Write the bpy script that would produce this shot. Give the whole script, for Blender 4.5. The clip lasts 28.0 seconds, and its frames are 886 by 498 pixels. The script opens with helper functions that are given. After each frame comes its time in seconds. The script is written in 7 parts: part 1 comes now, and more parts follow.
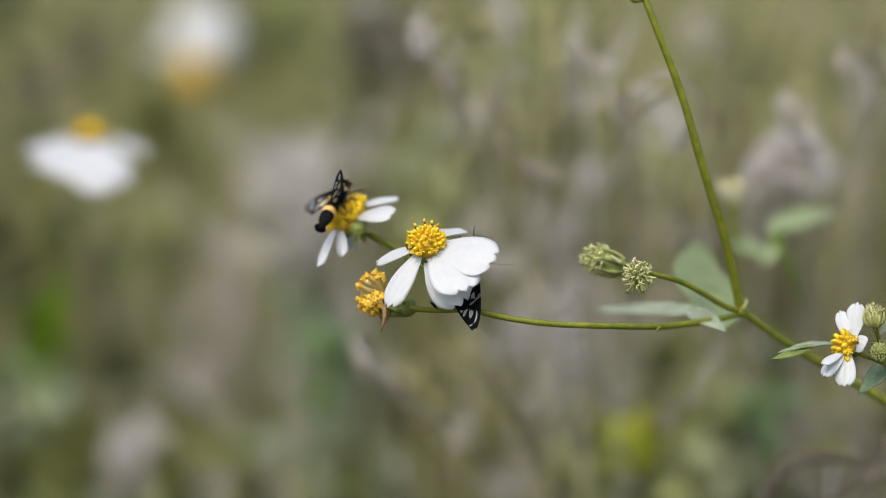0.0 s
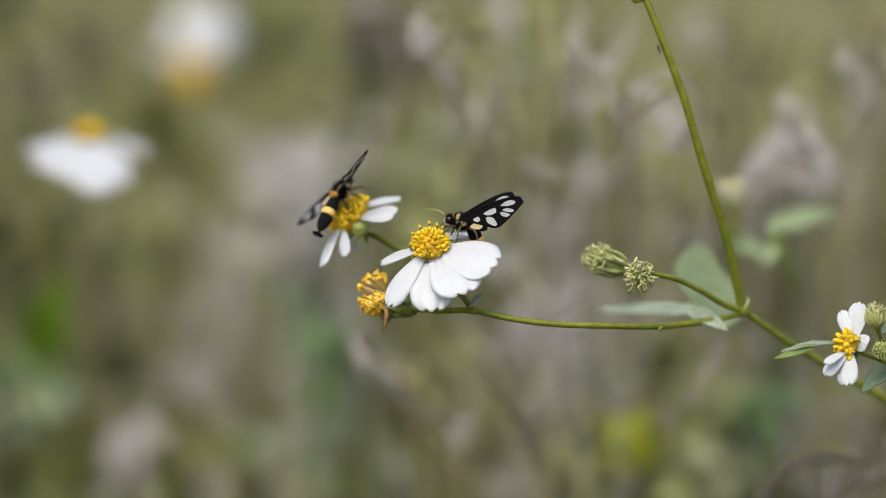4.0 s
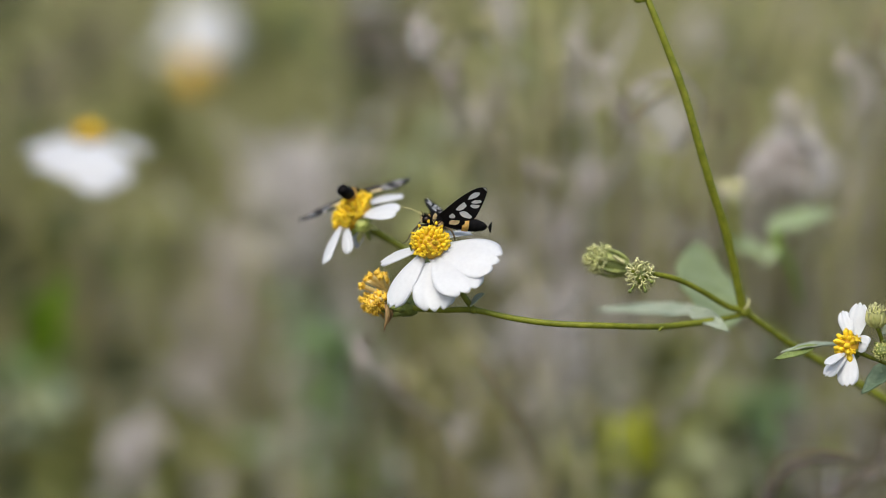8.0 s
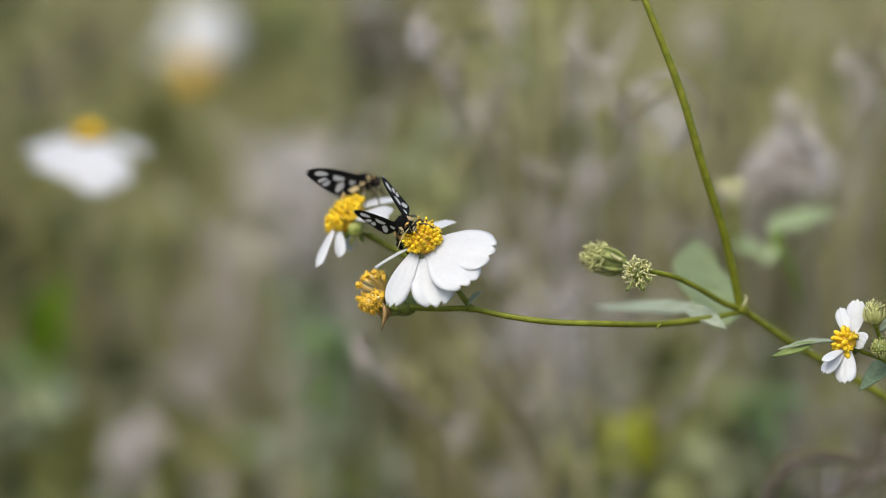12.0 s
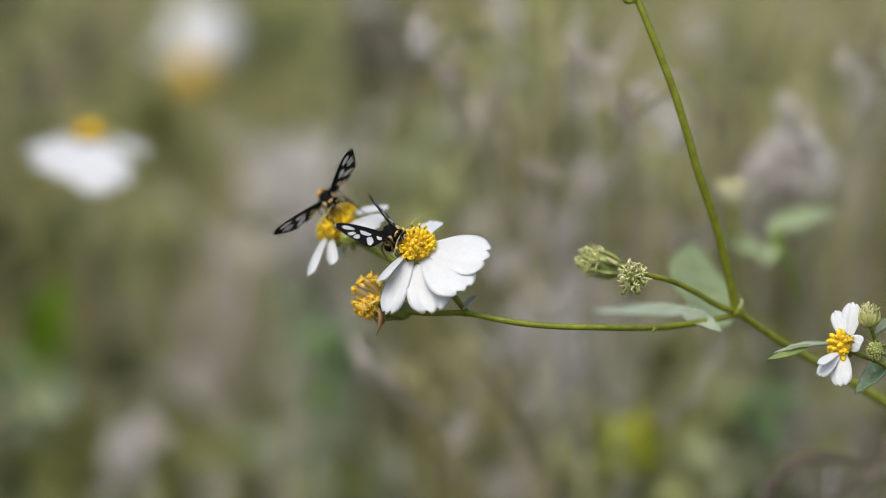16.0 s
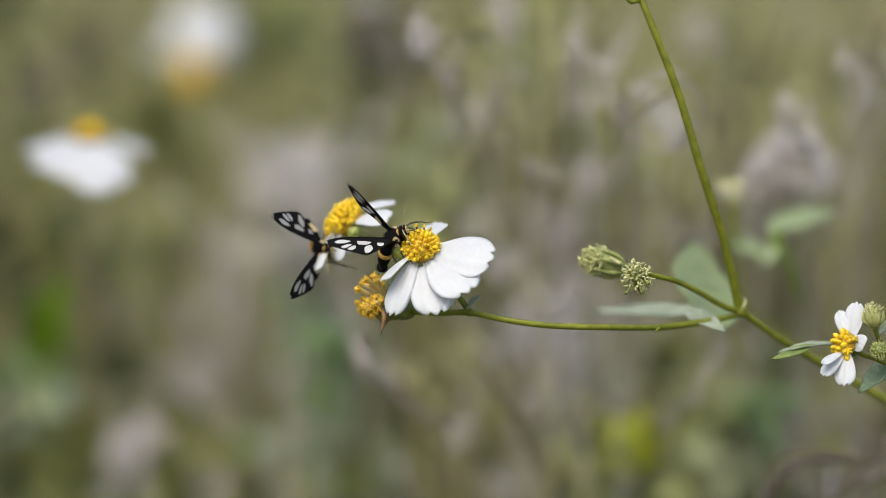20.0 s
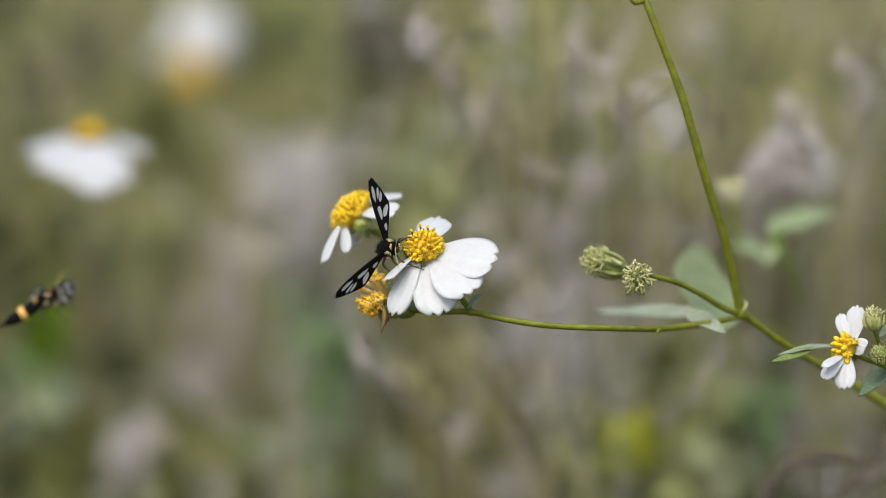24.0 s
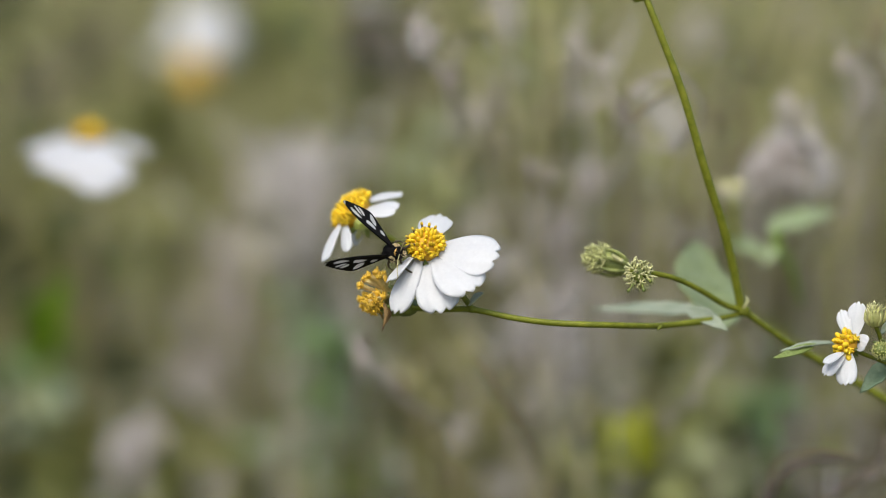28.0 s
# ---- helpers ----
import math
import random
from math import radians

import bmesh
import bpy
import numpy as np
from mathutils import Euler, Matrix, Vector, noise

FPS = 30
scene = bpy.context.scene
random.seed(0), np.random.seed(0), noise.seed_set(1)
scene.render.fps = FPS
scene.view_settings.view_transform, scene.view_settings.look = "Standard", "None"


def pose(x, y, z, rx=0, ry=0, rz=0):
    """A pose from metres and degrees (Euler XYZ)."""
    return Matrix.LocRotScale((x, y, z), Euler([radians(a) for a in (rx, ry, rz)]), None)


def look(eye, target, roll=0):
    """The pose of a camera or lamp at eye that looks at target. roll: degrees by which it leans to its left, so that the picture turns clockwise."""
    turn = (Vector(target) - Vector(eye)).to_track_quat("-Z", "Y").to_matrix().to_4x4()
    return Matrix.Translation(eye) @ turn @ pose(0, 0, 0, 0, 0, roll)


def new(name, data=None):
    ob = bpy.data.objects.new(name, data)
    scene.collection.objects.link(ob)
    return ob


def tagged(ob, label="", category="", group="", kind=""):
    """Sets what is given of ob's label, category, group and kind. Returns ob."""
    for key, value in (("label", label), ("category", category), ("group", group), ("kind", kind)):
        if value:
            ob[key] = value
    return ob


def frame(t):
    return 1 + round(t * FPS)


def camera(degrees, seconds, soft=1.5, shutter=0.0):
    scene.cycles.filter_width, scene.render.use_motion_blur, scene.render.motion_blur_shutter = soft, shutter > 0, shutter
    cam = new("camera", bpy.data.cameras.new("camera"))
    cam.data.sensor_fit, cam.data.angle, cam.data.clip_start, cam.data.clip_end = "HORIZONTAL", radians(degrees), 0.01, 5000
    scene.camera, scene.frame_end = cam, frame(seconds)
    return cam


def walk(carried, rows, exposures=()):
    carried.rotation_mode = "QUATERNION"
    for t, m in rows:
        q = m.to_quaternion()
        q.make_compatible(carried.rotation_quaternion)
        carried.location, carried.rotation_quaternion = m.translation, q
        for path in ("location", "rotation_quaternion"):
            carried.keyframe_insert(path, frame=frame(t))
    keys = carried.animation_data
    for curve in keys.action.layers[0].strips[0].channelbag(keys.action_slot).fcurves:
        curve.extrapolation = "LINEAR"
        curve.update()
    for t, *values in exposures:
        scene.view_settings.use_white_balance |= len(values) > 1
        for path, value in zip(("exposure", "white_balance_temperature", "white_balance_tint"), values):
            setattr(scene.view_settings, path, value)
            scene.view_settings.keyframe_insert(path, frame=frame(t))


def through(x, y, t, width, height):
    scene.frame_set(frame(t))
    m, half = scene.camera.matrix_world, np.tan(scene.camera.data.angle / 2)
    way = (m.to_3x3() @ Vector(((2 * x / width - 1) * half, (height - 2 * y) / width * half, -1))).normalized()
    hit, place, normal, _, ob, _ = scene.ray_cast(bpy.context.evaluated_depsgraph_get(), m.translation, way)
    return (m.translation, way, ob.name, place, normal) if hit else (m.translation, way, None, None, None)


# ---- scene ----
cam = camera(20.0, 28.0, soft=0.6, shutter=0.12)

# The camera stands on a tripod at chest height of the plants, tilted a little down.
TILT = radians(8.0)
EYE = Vector((0.0, 0.0, 0.75))
AHEAD = Vector((0.0, math.cos(TILT), -math.sin(TILT)))
RIGHT = Vector((1.0, 0.0, 0.0))
UP = Vector((0.0, math.sin(TILT), math.cos(TILT)))
FOCUS = 0.48
STEP = FOCUS * math.tan(radians(10.0)) / 784.0      # about 0.108 mm
MM = 0.001

cam.data.dof.use_dof = True
cam.data.dof.focus_distance = FOCUS - 0.001
cam.data.dof.aperture_fstop = 5.4
cam.data.dof.aperture_blades = 0

walk(cam, [(0.0, look(EYE, EYE + AHEAD)), (28.0, look(EYE, EYE + AHEAD))],
     [(0.0, 0.40, 6600, 5), (28.0, 0.40, 6600, 5)])


def at(u, v, back=0.0):
    """A place by its lie across the focal plane, in steps of 0.108 mm from the upper left, and the metres behind that plane."""
    d = FOCUS + back
    return EYE + AHEAD * d + (RIGHT * (u - 784.0) + UP * (441.0 - v)) * (STEP * d / FOCUS)


def way(x, y, z):
    """A direction: x to the right, y up, z towards the camera."""
    return RIGHT * x + UP * y - AHEAD * z


# ---- light: a bright overcast day ----
world = bpy.data.worlds.new("overcast_sky")
scene.world = world
world.use_nodes = True
wn = world.node_tree.nodes
sky = wn.new("ShaderNodeTexSky")
sky.sky_type = "NISHITA"
sky.sun_disc = False
sky.sun_elevation, sky.sun_rotation = radians(58), radians(200)
sky.dust_density = 4.0
sky.air_density = 1.0
world.node_tree.links.new(sky.outputs[0], wn["Background"].inputs[0])
wn["Background"].inputs[1].default_value = 0.15

sun = new("sun", bpy.data.lights.new("sun", "SUN"))
sun.data.energy, sun.data.angle, sun.data.color = 1.5, radians(40), (1.0, 0.96, 0.9)
sun.matrix_world = look((0.0, 0.0, 8.0), Vector((0.0, 0.0, 8.0)) + Vector((0.18, 0.50, -0.85)))


# ---- materials ----
def material(name, dark, light, rough=0.6, scale=400.0, bump=0.2, fine=6.0, through=0.0, vary=0.0, metal=0.0, sheen=0.0, island=False, gloss=0.5, clear=0.0):
    """Two tones mixed by noise at two scales, with relief; through: share of light that passes; clear: share seen straight through; vary: change from piece to piece."""
    m = bpy.data.materials.new(name)
    m.use_nodes = True
    n, l = m.node_tree.nodes, m.node_tree.links
    b = n["Principled BSDF"]
    tex = n.new("ShaderNodeTexCoord")
    a = n.new("ShaderNodeTexNoise")
    a.inputs["Scale"].default_value, a.inputs["Detail"].default_value = scale, 5.0
    f = n.new("ShaderNodeTexNoise")
    f.inputs["Scale"].default_value, f.inputs["Detail"].default_value = scale * fine, 3.0
    l.new(tex.outputs["Object"], a.inputs["Vector"])
    l.new(tex.outputs["Object"], f.inputs["Vector"])
    add = n.new("ShaderNodeMath")
    add.operation = "MULTIPLY_ADD"
    add.inputs[1].default_value = 0.45
    l.new(f.outputs["Fac"], add.inputs[0])
    l.new(a.outputs["Fac"], add.inputs[2])
    ramp = n.new("ShaderNodeValToRGB")
    ramp.color_ramp.elements[0].position, ramp.color_ramp.elements[1].position = 0.45, 0.98
    ramp.color_ramp.elements[0].color = (*dark, 1)
    ramp.color_ramp.elements[1].color = (*light, 1)
    l.new(add.outputs[0], ramp.inputs[0])
    colour = ramp.outputs[0]
    if vary:
        if island:
            r = n.new("ShaderNodeNewGeometry").outputs["Random Per Island"]
        else:
            r = n.new("ShaderNodeObjectInfo").outputs["Random"]
        span = n.new("ShaderNodeMapRange")
        span.inputs["To Min"].default_value, span.inputs["To Max"].default_value = 1.0 - vary, 1.0 + vary
        l.new(r, span.inputs["Value"])
        hsv = n.new("ShaderNodeHueSaturation")
        l.new(colour, hsv.inputs["Color"])
        l.new(span.outputs[0], hsv.inputs["Value"])
        colour = hsv.outputs[0]
    l.new(colour, b.inputs["Base Color"])
    b.inputs["Roughness"].default_value = rough
    b.inputs["Metallic"].default_value = metal
    b.inputs["Specular IOR Level"].default_value = gloss
    if sheen:
        b.inputs["Sheen Weight"].default_value = sheen
    if bump:
        bp = n.new("ShaderNodeBump")
        bp.inputs["Strength"].default_value, bp.inputs["Distance"].default_value = bump, 0.3 / scale
        l.new(f.outputs["Fac"], bp.inputs["Height"])
        l.new(bp.outputs[0], b.inputs["Normal"])
    if through:
        t = n.new("ShaderNodeBsdfTranslucent")
        l.new(colour, t.inputs["Color"])
        mix = n.new("ShaderNodeMixShader")
        mix.inputs[0].default_value = through
        l.new(b.outputs[0], mix.inputs[1])
        l.new(t.outputs[0], mix.inputs[2])
        l.new(mix.outputs[0], n["Material Output"].inputs["Surface"])
        if clear:
            glass = n.new("ShaderNodeBsdfTransparent")
            over = n.new("ShaderNodeMixShader")
            over.inputs[0].default_value = clear
            l.new(mix.outputs[0], over.inputs[1])
            l.new(glass.outputs[0], over.inputs[2])
            l.new(over.outputs[0], n["Material Output"].inputs["Surface"])
    return m


PISTIL = material("receptacle_green", (0.24, 0.30, 0.045), (0.55, 0.58, 0.19), 0.45, 500, 0.3, 4)
PETAL = material("petal_white", (0.69, 0.70, 0.735), (0.77, 0.78, 0.81), 0.5, 160, 0.04, 8, through=0.38)
FLORET = material("floret_yellow", (0.68, 0.43, 0.006), (0.93, 0.68, 0.03), 0.5, 900, 0.2, 4, through=0.15, vary=0.22)
FLORETDEEP = material("floret_deep_yellow", (0.40, 0.20, 0.004), (0.66, 0.38, 0.012), 0.6, 900, 0.2, 4)
ANTHER = material("anther_brown", (0.05, 0.025, 0.01), (0.12, 0.06, 0.02), 0.5, 1500, 0.2)
STEM = material("stem_green", (0.100, 0.120, 0.005), (0.215, 0.230, 0.020), 0.52, 500, 0.3, 5, gloss=0.3)
CALYX = material("calyx_green", (0.07, 0.10, 0.02), (0.22, 0.26, 0.05), 0.5, 700, 0.3, 4)
LEAF = material("leaf_grey_green", (0.25, 0.30, 0.20), (0.42, 0.47, 0.36), 0.36, 220, 0.4, 6, through=0.25)
BUDDULL = material("bud_dull_green", (0.20, 0.215, 0.08), (0.40, 0.39, 0.19), 0.55, 900, 0.3, 4)
LEAFMID = material("leaf_mid_green", (0.18, 0.235, 0.095), (0.33, 0.39, 0.19), 0.36, 220, 0.4, 6, through=0.25)
BUD = material("bud_pale_green", (0.28, 0.28, 0.10), (0.62, 0.60, 0.32), 0.55, 900, 0.3, 4, vary=0.25, island=True)
LEAFDARK = material("leaf_deep_green", (0.12, 0.19, 0.10), (0.24, 0.33, 0.21), 0.36, 220, 0.4, 6, through=0.25)
LEAFUNDER = material("leaf_underside_green", (0.16, 0.22, 0.05), (0.28, 0.35, 0.11), 0.5, 220, 0.4, 6, through=0.25)
BUDTIP = material("bud_tip_pale", (0.38, 0.38, 0.15), (0.68, 0.65, 0.36), 0.55, 900, 0.3, 4, vary=0.3, island=True)
CHAFF = material("bud_chaff_pale", (0.30, 0.32, 0.11), (0.58, 0.57, 0.27), 0.7, 900, 0.3, 4, vary=0.35, island=True)
BUDGREEN = material("bud_soft_green", (0.13, 0.165, 0.04), (0.34, 0.36, 0.11), 0.5, 700, 0.3, 4)
SHOOTGREEN = material("leaf_young_green", (0.24, 0.315, 0.14), (0.40, 0.47, 0.27), 0.36, 220, 0.3, 6, through=0.3)
WITHER = material("withered_floret", (0.54, 0.30, 0.014), (0.80, 0.52, 0.05), 0.6, 900, 0.3, 4, vary=0.2)
STRAW = material("withered_bract", (0.10, 0.055, 0.02), (0.36, 0.22, 0.08), 0.6, 600, 0.3, 5)
DARKTWIG = material("dark_dead_twig", (0.05, 0.038, 0.028), (0.13, 0.10, 0.075), 0.8, 200, 0.3, 5)
STRAWPALE = material("pale_chaff", (0.58, 0.42, 0.14), (0.82, 0.66, 0.30), 0.6, 800, 0.3, 5)
BLACK = material("moth_black", (0.003, 0.003, 0.004), (0.010, 0.009, 0.009), 0.8, 1500, 0.5, 5, gloss=0.1)
WINGBLACK = material("wing_black", (0.003, 0.003, 0.0035), (0.010, 0.009, 0.009), 0.8, 1800, 0.4, 5, gloss=0.08)
ORANGE = material("moth_orange", (0.74, 0.38, 0.07), (0.92, 0.60, 0.20), 0.7, 1800, 0.5, 5, gloss=0.2)
CREAM = material("moth_cream", (0.62, 0.45, 0.22), (0.85, 0.72, 0.45), 0.7, 1800, 0.5, 5, gloss=0.2)
WINDOW = material("wing_window", (0.72, 0.71, 0.72), (0.86, 0.85, 0.85), 0.35, 900, 0.2, 6, through=0.30, clear=0.25)
# WINDOW again, toned greyer and more see-through, for the banded moth only
WINDOWGREY = material("wing_window_worn", (0.56, 0.55, 0.56), (0.72, 0.71, 0.71), 0.35, 900, 0.2, 6, through=0.30, clear=0.50)
LEGS = material("leg_brown", (0.010, 0.008, 0.006), (0.15, 0.105, 0.045), 0.45, 2500, 0.3)
FEELER = material("antenna_tan", (0.18, 0.15, 0.05), (0.58, 0.52, 0.24), 0.55, 2500, 0.3)
EYEMAT = material("insect_eye", (0.02, 0.01, 0.008), (0.05, 0.03, 0.02), 0.15, 3000, 0.1)
WHITEWING = material("butterfly_white", (0.88, 0.885, 0.90), (0.94, 0.94, 0.95), 0.6, 500, 0.1, 6, through=0.45)
GREYSCALE = material("butterfly_grey", (0.16, 0.16, 0.19), (0.34, 0.33, 0.37), 0.7, 900, 0.4, 5)
ANTMAT = material("ant_brown", (0.06, 0.025, 0.015), (0.16, 0.07, 0.04), 0.3, 3000, 0.2)
PALESTRAW = material("grass_pale_straw", (0.42, 0.40, 0.18), (0.66, 0.62, 0.34), 0.65, 60, 0.2, 6, through=0.4, vary=0.3, island=True)
DEEP = material("leaf_deep_olive", (0.05, 0.065, 0.018), (0.12, 0.135, 0.045), 0.6, 90, 0.3, 6, through=0.3, vary=0.2)
SOIL = material("meadow_soil", (0.08, 0.078, 0.03), (0.19, 0.175, 0.075), 0.9, 3.0, 0.6, 12)
GRASS = material("grass_olive", (0.180, 0.188, 0.066), (0.41, 0.405, 0.180), 0.6, 40, 0.2, 6, through=0.45, vary=0.35, island=True)
HERB = material("herb_green", (0.08, 0.13, 0.035), (0.20, 0.28, 0.10), 0.5, 60, 0.3, 6, through=0.45, vary=0.35, island=True)
DRY = material("dry_stalk_mauve", (0.34, 0.30, 0.272), (0.63, 0.568, 0.535), 0.75, 80, 0.3, 6, through=0.15, vary=0.3, island=True)
KHAKI = material("dry_grass_khaki", (0.30, 0.28, 0.12), (0.56, 0.53, 0.27), 0.7, 60, 0.2, 6, through=0.35, vary=0.3, island=True)
FLUFF = material("seed_fluff", (0.76, 0.72, 0.70), (0.93, 0.90, 0.88), 0.8, 300, 0.2, 5, through=0.6, vary=0.2, island=True)
BRIGHT = material("leaf_bright_green", (0.13, 0.24, 0.012), (0.25, 0.39, 0.03), 0.45, 120, 0.3, 6, through=0.5)
LIME = material("leaf_yellow_green", (0.33, 0.37, 0.004), (0.49, 0.53, 0.010), 0.5, 120, 0.3, 6, through=0.5)
BUDLIME = material("bud_yellow_green", (0.40, 0.42, 0.12), (0.66, 0.64, 0.30), 0.5, 300, 0.3, 6, through=0.2)
SAGE = material("leaf_sage_green", (0.20, 0.33, 0.13), (0.36, 0.50, 0.23), 0.55, 90, 0.3, 6, through=0.5, vary=0.2)
MOSS = material("leaf_olive_green", (0.22, 0.24, 0.065), (0.40, 0.42, 0.15), 0.55, 90, 0.3, 6, through=0.5, vary=0.2)
PALELEAF = material("leaf_dry_pale", (0.40, 0.38, 0.30), (0.66, 0.62, 0.54), 0.6, 150, 0.4, 6, through=0.3)
PALESAGE = material("leaf_pale_sage", (0.38, 0.43, 0.23), (0.58, 0.61, 0.37), 0.55, 90, 0.3, 6, through=0.4, vary=0.2)
DEADLEAF = material("leaf_dead_brown", (0.065, 0.056, 0.034), (0.145, 0.122, 0.08), 0.7, 90, 0.3, 6, through=0.25, vary=0.2)
MOSSPALE = material("leaf_pale_olive", (0.34, 0.37, 0.14), (0.54, 0.56, 0.25), 0.55, 90, 0.3, 6, through=0.45, vary=0.2)
BROWNSTALK = material("dead_stalk_brown", (0.085, 0.07, 0.035), (0.20, 0.165, 0.09), 0.8, 120, 0.3, 6, vary=0.2)


# ---- mesh tools ----
def part(name, bm, mat, parent, label="", m=None, smooth=True):
    me = bpy.data.meshes.new(name)
    bm.normal_update()
    bm.to_mesh(me)
    bm.free()
    me.materials.append(mat)
    if smooth:
        me.polygons.foreach_set("use_smooth", [True] * len(me.polygons))
    ob = new(name, me)
    ob.parent = parent
    if m is not None:
        ob.matrix_basis = m
    if label:
        tagged(ob, label)
    return ob


def again(ob, parent, m):
    """One more piece on the same mesh."""
    o = new(ob.name.split(".")[0], ob.data)
    o.parent = parent
    o.matrix_basis = m
    return o


def thing(name, place, label, category, group=""):
    e = new(name)
    e.empty_display_size = 0.01
    e.matrix_basis = Matrix.Translation(place) if isinstance(place, Vector) else place
    return tagged(e, label, category, group)


def curve_points(pts, n):
    """Points on a smooth line through pts."""
    p = [Vector(q) for q in pts]
    p = [2 * p[0] - p[1]] + p + [2 * p[-1] - p[-2]]
    out = []
    spans = len(p) - 3
    for i in range(n + 1):
        s = min(i / n * spans, spans - 1e-6)
        k = int(s)
        f = s - k
        a, b, c, d = p[k:k + 4]
        out.append(0.5 * ((2 * b) + (c - a) * f + (2 * a - 5 * b + 4 * c - d) * f * f + (3 * b - a - 3 * c + d) * f ** 3))
    return out


def tube(bm, pts, radii, sides=8, n=0):
    """A round stalk along pts; radii run evenly from its start to its end."""
    line = curve_points(pts, n) if n else [Vector(p) for p in pts]
    rings = []
    side = None
    for i, p in enumerate(line):
        t = (line[min(i + 1, len(line) - 1)] - line[max(i - 1, 0)]).normalized()
        if side is None:
            side = t.orthogonal().normalized()
        side = (side - t * side.dot(t)).normalized()
        other = t.cross(side)
        s = i / (len(line) - 1) * (len(radii) - 1)
        k = min(int(s), len(radii) - 2)
        r = radii[k] + (radii[k + 1] - radii[k]) * (s - k)
        rings.append([bm.verts.new(p + (side * math.cos(a) + other * math.sin(a)) * r)
                      for a in (2 * math.pi * j / sides for j in range(sides))])
    for a, b in zip(rings, rings[1:]):
        for j in range(sides):
            bm.faces.new((a[j], a[(j + 1) % sides], b[(j + 1) % sides], b[j]))
    bm.faces.new(rings[0][::-1])
    bm.faces.new(rings[-1])


def blob(bm, centre, axes, level=1, rough=0.0):
    """A rounded lump: axes are three vectors, its half sizes."""
    m = Matrix((axes[0], axes[1], axes[2])).transposed().to_4x4()
    made = bmesh.ops.create_icosphere(bm, subdivisions=level, radius=1.0)["verts"]
    for v in made:
        k = 1.0 + rough * noise.noise(v.co * 3.1 + Vector(centre) * 900)
        v.co = Vector(centre) + m @ (v.co * k)


def ball(bm, centre, r, level=1, rough=0.0):
    blob(bm, centre, (Vector((r, 0, 0)), Vector((0, r, 0)), Vector((0, 0, r))), level, rough)


def sheet(bm, grid, thick):
    """A closed thin plate from a grid of points, thickened along its normals."""
    nu, nv = len(grid), len(grid[0])
    top, low = [], []
    for i in range(nu):
        a, b = [], []
        for j in range(nv):
            du = grid[min(i + 1, nu - 1)][j] - grid[max(i - 1, 0)][j]
            dv = grid[i][min(j + 1, nv - 1)] - grid[i][max(j - 1, 0)]
            nn = du.cross(dv)
            nn = nn.normalized() if nn.length > 1e-14 else Vector((0, 0, 1))
            a.append(bm.verts.new(grid[i][j] + nn * thick / 2))
            b.append(bm.verts.new(grid[i][j] - nn * thick / 2))
        top.append(a)
        low.append(b)
    for i in range(nu - 1):
        for j in range(nv - 1):
            bm.faces.new((top[i][j], top[i + 1][j], top[i + 1][j + 1], top[i][j + 1]))
            bm.faces.new((low[i][j], low[i][j + 1], low[i + 1][j + 1], low[i + 1][j]))
    ring = [(i, 0) for i in range(nu)] + [(nu - 1, j) for j in range(1, nv)] + [(i, nv - 1) for i in range(nu - 2, -1, -1)] + [(0, j) for j in range(nv - 2, 0, -1)]
    for (i, j), (k, l) in zip(ring, ring[1:] + ring[:1]):
        bm.faces.new((top[i][j], low[i][j], low[k][l], top[k][l]))


def frame_of(x, nearly_z):
    """A turn with its x axis along x and its z axis near nearly_z."""
    x = Vector(x).normalized()
    y = Vector(nearly_z).cross(x)
    y = y.normalized() if y.length > 1e-6 else x.orthogonal().normalized()
    z = x.cross(y)
    return Matrix((x, y, z)).transposed()


# ---- petals, leaves, flower heads ----
def petal_mesh(length, width, arch, notch, cup, seed):
    """A ray petal along x with its face up, blunt and toothed at the end, grooved lengthwise."""
    rng = random.Random(seed)
    bm = bmesh.new()
    nu, nv = 18, 13
    ph = rng.uniform(-0.5, 0.5)
    teeth = [rng.uniform(0.6, 1.2) for _ in range(3)]
    grid = []
    for i in range(nu + 1):
        u = i / nu
        row = []
        for j in range(nv + 1):
            v = 2 * j / nv - 1
            w = 0.36 + 0.64 * math.sin(min(1.0, u / 0.64) * math.pi / 2) ** 1.15
            if u > 0.66:
                w *= math.sqrt(max(0.0, 1 - ((u - 0.66) / 0.36) ** 2 * 0.62))
            k = teeth[min(2, int((v + 1) * 1.5))]
            end = 1.0 - 0.10 * v * v - notch * (1 - abs(math.sin(1.5 * math.pi * (v + 1) / 1.0))) ** 1.5 * k * (0.3 + 0.7 * (abs(v) < 0.8))
            x = length * (u * (1 - u ** 5) + u * u ** 5 * end)
            y = width / 2 * w * v
            z = arch * length * math.sin(math.pi * u * 0.9) - cup * width * v * v * (0.3 + 0.7 * u)
            z += 0.018 * width * math.sin(v * 11.0 + ph) * (0.4 + 0.6 * u) + 0.02 * length * noise.noise(Vector((u * 2.2, v * 1.3, seed * 3.7)))
            row.append(Vector((x, y, z)))
        grid.append(row)
    sheet(bm, grid, 0.16 * MM)
    return bm


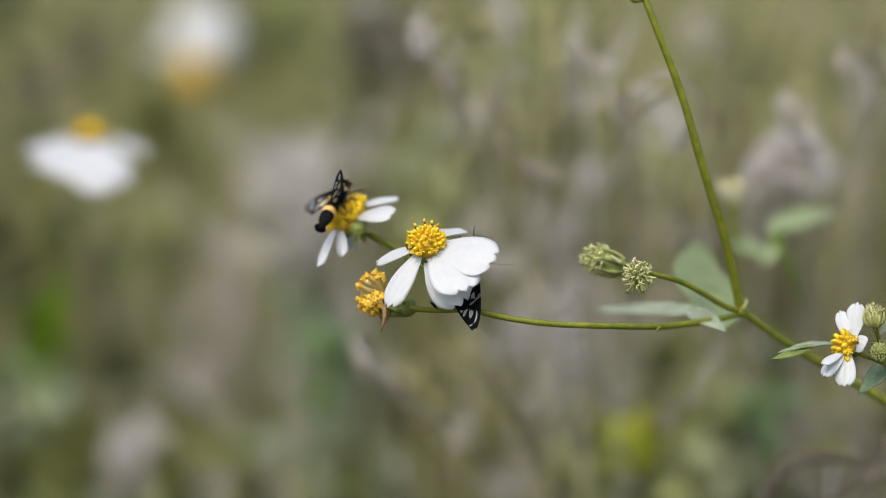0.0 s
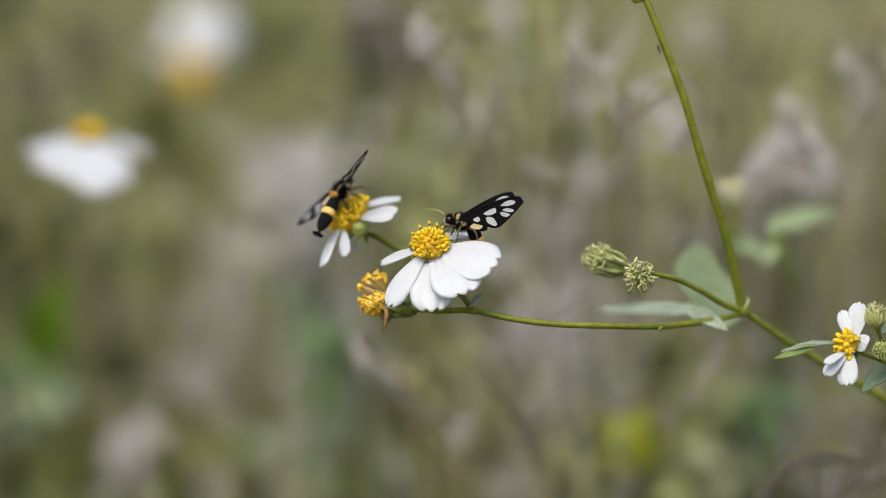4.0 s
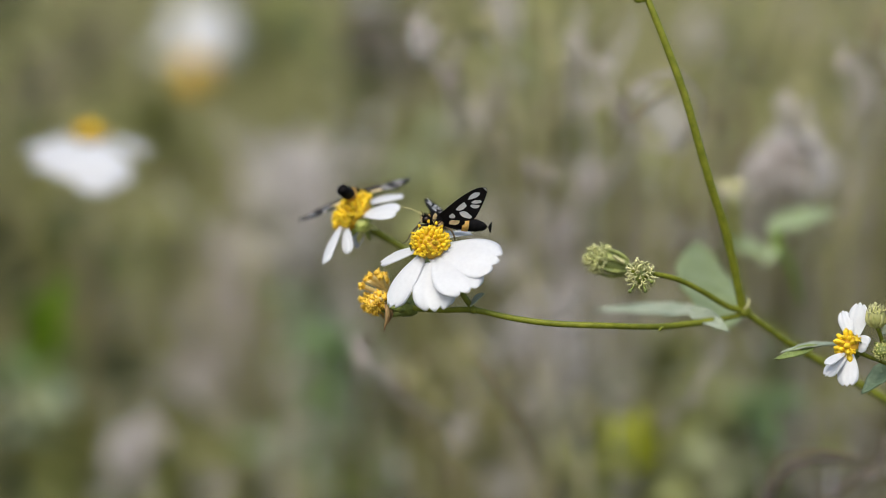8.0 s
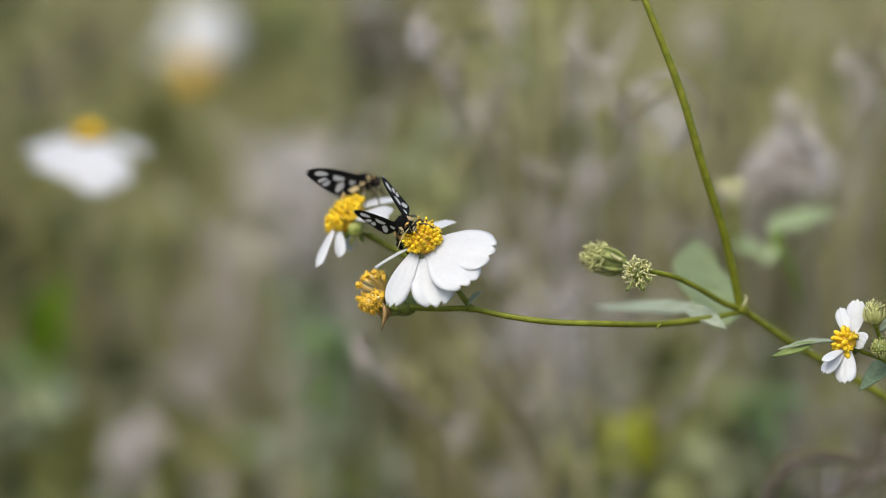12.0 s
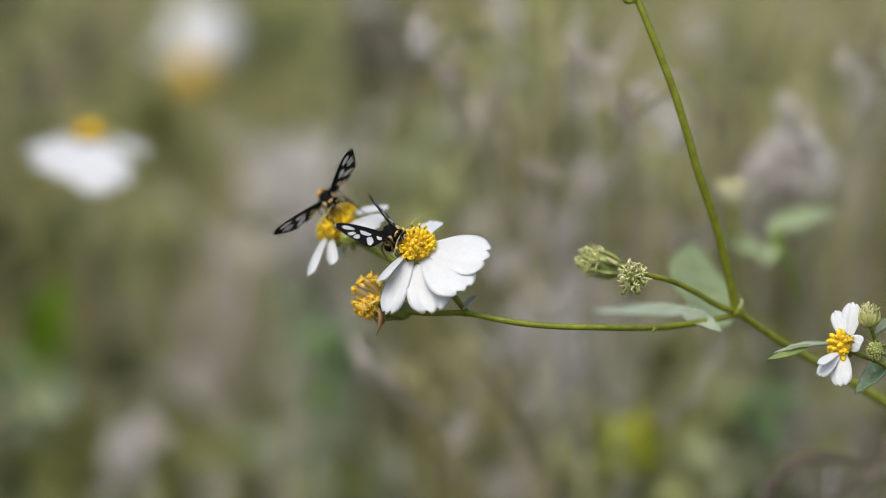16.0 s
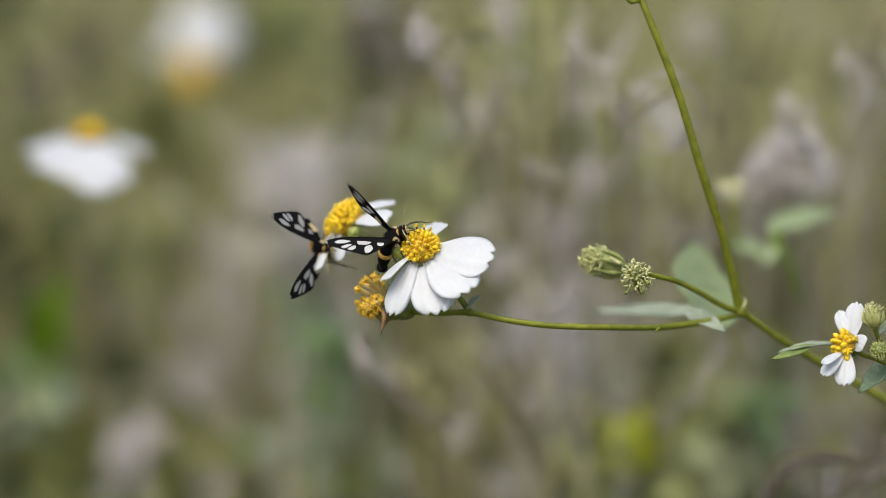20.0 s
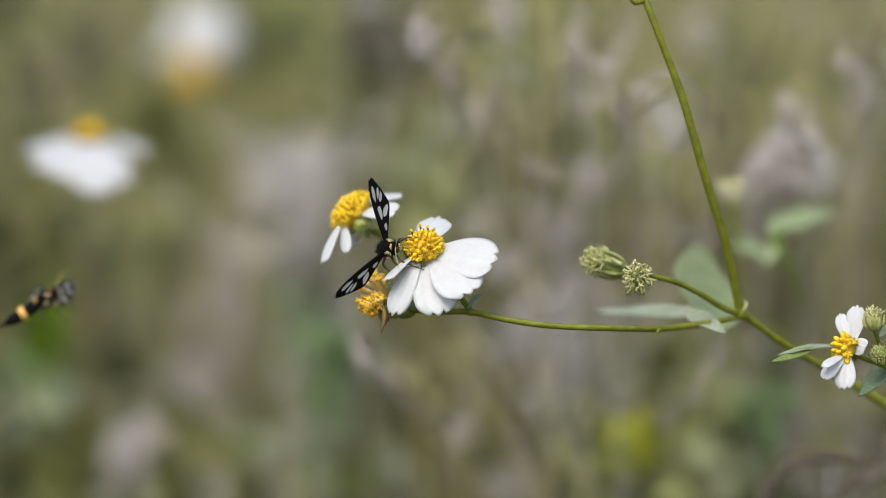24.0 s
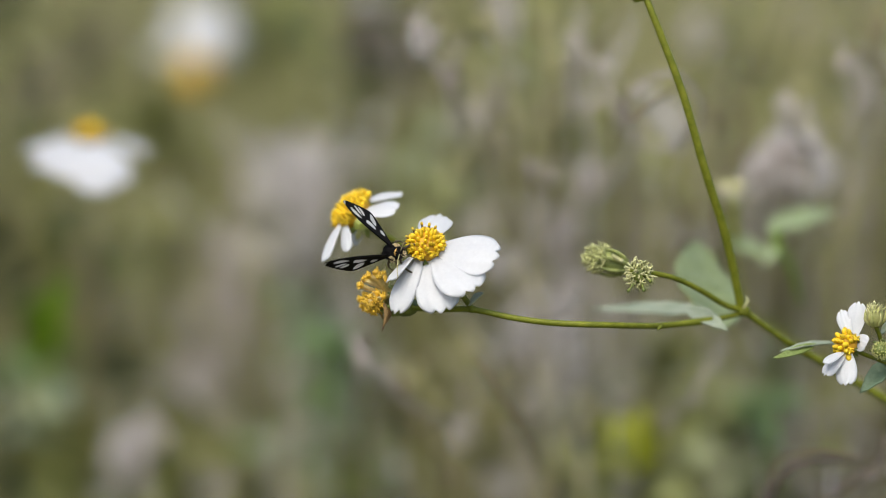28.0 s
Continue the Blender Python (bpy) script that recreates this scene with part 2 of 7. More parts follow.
def leaf_mesh(length, width, fold, droop, teeth=0.0, seed=1, lobes=7):
    """A leaf along x, folded at its midrib, toothed at its rim."""
    bm = bmesh.new()
    nu, nv = 22, 8
    grid = []
    for i in range(nu + 1):
        u = i / nu
        w = (math.sin(math.pi * u ** 0.8) ** 0.9) * (1 - 0.25 * u) + 0.02
        w *= 1 - teeth * (0.5 + 0.5 * math.sin(2 * math.pi * lobes * u))
        row = []
        for j in range(nv + 1):
            v = 2 * j / nv - 1
            x = length * u
            y = width / 2 * w * v
            z = fold * width * abs(v) * w - droop * length * u * u
            z += 0.04 * width * noise.noise(Vector((u * 5, v * 2, seed))) + 0.015 * width * math.cos(math.pi * 8 * u + abs(v) * 3)
            row.append(Vector((x, y, z)))
        grid.append(row)
    sheet(bm, grid, 0.25 * MM)
    return bm


def floret_mesh(k, opened, seed):
    """One disc floret, axis z: a ribbed bud, or an open tube with five lobes."""
    rng = random.Random(seed)
    bm = bmesh.new()
    prof = ((-1.5, 0.55), (-0.4, 0.80), (0.35, 0.92), (1.0, 0.80), (1.5, 0.46), (1.72, 0.14)) if not opened else ((-1.5, 0.45), (-0.4, 0.66), (0.5, 0.70), (1.0, 0.80), (1.05, 0.35))
    rings = []
    for z, r in prof:
        rings.append([bm.verts.new((r * k * (1.0 if j % 2 else 0.84) * math.cos(q), r * k * (1.0 if j % 2 else 0.84) * math.sin(q), z * k)) for j, q in enumerate(2 * math.pi * i / 10 for i in range(10))])
    for lo, hi in zip(rings, rings[1:]):
        for j in range(10):
            bm.faces.new((lo[j], lo[(j + 1) % 10], hi[(j + 1) % 10], hi[j]))
    bm.faces.new(rings[-1])
    if opened:
        for j in range(5):
            q = 2 * math.pi * j / 5 + rng.uniform(-0.2, 0.2)
            d = Vector((math.cos(q), math.sin(q), 0))
            up = Vector((0, 0, 1))
            blob(bm, d * k * 0.85 + up * k * 1.15, ((d + up * 0.35) * k * 0.48, d.cross(up) * k * 0.30, (up - d * 0.35) * k * 0.16), 1)
    return bm


def disc(head, radius, height, count, size, seed):
    """A dome of packed florets, axis z, with open ones towards the rim."""
    rng = random.Random(seed)
    bm = bmesh.new()
    blob(bm, (0, 0, 0), (Vector((radius * 0.95, 0, 0)), Vector((0, radius * 0.95, 0)), Vector((0, 0, height * 0.92))), 2)
    part("disc", bm, FLORETDEEP, head, "golden yellow dome under the florets")
    kinds = {}
    for i in range(count):
        s = math.sqrt((i + 0.5) / count)
        a = i * 2.39996 + rng.uniform(-0.16, 0.16)
        tip = s * 1.42 + rng.uniform(-0.03, 0.03)
        d = Vector((math.sin(tip) * math.cos(a), math.sin(tip) * math.sin(a), math.cos(tip)))
        c = Vector((d.x * radius * 0.94, d.y * radius * 0.94, d.z * height * 0.94)) * rng.uniform(0.93, 1.07)
        opened = s > 0.74 and rng.random() < 0.45
        k = size * rng.uniform(0.80, 1.16) * (0.88 + 0.22 * s)
        lean = d + Vector((rng.uniform(-0.32, 0.32), rng.uniform(-0.32, 0.32), rng.uniform(-0.1, 0.45)))
        m = Matrix.Translation(c) @ lean.to_track_quat("Z", "Y").to_matrix().to_4x4() @ Matrix.Rotation(rng.uniform(0, 1.2), 4, "Z") @ Matrix.Scale(k / size, 4)
        key = (opened, i % 2)
        if key in kinds:
            again(kinds[key], head, m)
        else:
            kinds[key] = part("floret", floret_mesh(size, opened, seed + i), FLORET, head, m=m)


def flower_head(parent, inv, centre, axis, radius, petals, seed, florets=(), count=84, dome=0.80, calyx_len=1.0, bracts=1.0):
    """A head: green calyx with bracts, a yellow disc, petals by their base, tip and width; places in the world, inv leads into the parent."""
    rng = random.Random(seed)
    axis = axis.normalized()
    turn = frame_of(RIGHT - axis * RIGHT.dot(axis), axis).to_4x4()
    m = inv @ Matrix.Translation(centre) @ turn
    back = (Matrix.Translation(centre) @ turn).inverted()
    bm = bmesh.new()
    r = radius
    prof = [(-1.55 * calyx_len, 0.16), (-1.35 * calyx_len, 0.30), (-1.0 * calyx_len, 0.62), (-0.55, 0.78), (-0.15, 0.86), (0.02, 0.80)]
    rings = []
    for z, w in prof:
        rings.append([bm.verts.new((w * r * math.cos(a), w * r * math.sin(a), z * r)) for a in (2 * math.pi * j / 16 for j in range(16))])
    for a, b in zip(rings, rings[1:]):
        for j in range(16):
            bm.faces.new((a[j], a[(j + 1) % 16], b[(j + 1) % 16], b[j]))
    bm.faces.new(rings[0][::-1])
    bm.faces.new(rings[-1])
    head = part("flower_head", bm, CALYX, parent, m=m)
    for k in range(8):
        a = 2 * math.pi * (k + rng.uniform(-0.2, 0.2)) / 8
        lf = leaf_mesh(r * 1.15 * bracts, r * 0.40 * bracts, 0.2, 0.25, 0, seed + k)
        d = Vector((math.cos(a), math.sin(a), 0))
        foot = d * r * 0.66 + Vector((0, 0, -r * 0.95 * calyx_len))
        t = frame_of(d * 0.35 + Vector((0, 0, 0.9 if k % 2 else 0.5)), d).to_4x4()
        part("bract", lf, CALYX, head, m=Matrix.Translation(foot) @ t)
    disc(head, r, r * dome, count, r * 1.16 / math.sqrt(count), seed)
    for a, tilt, h in florets:
        d = Vector((math.cos(a) * math.sin(tilt), math.sin(a) * math.sin(tilt), math.cos(tilt)))
        foot = Vector((d.x * r * 0.9, d.y * r * 0.9, d.z * r * dome * 0.95))
        lift = (d * 0.45 + Vector((0, 0, 0.75))).normalized()
        bm = bmesh.new()
        tube(bm, [foot, foot + lift * h], [r * 0.05, r * 0.055], 6)
        st = part("open_floret", bm, ANTHER, head, "dark brown anther tube with a yellow tip")
        bm = bmesh.new()
        ball(bm, foot + lift * h, r * 0.085, 2, 0.3)
        ball(bm, foot + lift * h + d * r * 0.06, r * 0.075, 1)
        part("stigma", bm, FLORET, st)
    made = []
    for k, (bu, bv, bb, tu, tv, reach, sign, wide, arch, twist) in enumerate(petals):
        p0 = at(bu, bv, bb)
        dx, dy = (tu - bu) * STEP, (bv - tv) * STEP
        full = reach * STEP
        dz = sign * math.sqrt(max(0.0, full * full - dx * dx - dy * dy))
        d = way(dx, dy, dz)
        ln = d.length
        side = axis + way(*twist) if twist else axis
        t = frame_of(d, side).to_4x4()
        pm = petal_mesh(ln, wide * STEP, arch, 0.11, 0.10, seed * 10 + k)
        made.append(part("petal", pm, PETAL, head, m=back @ Matrix.Translation(p0) @ t))
    return head, made


# ---- ground and meadow ----
def ground():
    bm = bmesh.new()
    n = 60
    xs = [-40 + 80 * i / n for i in range(n + 1)]
    ys = [-15 + 75 * i / n for i in range(n + 1)]
    vs = [[bm.verts.new((x, y, 0.03 * noise.noise(Vector((x * 0.6, y * 0.6, 0))) + 0.25 * noise.noise(Vector((x * 0.06, y * 0.06, 4)))
                         * min(1.0, max(0.0, (y - 6) / 10)))) for y in ys] for x in xs]
    for i in range(n):
        for j in range(n):
            bm.faces.new((vs[i][j], vs[i + 1][j], vs[i + 1][j + 1], vs[i][j + 1]))
    far = [bm.verts.new(p) for p in ((-3000, -3000, -0.3), (3000, -3000, -0.3), (3000, 3000, -0.3), (-3000, 3000, -0.3))]
    bm.faces.new(far)
    tagged(part("ground", bm, SOIL, None), "brown soil of an overgrown meadow", "ground", kind="structure")


def blades(name, mat, label, count, near, far, tall, wide, seed, choose, lean=0.35, spread=0.27, room=0.25):
    """Upright blades and stalks, too many to count, each a bent strip with a keel."""
    rng = random.Random(seed)
    verts, faces = [], []
    made = 0
    while made < count:
        y = near + (far - near) * rng.random() ** 1.4
        x = rng.uniform(-1, 1) * (spread * y + room)
        if not choose(x, y):
            continue
        made += 1
        h = tall * rng.uniform(0.55, 1.15)
        w = wide * rng.uniform(0.6, 1.4)
        a = rng.uniform(0, 2 * math.pi)
        lx, ly = rng.gauss(0, lean) * h, rng.gauss(0, lean) * h
        ca, sa = math.cos(a) * w, math.sin(a) * w
        base = len(verts)
        for s, k in ((0.0, 0.7), (0.4, 1.0), (0.75, 0.8), (1.0, 0.12)):
            px, py, pz = x + lx * s * s, y + ly * s * s, h * s * (1 - 0.12 * s)
            verts += [(px - ca * k, py - sa * k, pz), (px + sa * k * 0.5, py - ca * k * 0.5, pz), (px + ca * k, py + sa * k, pz)]
        for r in range(3):
            b = base + r * 3
            faces += [(b, b + 1, b + 4, b + 3), (b + 1, b + 2, b + 5, b + 4), (b + 2, b, b + 3, b + 5)]
    me = bpy.data.meshes.new(name)
    me.from_pydata(verts, [], faces)
    me.materials.append(mat)
    tagged(new(name, me), label, "grass", kind="stuff")


def meadow():
    def patch(x, y, k, lim):
        return noise.noise(Vector((x * 3.0 / max(1.0, y * 0.5), y * 1.1, k))) > lim
    blades("grass", GRASS, "tall olive green meadow grass", 9500, 1.3, 8.0, 0.66, 0.0045, 3, lambda x, y: patch(x, y, 51, -0.12))
    blades("dry_grass", KHAKI, "dry khaki grass stalks standing in the meadow", 2300, 1.3, 7.0, 0.66, 0.0035, 5, lambda x, y: patch(x, y, 7, 0.0))
    blades("dry_stalks", DRY, "dead greyish mauve weed stalks", 200, 1.2, 6.0, 0.66, 0.0045, 8, lambda x, y: patch(x, y, 21, 0.06), 0.4)
    blades("thin_stalks", KHAKI, "thin dry grass stalks behind the flowers", 70, 0.74, 1.3, 0.72, 0.0009, 12, lambda x, y: x > 0.0, 0.06, 0.16)
    blades("mauve_stalks", DRY, "thin dead mauve grey stalks behind the flowers", 50, 0.74, 1.3, 0.72, 0.0009, 13, lambda x, y: x > -0.01, 0.07, 0.16)
    blades("straw_stalks", PALESTRAW, "pale straw coloured grass stalks", 380, 0.8, 1.9, 0.82, 0.0008, 14, lambda x, y: -0.005 < x / y < 0.11, 0.07, 0.14)
    blades("straw_tufts", PALESTRAW, "pale straw coloured grass further off", 420, 1.6, 3.2, 0.85, 0.0022, 15, lambda x, y: -0.20 < x / y < -0.03 or 0.0 < x / y < 0.20, 0.2, 0.2)
    blades("brown_stalks", BROWNSTALK, "thin brown dead stalks behind the flowers", 70, 0.72, 1.4, 0.72, 0.0011, 17, lambda x, y: -0.14 < x / y < -0.10 or 0.0 < x / y, 0.10, 0.17)
    blades("grass_around", GRASS, "olive green meadow grass round about", 34000, -6.0, 10.0, 0.55, 0.006, 18, lambda x, y: (abs(x) > 0.27 * max(y, 0.0) + 0.3 or y < -0.6) and (x * x + (y - 2) ** 2) ** 0.5 < 6.5 + 2.5 * noise.noise(Vector((x * 0.7, y * 0.7, 3))), 0.35, 0.0, 9.0)
    blades("herbs", HERB, "low dark green herbs between the grass", 2200, 1.4, 6.0, 0.45, 0.010, 9, lambda x, y: patch(x, y, 33, 0.05), 0.5)


# ---- the flowering plant in focus ----
FOOT = at(1850, 900, 0.01)
FOOT.z = 0.0
HEADS = {}


def flowering_plant():
    plant = thing("flowering_plant", FOOT.copy(), "white and yellow daisy-like weed with thin green branching stems", "plant")
    inv = Matrix.Translation(-FOOT)

    def stalk(name, pts, radii, sides=10, n=24, parent=None, m=inv, mat=STEM):
        bm = bmesh.new()
        tube(bm, [m @ at(*p) for p in pts], [r * MM for r in radii], sides, n)
        return part(name, bm, mat, parent or plant)

    # stems
    bm = bmesh.new()
    low = [inv @ at(*p) for p in ((1318, 552, 0.020), (1400, 610, 0.027), (1500, 667, 0.034), (1600, 730, 0.036), (1760, 850, 0.030))]
    tube(bm, low + [inv @ (FOOT + Vector((0.02, 0, 0.35))), inv @ (FOOT + Vector((0.004, 0, 0.12))), inv @ FOOT], [0.72 * MM, 0.80 * MM, 0.85 * MM, 0.95 * MM, 1.2 * MM, 1.8 * MM, 2.4 * MM, 2.8 * MM], 12, 60)
    part("main_stem", bm, STEM, plant)
    stalk("upright_stem", ((1316, 556, 0.020), (1306, 505, 0.018), (1284, 410, 0.014), (1251, 305, 0.010), (1212, 170, 0.007), (1175, 70, 0.006), (1144, -8, 0.006), (1094, -140, 0.008), (1064, -260, 0.010)), (0.92, 0.88, 0.84, 0.78, 0.70, 0.62, 0.52), 10, 48)
    stalk("side_stem", ((1318, 552, 0.020), (1285, 541, 0.017), (1245, 517, 0.013), (1200, 495, 0.009), (1150, 484, 0.005), (1118, 480, 0.004)), (0.66, 0.6, 0.55, 0.5), 10, 24)
    stalk("long_branch", ((1316, 556, 0.020), (1285, 563, 0.018), (1245, 570, 0.016), (1170, 578, 0.011), (1080, 577, 0.002), (980, 573, 0.001), (905, 563, 0.001), (838, 549, 0.002), (780, 549, 0.004), (738, 546, 0.005), (716, 540, 0.006)), (0.5, 0.55, 0.72, 0.62, 0.60, 0.60, 0.58, 0.60, 0.55, 0.55, 0.6), 10, 48)
    stalk("flower_stalk", ((838, 549, 0.002), (826, 531, 0.003), (806, 505, 0.005), (785, 480, 0.006), (768, 455, 0.004)), (0.62, 0.58, 0.55, 0.6), 10, 16)
    for p, r in (((1318, 552, 0.020), 1.30), ((838, 549, 0.002), 0.8), ((1140, -3, 0.006), 0.9)):
        bm = bmesh.new()
        c = inv @ at(*p)
        blob(bm, c, (RIGHT * r * MM * 1.1, UP * r * MM, AHEAD * r * MM * 1.1), 2, 0.25)
        part("stem_node", bm, STEM, plant, "swollen joint of the stem")
    stalk("stipule", ((1140, -2, 0.006), (1128, 2, 0.005), (1117, -6, 0.004)), (0.5, 0.45, 0.2), 6, 6)
    stalk("stipule", ((1318, 548, 0.018), (1326, 534, 0.018), (1322, 526, 0.020)), (0.3, 0.22, 0.08), 6, 6, mat=BUD)
    stalk("thorn", ((1172, 579, 0.004), (1168, 584, 0.003), (1166, 587, 0.003)), (0.35, 0.25, 0.08), 6, 4)

    # leaves: foot, tip, width, lie of the face
    for u0, v0, b0, u1, v1, b1, wide, face, fold, droop, teeth, mat in (
            (1258, 556, 0.030, 1044, 540, 0.050, 62, (0.05, 0.88, 0.55), 0.10, 0.04, 0.04, LEAF),
            (1266, 580, 0.030, 1238, 428, 0.075, 165, (0.2, 0.15, 0.97), 0.06, 0.0, 0.04, LEAFMID),
            (1218, 549, 0.020, 1290, 580, 0.013, 46, (-0.1, 0.85, 0.6), 0.12, 0.10, 0.0, LEAF),
            (1484, 610, 0.012, 1384, 611, 0.004, 28, (0.0, 0.97, 0.25), 0.15, 0.10, 0.05, LEAF),
            (1446, 611, 0.008, 1367, 640, 0.003, 19, (0.1, 0.5, 0.85), 0.1, -0.06, 0.0, LEAFUNDER),
            (1584, 642, 0.004, 1523, 694, 0.002, 42, (-0.6, 0.3, 0.75), 0.15, 0.1, 0.04, LEAFDARK),
            (833, 541, 0.002, 858, 520, -0.001, 30, (0.0, 0.75, 0.65), 0.12, 0.0, 0.0, LEAF),
            (1560, 592, 0.006, 1600, 560, 0.0, 30, (0.1, 0.6, 0.8), 0.15, 0.1, 0.0, LEAF)):
        p, q = at(u0, v0, b0), at(u1, v1, b1)
        d = q - p
        t = frame_of(d, way(*face)).to_4x4()
        part("leaf", leaf_mesh(d.length, wide * STEP, fold, droop, teeth, u0 * 0.1), mat, plant, m=inv @ Matrix.Translation(p) @ t)

    # the open flower that the moth visits
    rim = [(1.1, 1.0, 1.5 * MM), (1.55, 0.95, 1.7 * MM), (2.15, 1.05, 1.4 * MM), (2.7, 1.2, 1.2 * MM), (0.7, 1.05, 1.4 * MM), (3.3, 1.4, 0.9 * MM)]
    head, petals = flower_head(plant, inv, at(761, 434, 0.0), way(-0.10, 0.70, 0.70), 3.5 * MM, (
        (741, 441, 0.0, 672, 465, 82, -1, 44, 0.04, (0.0, 0.15, -0.22)),
        (747, 452, -0.001, 691, 545, 112, 1, 47, 0.05, (-0.15, 0.0, 0.0)),
        (766, 456, -0.001, 770, 551, 112, 1, 76, 0.05, None),
        (778, 450, -0.001, 829, 517, 114, 1, 88, 0.04, (0.06, 0.0, 0.06)),
        (783, 439, -0.0003, 883, 464, 117, 1, 92, 0.03, (-0.05, 0.0, 0.05)),
        (766, 420, 0.002, 826, 408, 105, -1, 60, 0.02, (0.0, 0.25, -0.35))), 3, rim, 70)
    HEADS["main"], HEADS["main_petals"] = head, petals

    # the flower behind it, turned away
    head, petals = flower_head(plant, inv, at(627, 378, 0.019), way(-0.66, 0.66, 0.36), 4.5 * MM, (
        (640, 362, 0.019, 716, 344, 84, -1, 46, 0.04, (0.2, 0.5, 0.1)),
        (640, 378, 0.0165, 711, 373, 82, 1, 54, 0.05, (0.5, 0.3, 0.3)),
        (604, 398, 0.0175, 574, 473, 92, 1, 31, 0.04, (-0.3, 0.0, 0.2)),
        (612, 400, 0.0165, 619, 452, 66, 1, 26, 0.04, None),
        (622, 402, 0.022, 636, 436, 50, -1, 30, 0.04, None)), 4, [(2.4, 1.45, 0.6 * MM), (2.9, 1.5, 0.6 * MM), (3.5, 1.5, 0.9 * MM), (1.2, 1.4, 0.7 * MM)], 90, dome=0.62, calyx_len=0.5, bracts=0.55)
    HEADS["behind"] = head
    hinv = (Matrix.Translation(FOOT) @ head.matrix_basis).inverted()
    stalk("stalk", ((650, 402, 0.020), (680, 420, 0.021), (712, 438, 0.021), (740, 455, 0.016), (766, 470, 0.009)), (0.75, 0.68, 0.66, 0.6), 10, 20, head, hinv)
    bm = bmesh.new()
    blob(bm, hinv @ at(641, 398, 0.0165), tuple(hinv.to_3x3() @ q * 1.65 * MM for q in (RIGHT, UP, AHEAD)), 3, 0.3)
    part("receptacle", bm, PISTIL, head, "round yellowish green receptacle")
    for k, (du, dv) in enumerate(((12, -10), (14, 4), (8, 15), (-4, 18), (-12, 12), (2, -14))):
        p, q = hinv @ at(641 + du * 0.8, 398 + dv * 0.7, 0.0160), hinv @ at(641 + du * 1.75, 398 + dv * 1.65, 0.0175)
        part("bract", leaf_mesh((q - p).length + 0.7 * MM, 1.1 * MM, 0.2, 0.1, 0, k), BUDLIME if k % 2 else CALYX, head, m=Matrix.Translation(p) @ frame_of(q - p, hinv.to_3x3() @ way(0.2, 0.2, 1)).to_4x4())

    # the small flower lower down, seen from its side
    head, petals = flower_head(plant, inv, at(1502, 612, 0.0), way(-0.84, 0.22, 0.50), 2.5 * MM, (
        (1505, 600, 0.0005, 1496, 551, 58, -1, 25, 0.04, (0.6, 0, 0.5)),
        (1513, 600, 0.001, 1526, 536, 68, -1, 34, 0.04, (0.6, 0, 0.5)),
        (1511, 602, 0.0, 1533, 612, 34, 1, 32, 0.04, (0.5, 0, 0.3)),
        (1499, 624, -0.001, 1457, 666, 64, 1, 26, 0.05, (0.4, 0.2, 0.4)),
        (1503, 624, -0.001, 1495, 684, 66, 1, 38, 0.05, (0.4, 0.2, 0.6)),
        (1496, 624, -0.001, 1455, 645, 60, 1, 20, 0.05, (0.4, 0.4, 0.3))), 6, [(2.5, 1.4, 0.5 * MM)], 24)
    stalk("flower_stalk", ((1518, 622, 0.0), (1536, 631, 0.001), (1560, 640, 0.002), (1590, 660, 0.002), (1620, 735, 0.001)), (0.5, 0.42, 0.42, 0.45), 8, 16)
    HEADS["plant"] = plant

    # buds and spent heads
    def bud(c, axis, r, long, seed, name, label, spread, mat=BUD, tips=46, reach=1.0, curl=0.10, body=CALYX):
        rng = random.Random(seed)
        axis = axis.normalized()
        t = frame_of(axis, UP if abs(axis.dot(UP)) < 0.9 else RIGHT).to_4x4()
        bm = bmesh.new()
        blob(bm, (0, 0, 0), (Vector((long * 0.55, 0, 0)), Vector((0, r * 0.8, 0)), Vector((0, 0, r * 0.8))), 2, 0.15)
        b = part(name, bm, body, plant, label, inv @ Matrix.Translation(c) @ t)
        bm = bmesh.new()
        for k in range(tips):
            a = k * 2.4
            s = math.sqrt((k + 0.5) / tips)
            d = Vector((math.cos(s * spread), math.sin(s * spread) * math.cos(a), math.sin(s * spread) * math.sin(a)))
            f = Vector((d.x * long * 0.45, d.y * r * 0.75, d.z * r * 0.75))
            e = f + (d + Vector((rng.uniform(-0.2, 0.6), rng.uniform(-0.4, 0.4), rng.uniform(-0.4, 0.4)))).normalized() * r * rng.uniform(0.2, 0.45) * reach
            tube(bm, [f, (f + e) / 2 + Vector((rng.uniform(-1, 1), rng.uniform(-1, 1), rng.uniform(-1, 1))) * r * curl, e], [r * 0.07, r * 0.075, r * 0.055], 5, 4)
        tagged(part("floret_tuft", bm, mat, b), kind="stuff")
        bm = bmesh.new()
        for k in range(7):
            a = 2 * math.pi * k / 7 + seed
            d = Vector((0.25, math.cos(a), math.sin(a)))
            f = Vector((-long * 0.4, math.cos(a) * r * 0.5, math.sin(a) * r * 0.5))
            tube(bm, [f, f + d * r * 0.45 + Vector((long * 0.25, 0, 0)), f + d * r * 0.5 + Vector((long * 0.62, 0, 0))], [r * 0.16, r * 0.20, r * 0.05], 5, 5)
        part("bract_ring", bm, body, b)
        return b
    bud(at(1080, 465, 0.014), way(-0.90, 0.26, 0.05), 2.6 * MM, 8.6 * MM, 11, "spent_bud", "faded pale green flower bud gone to seed", 1.30, mat=CHAFF, tips=120, reach=1.75, curl=0.30, body=BUDGREEN)
    bm = bmesh.new()
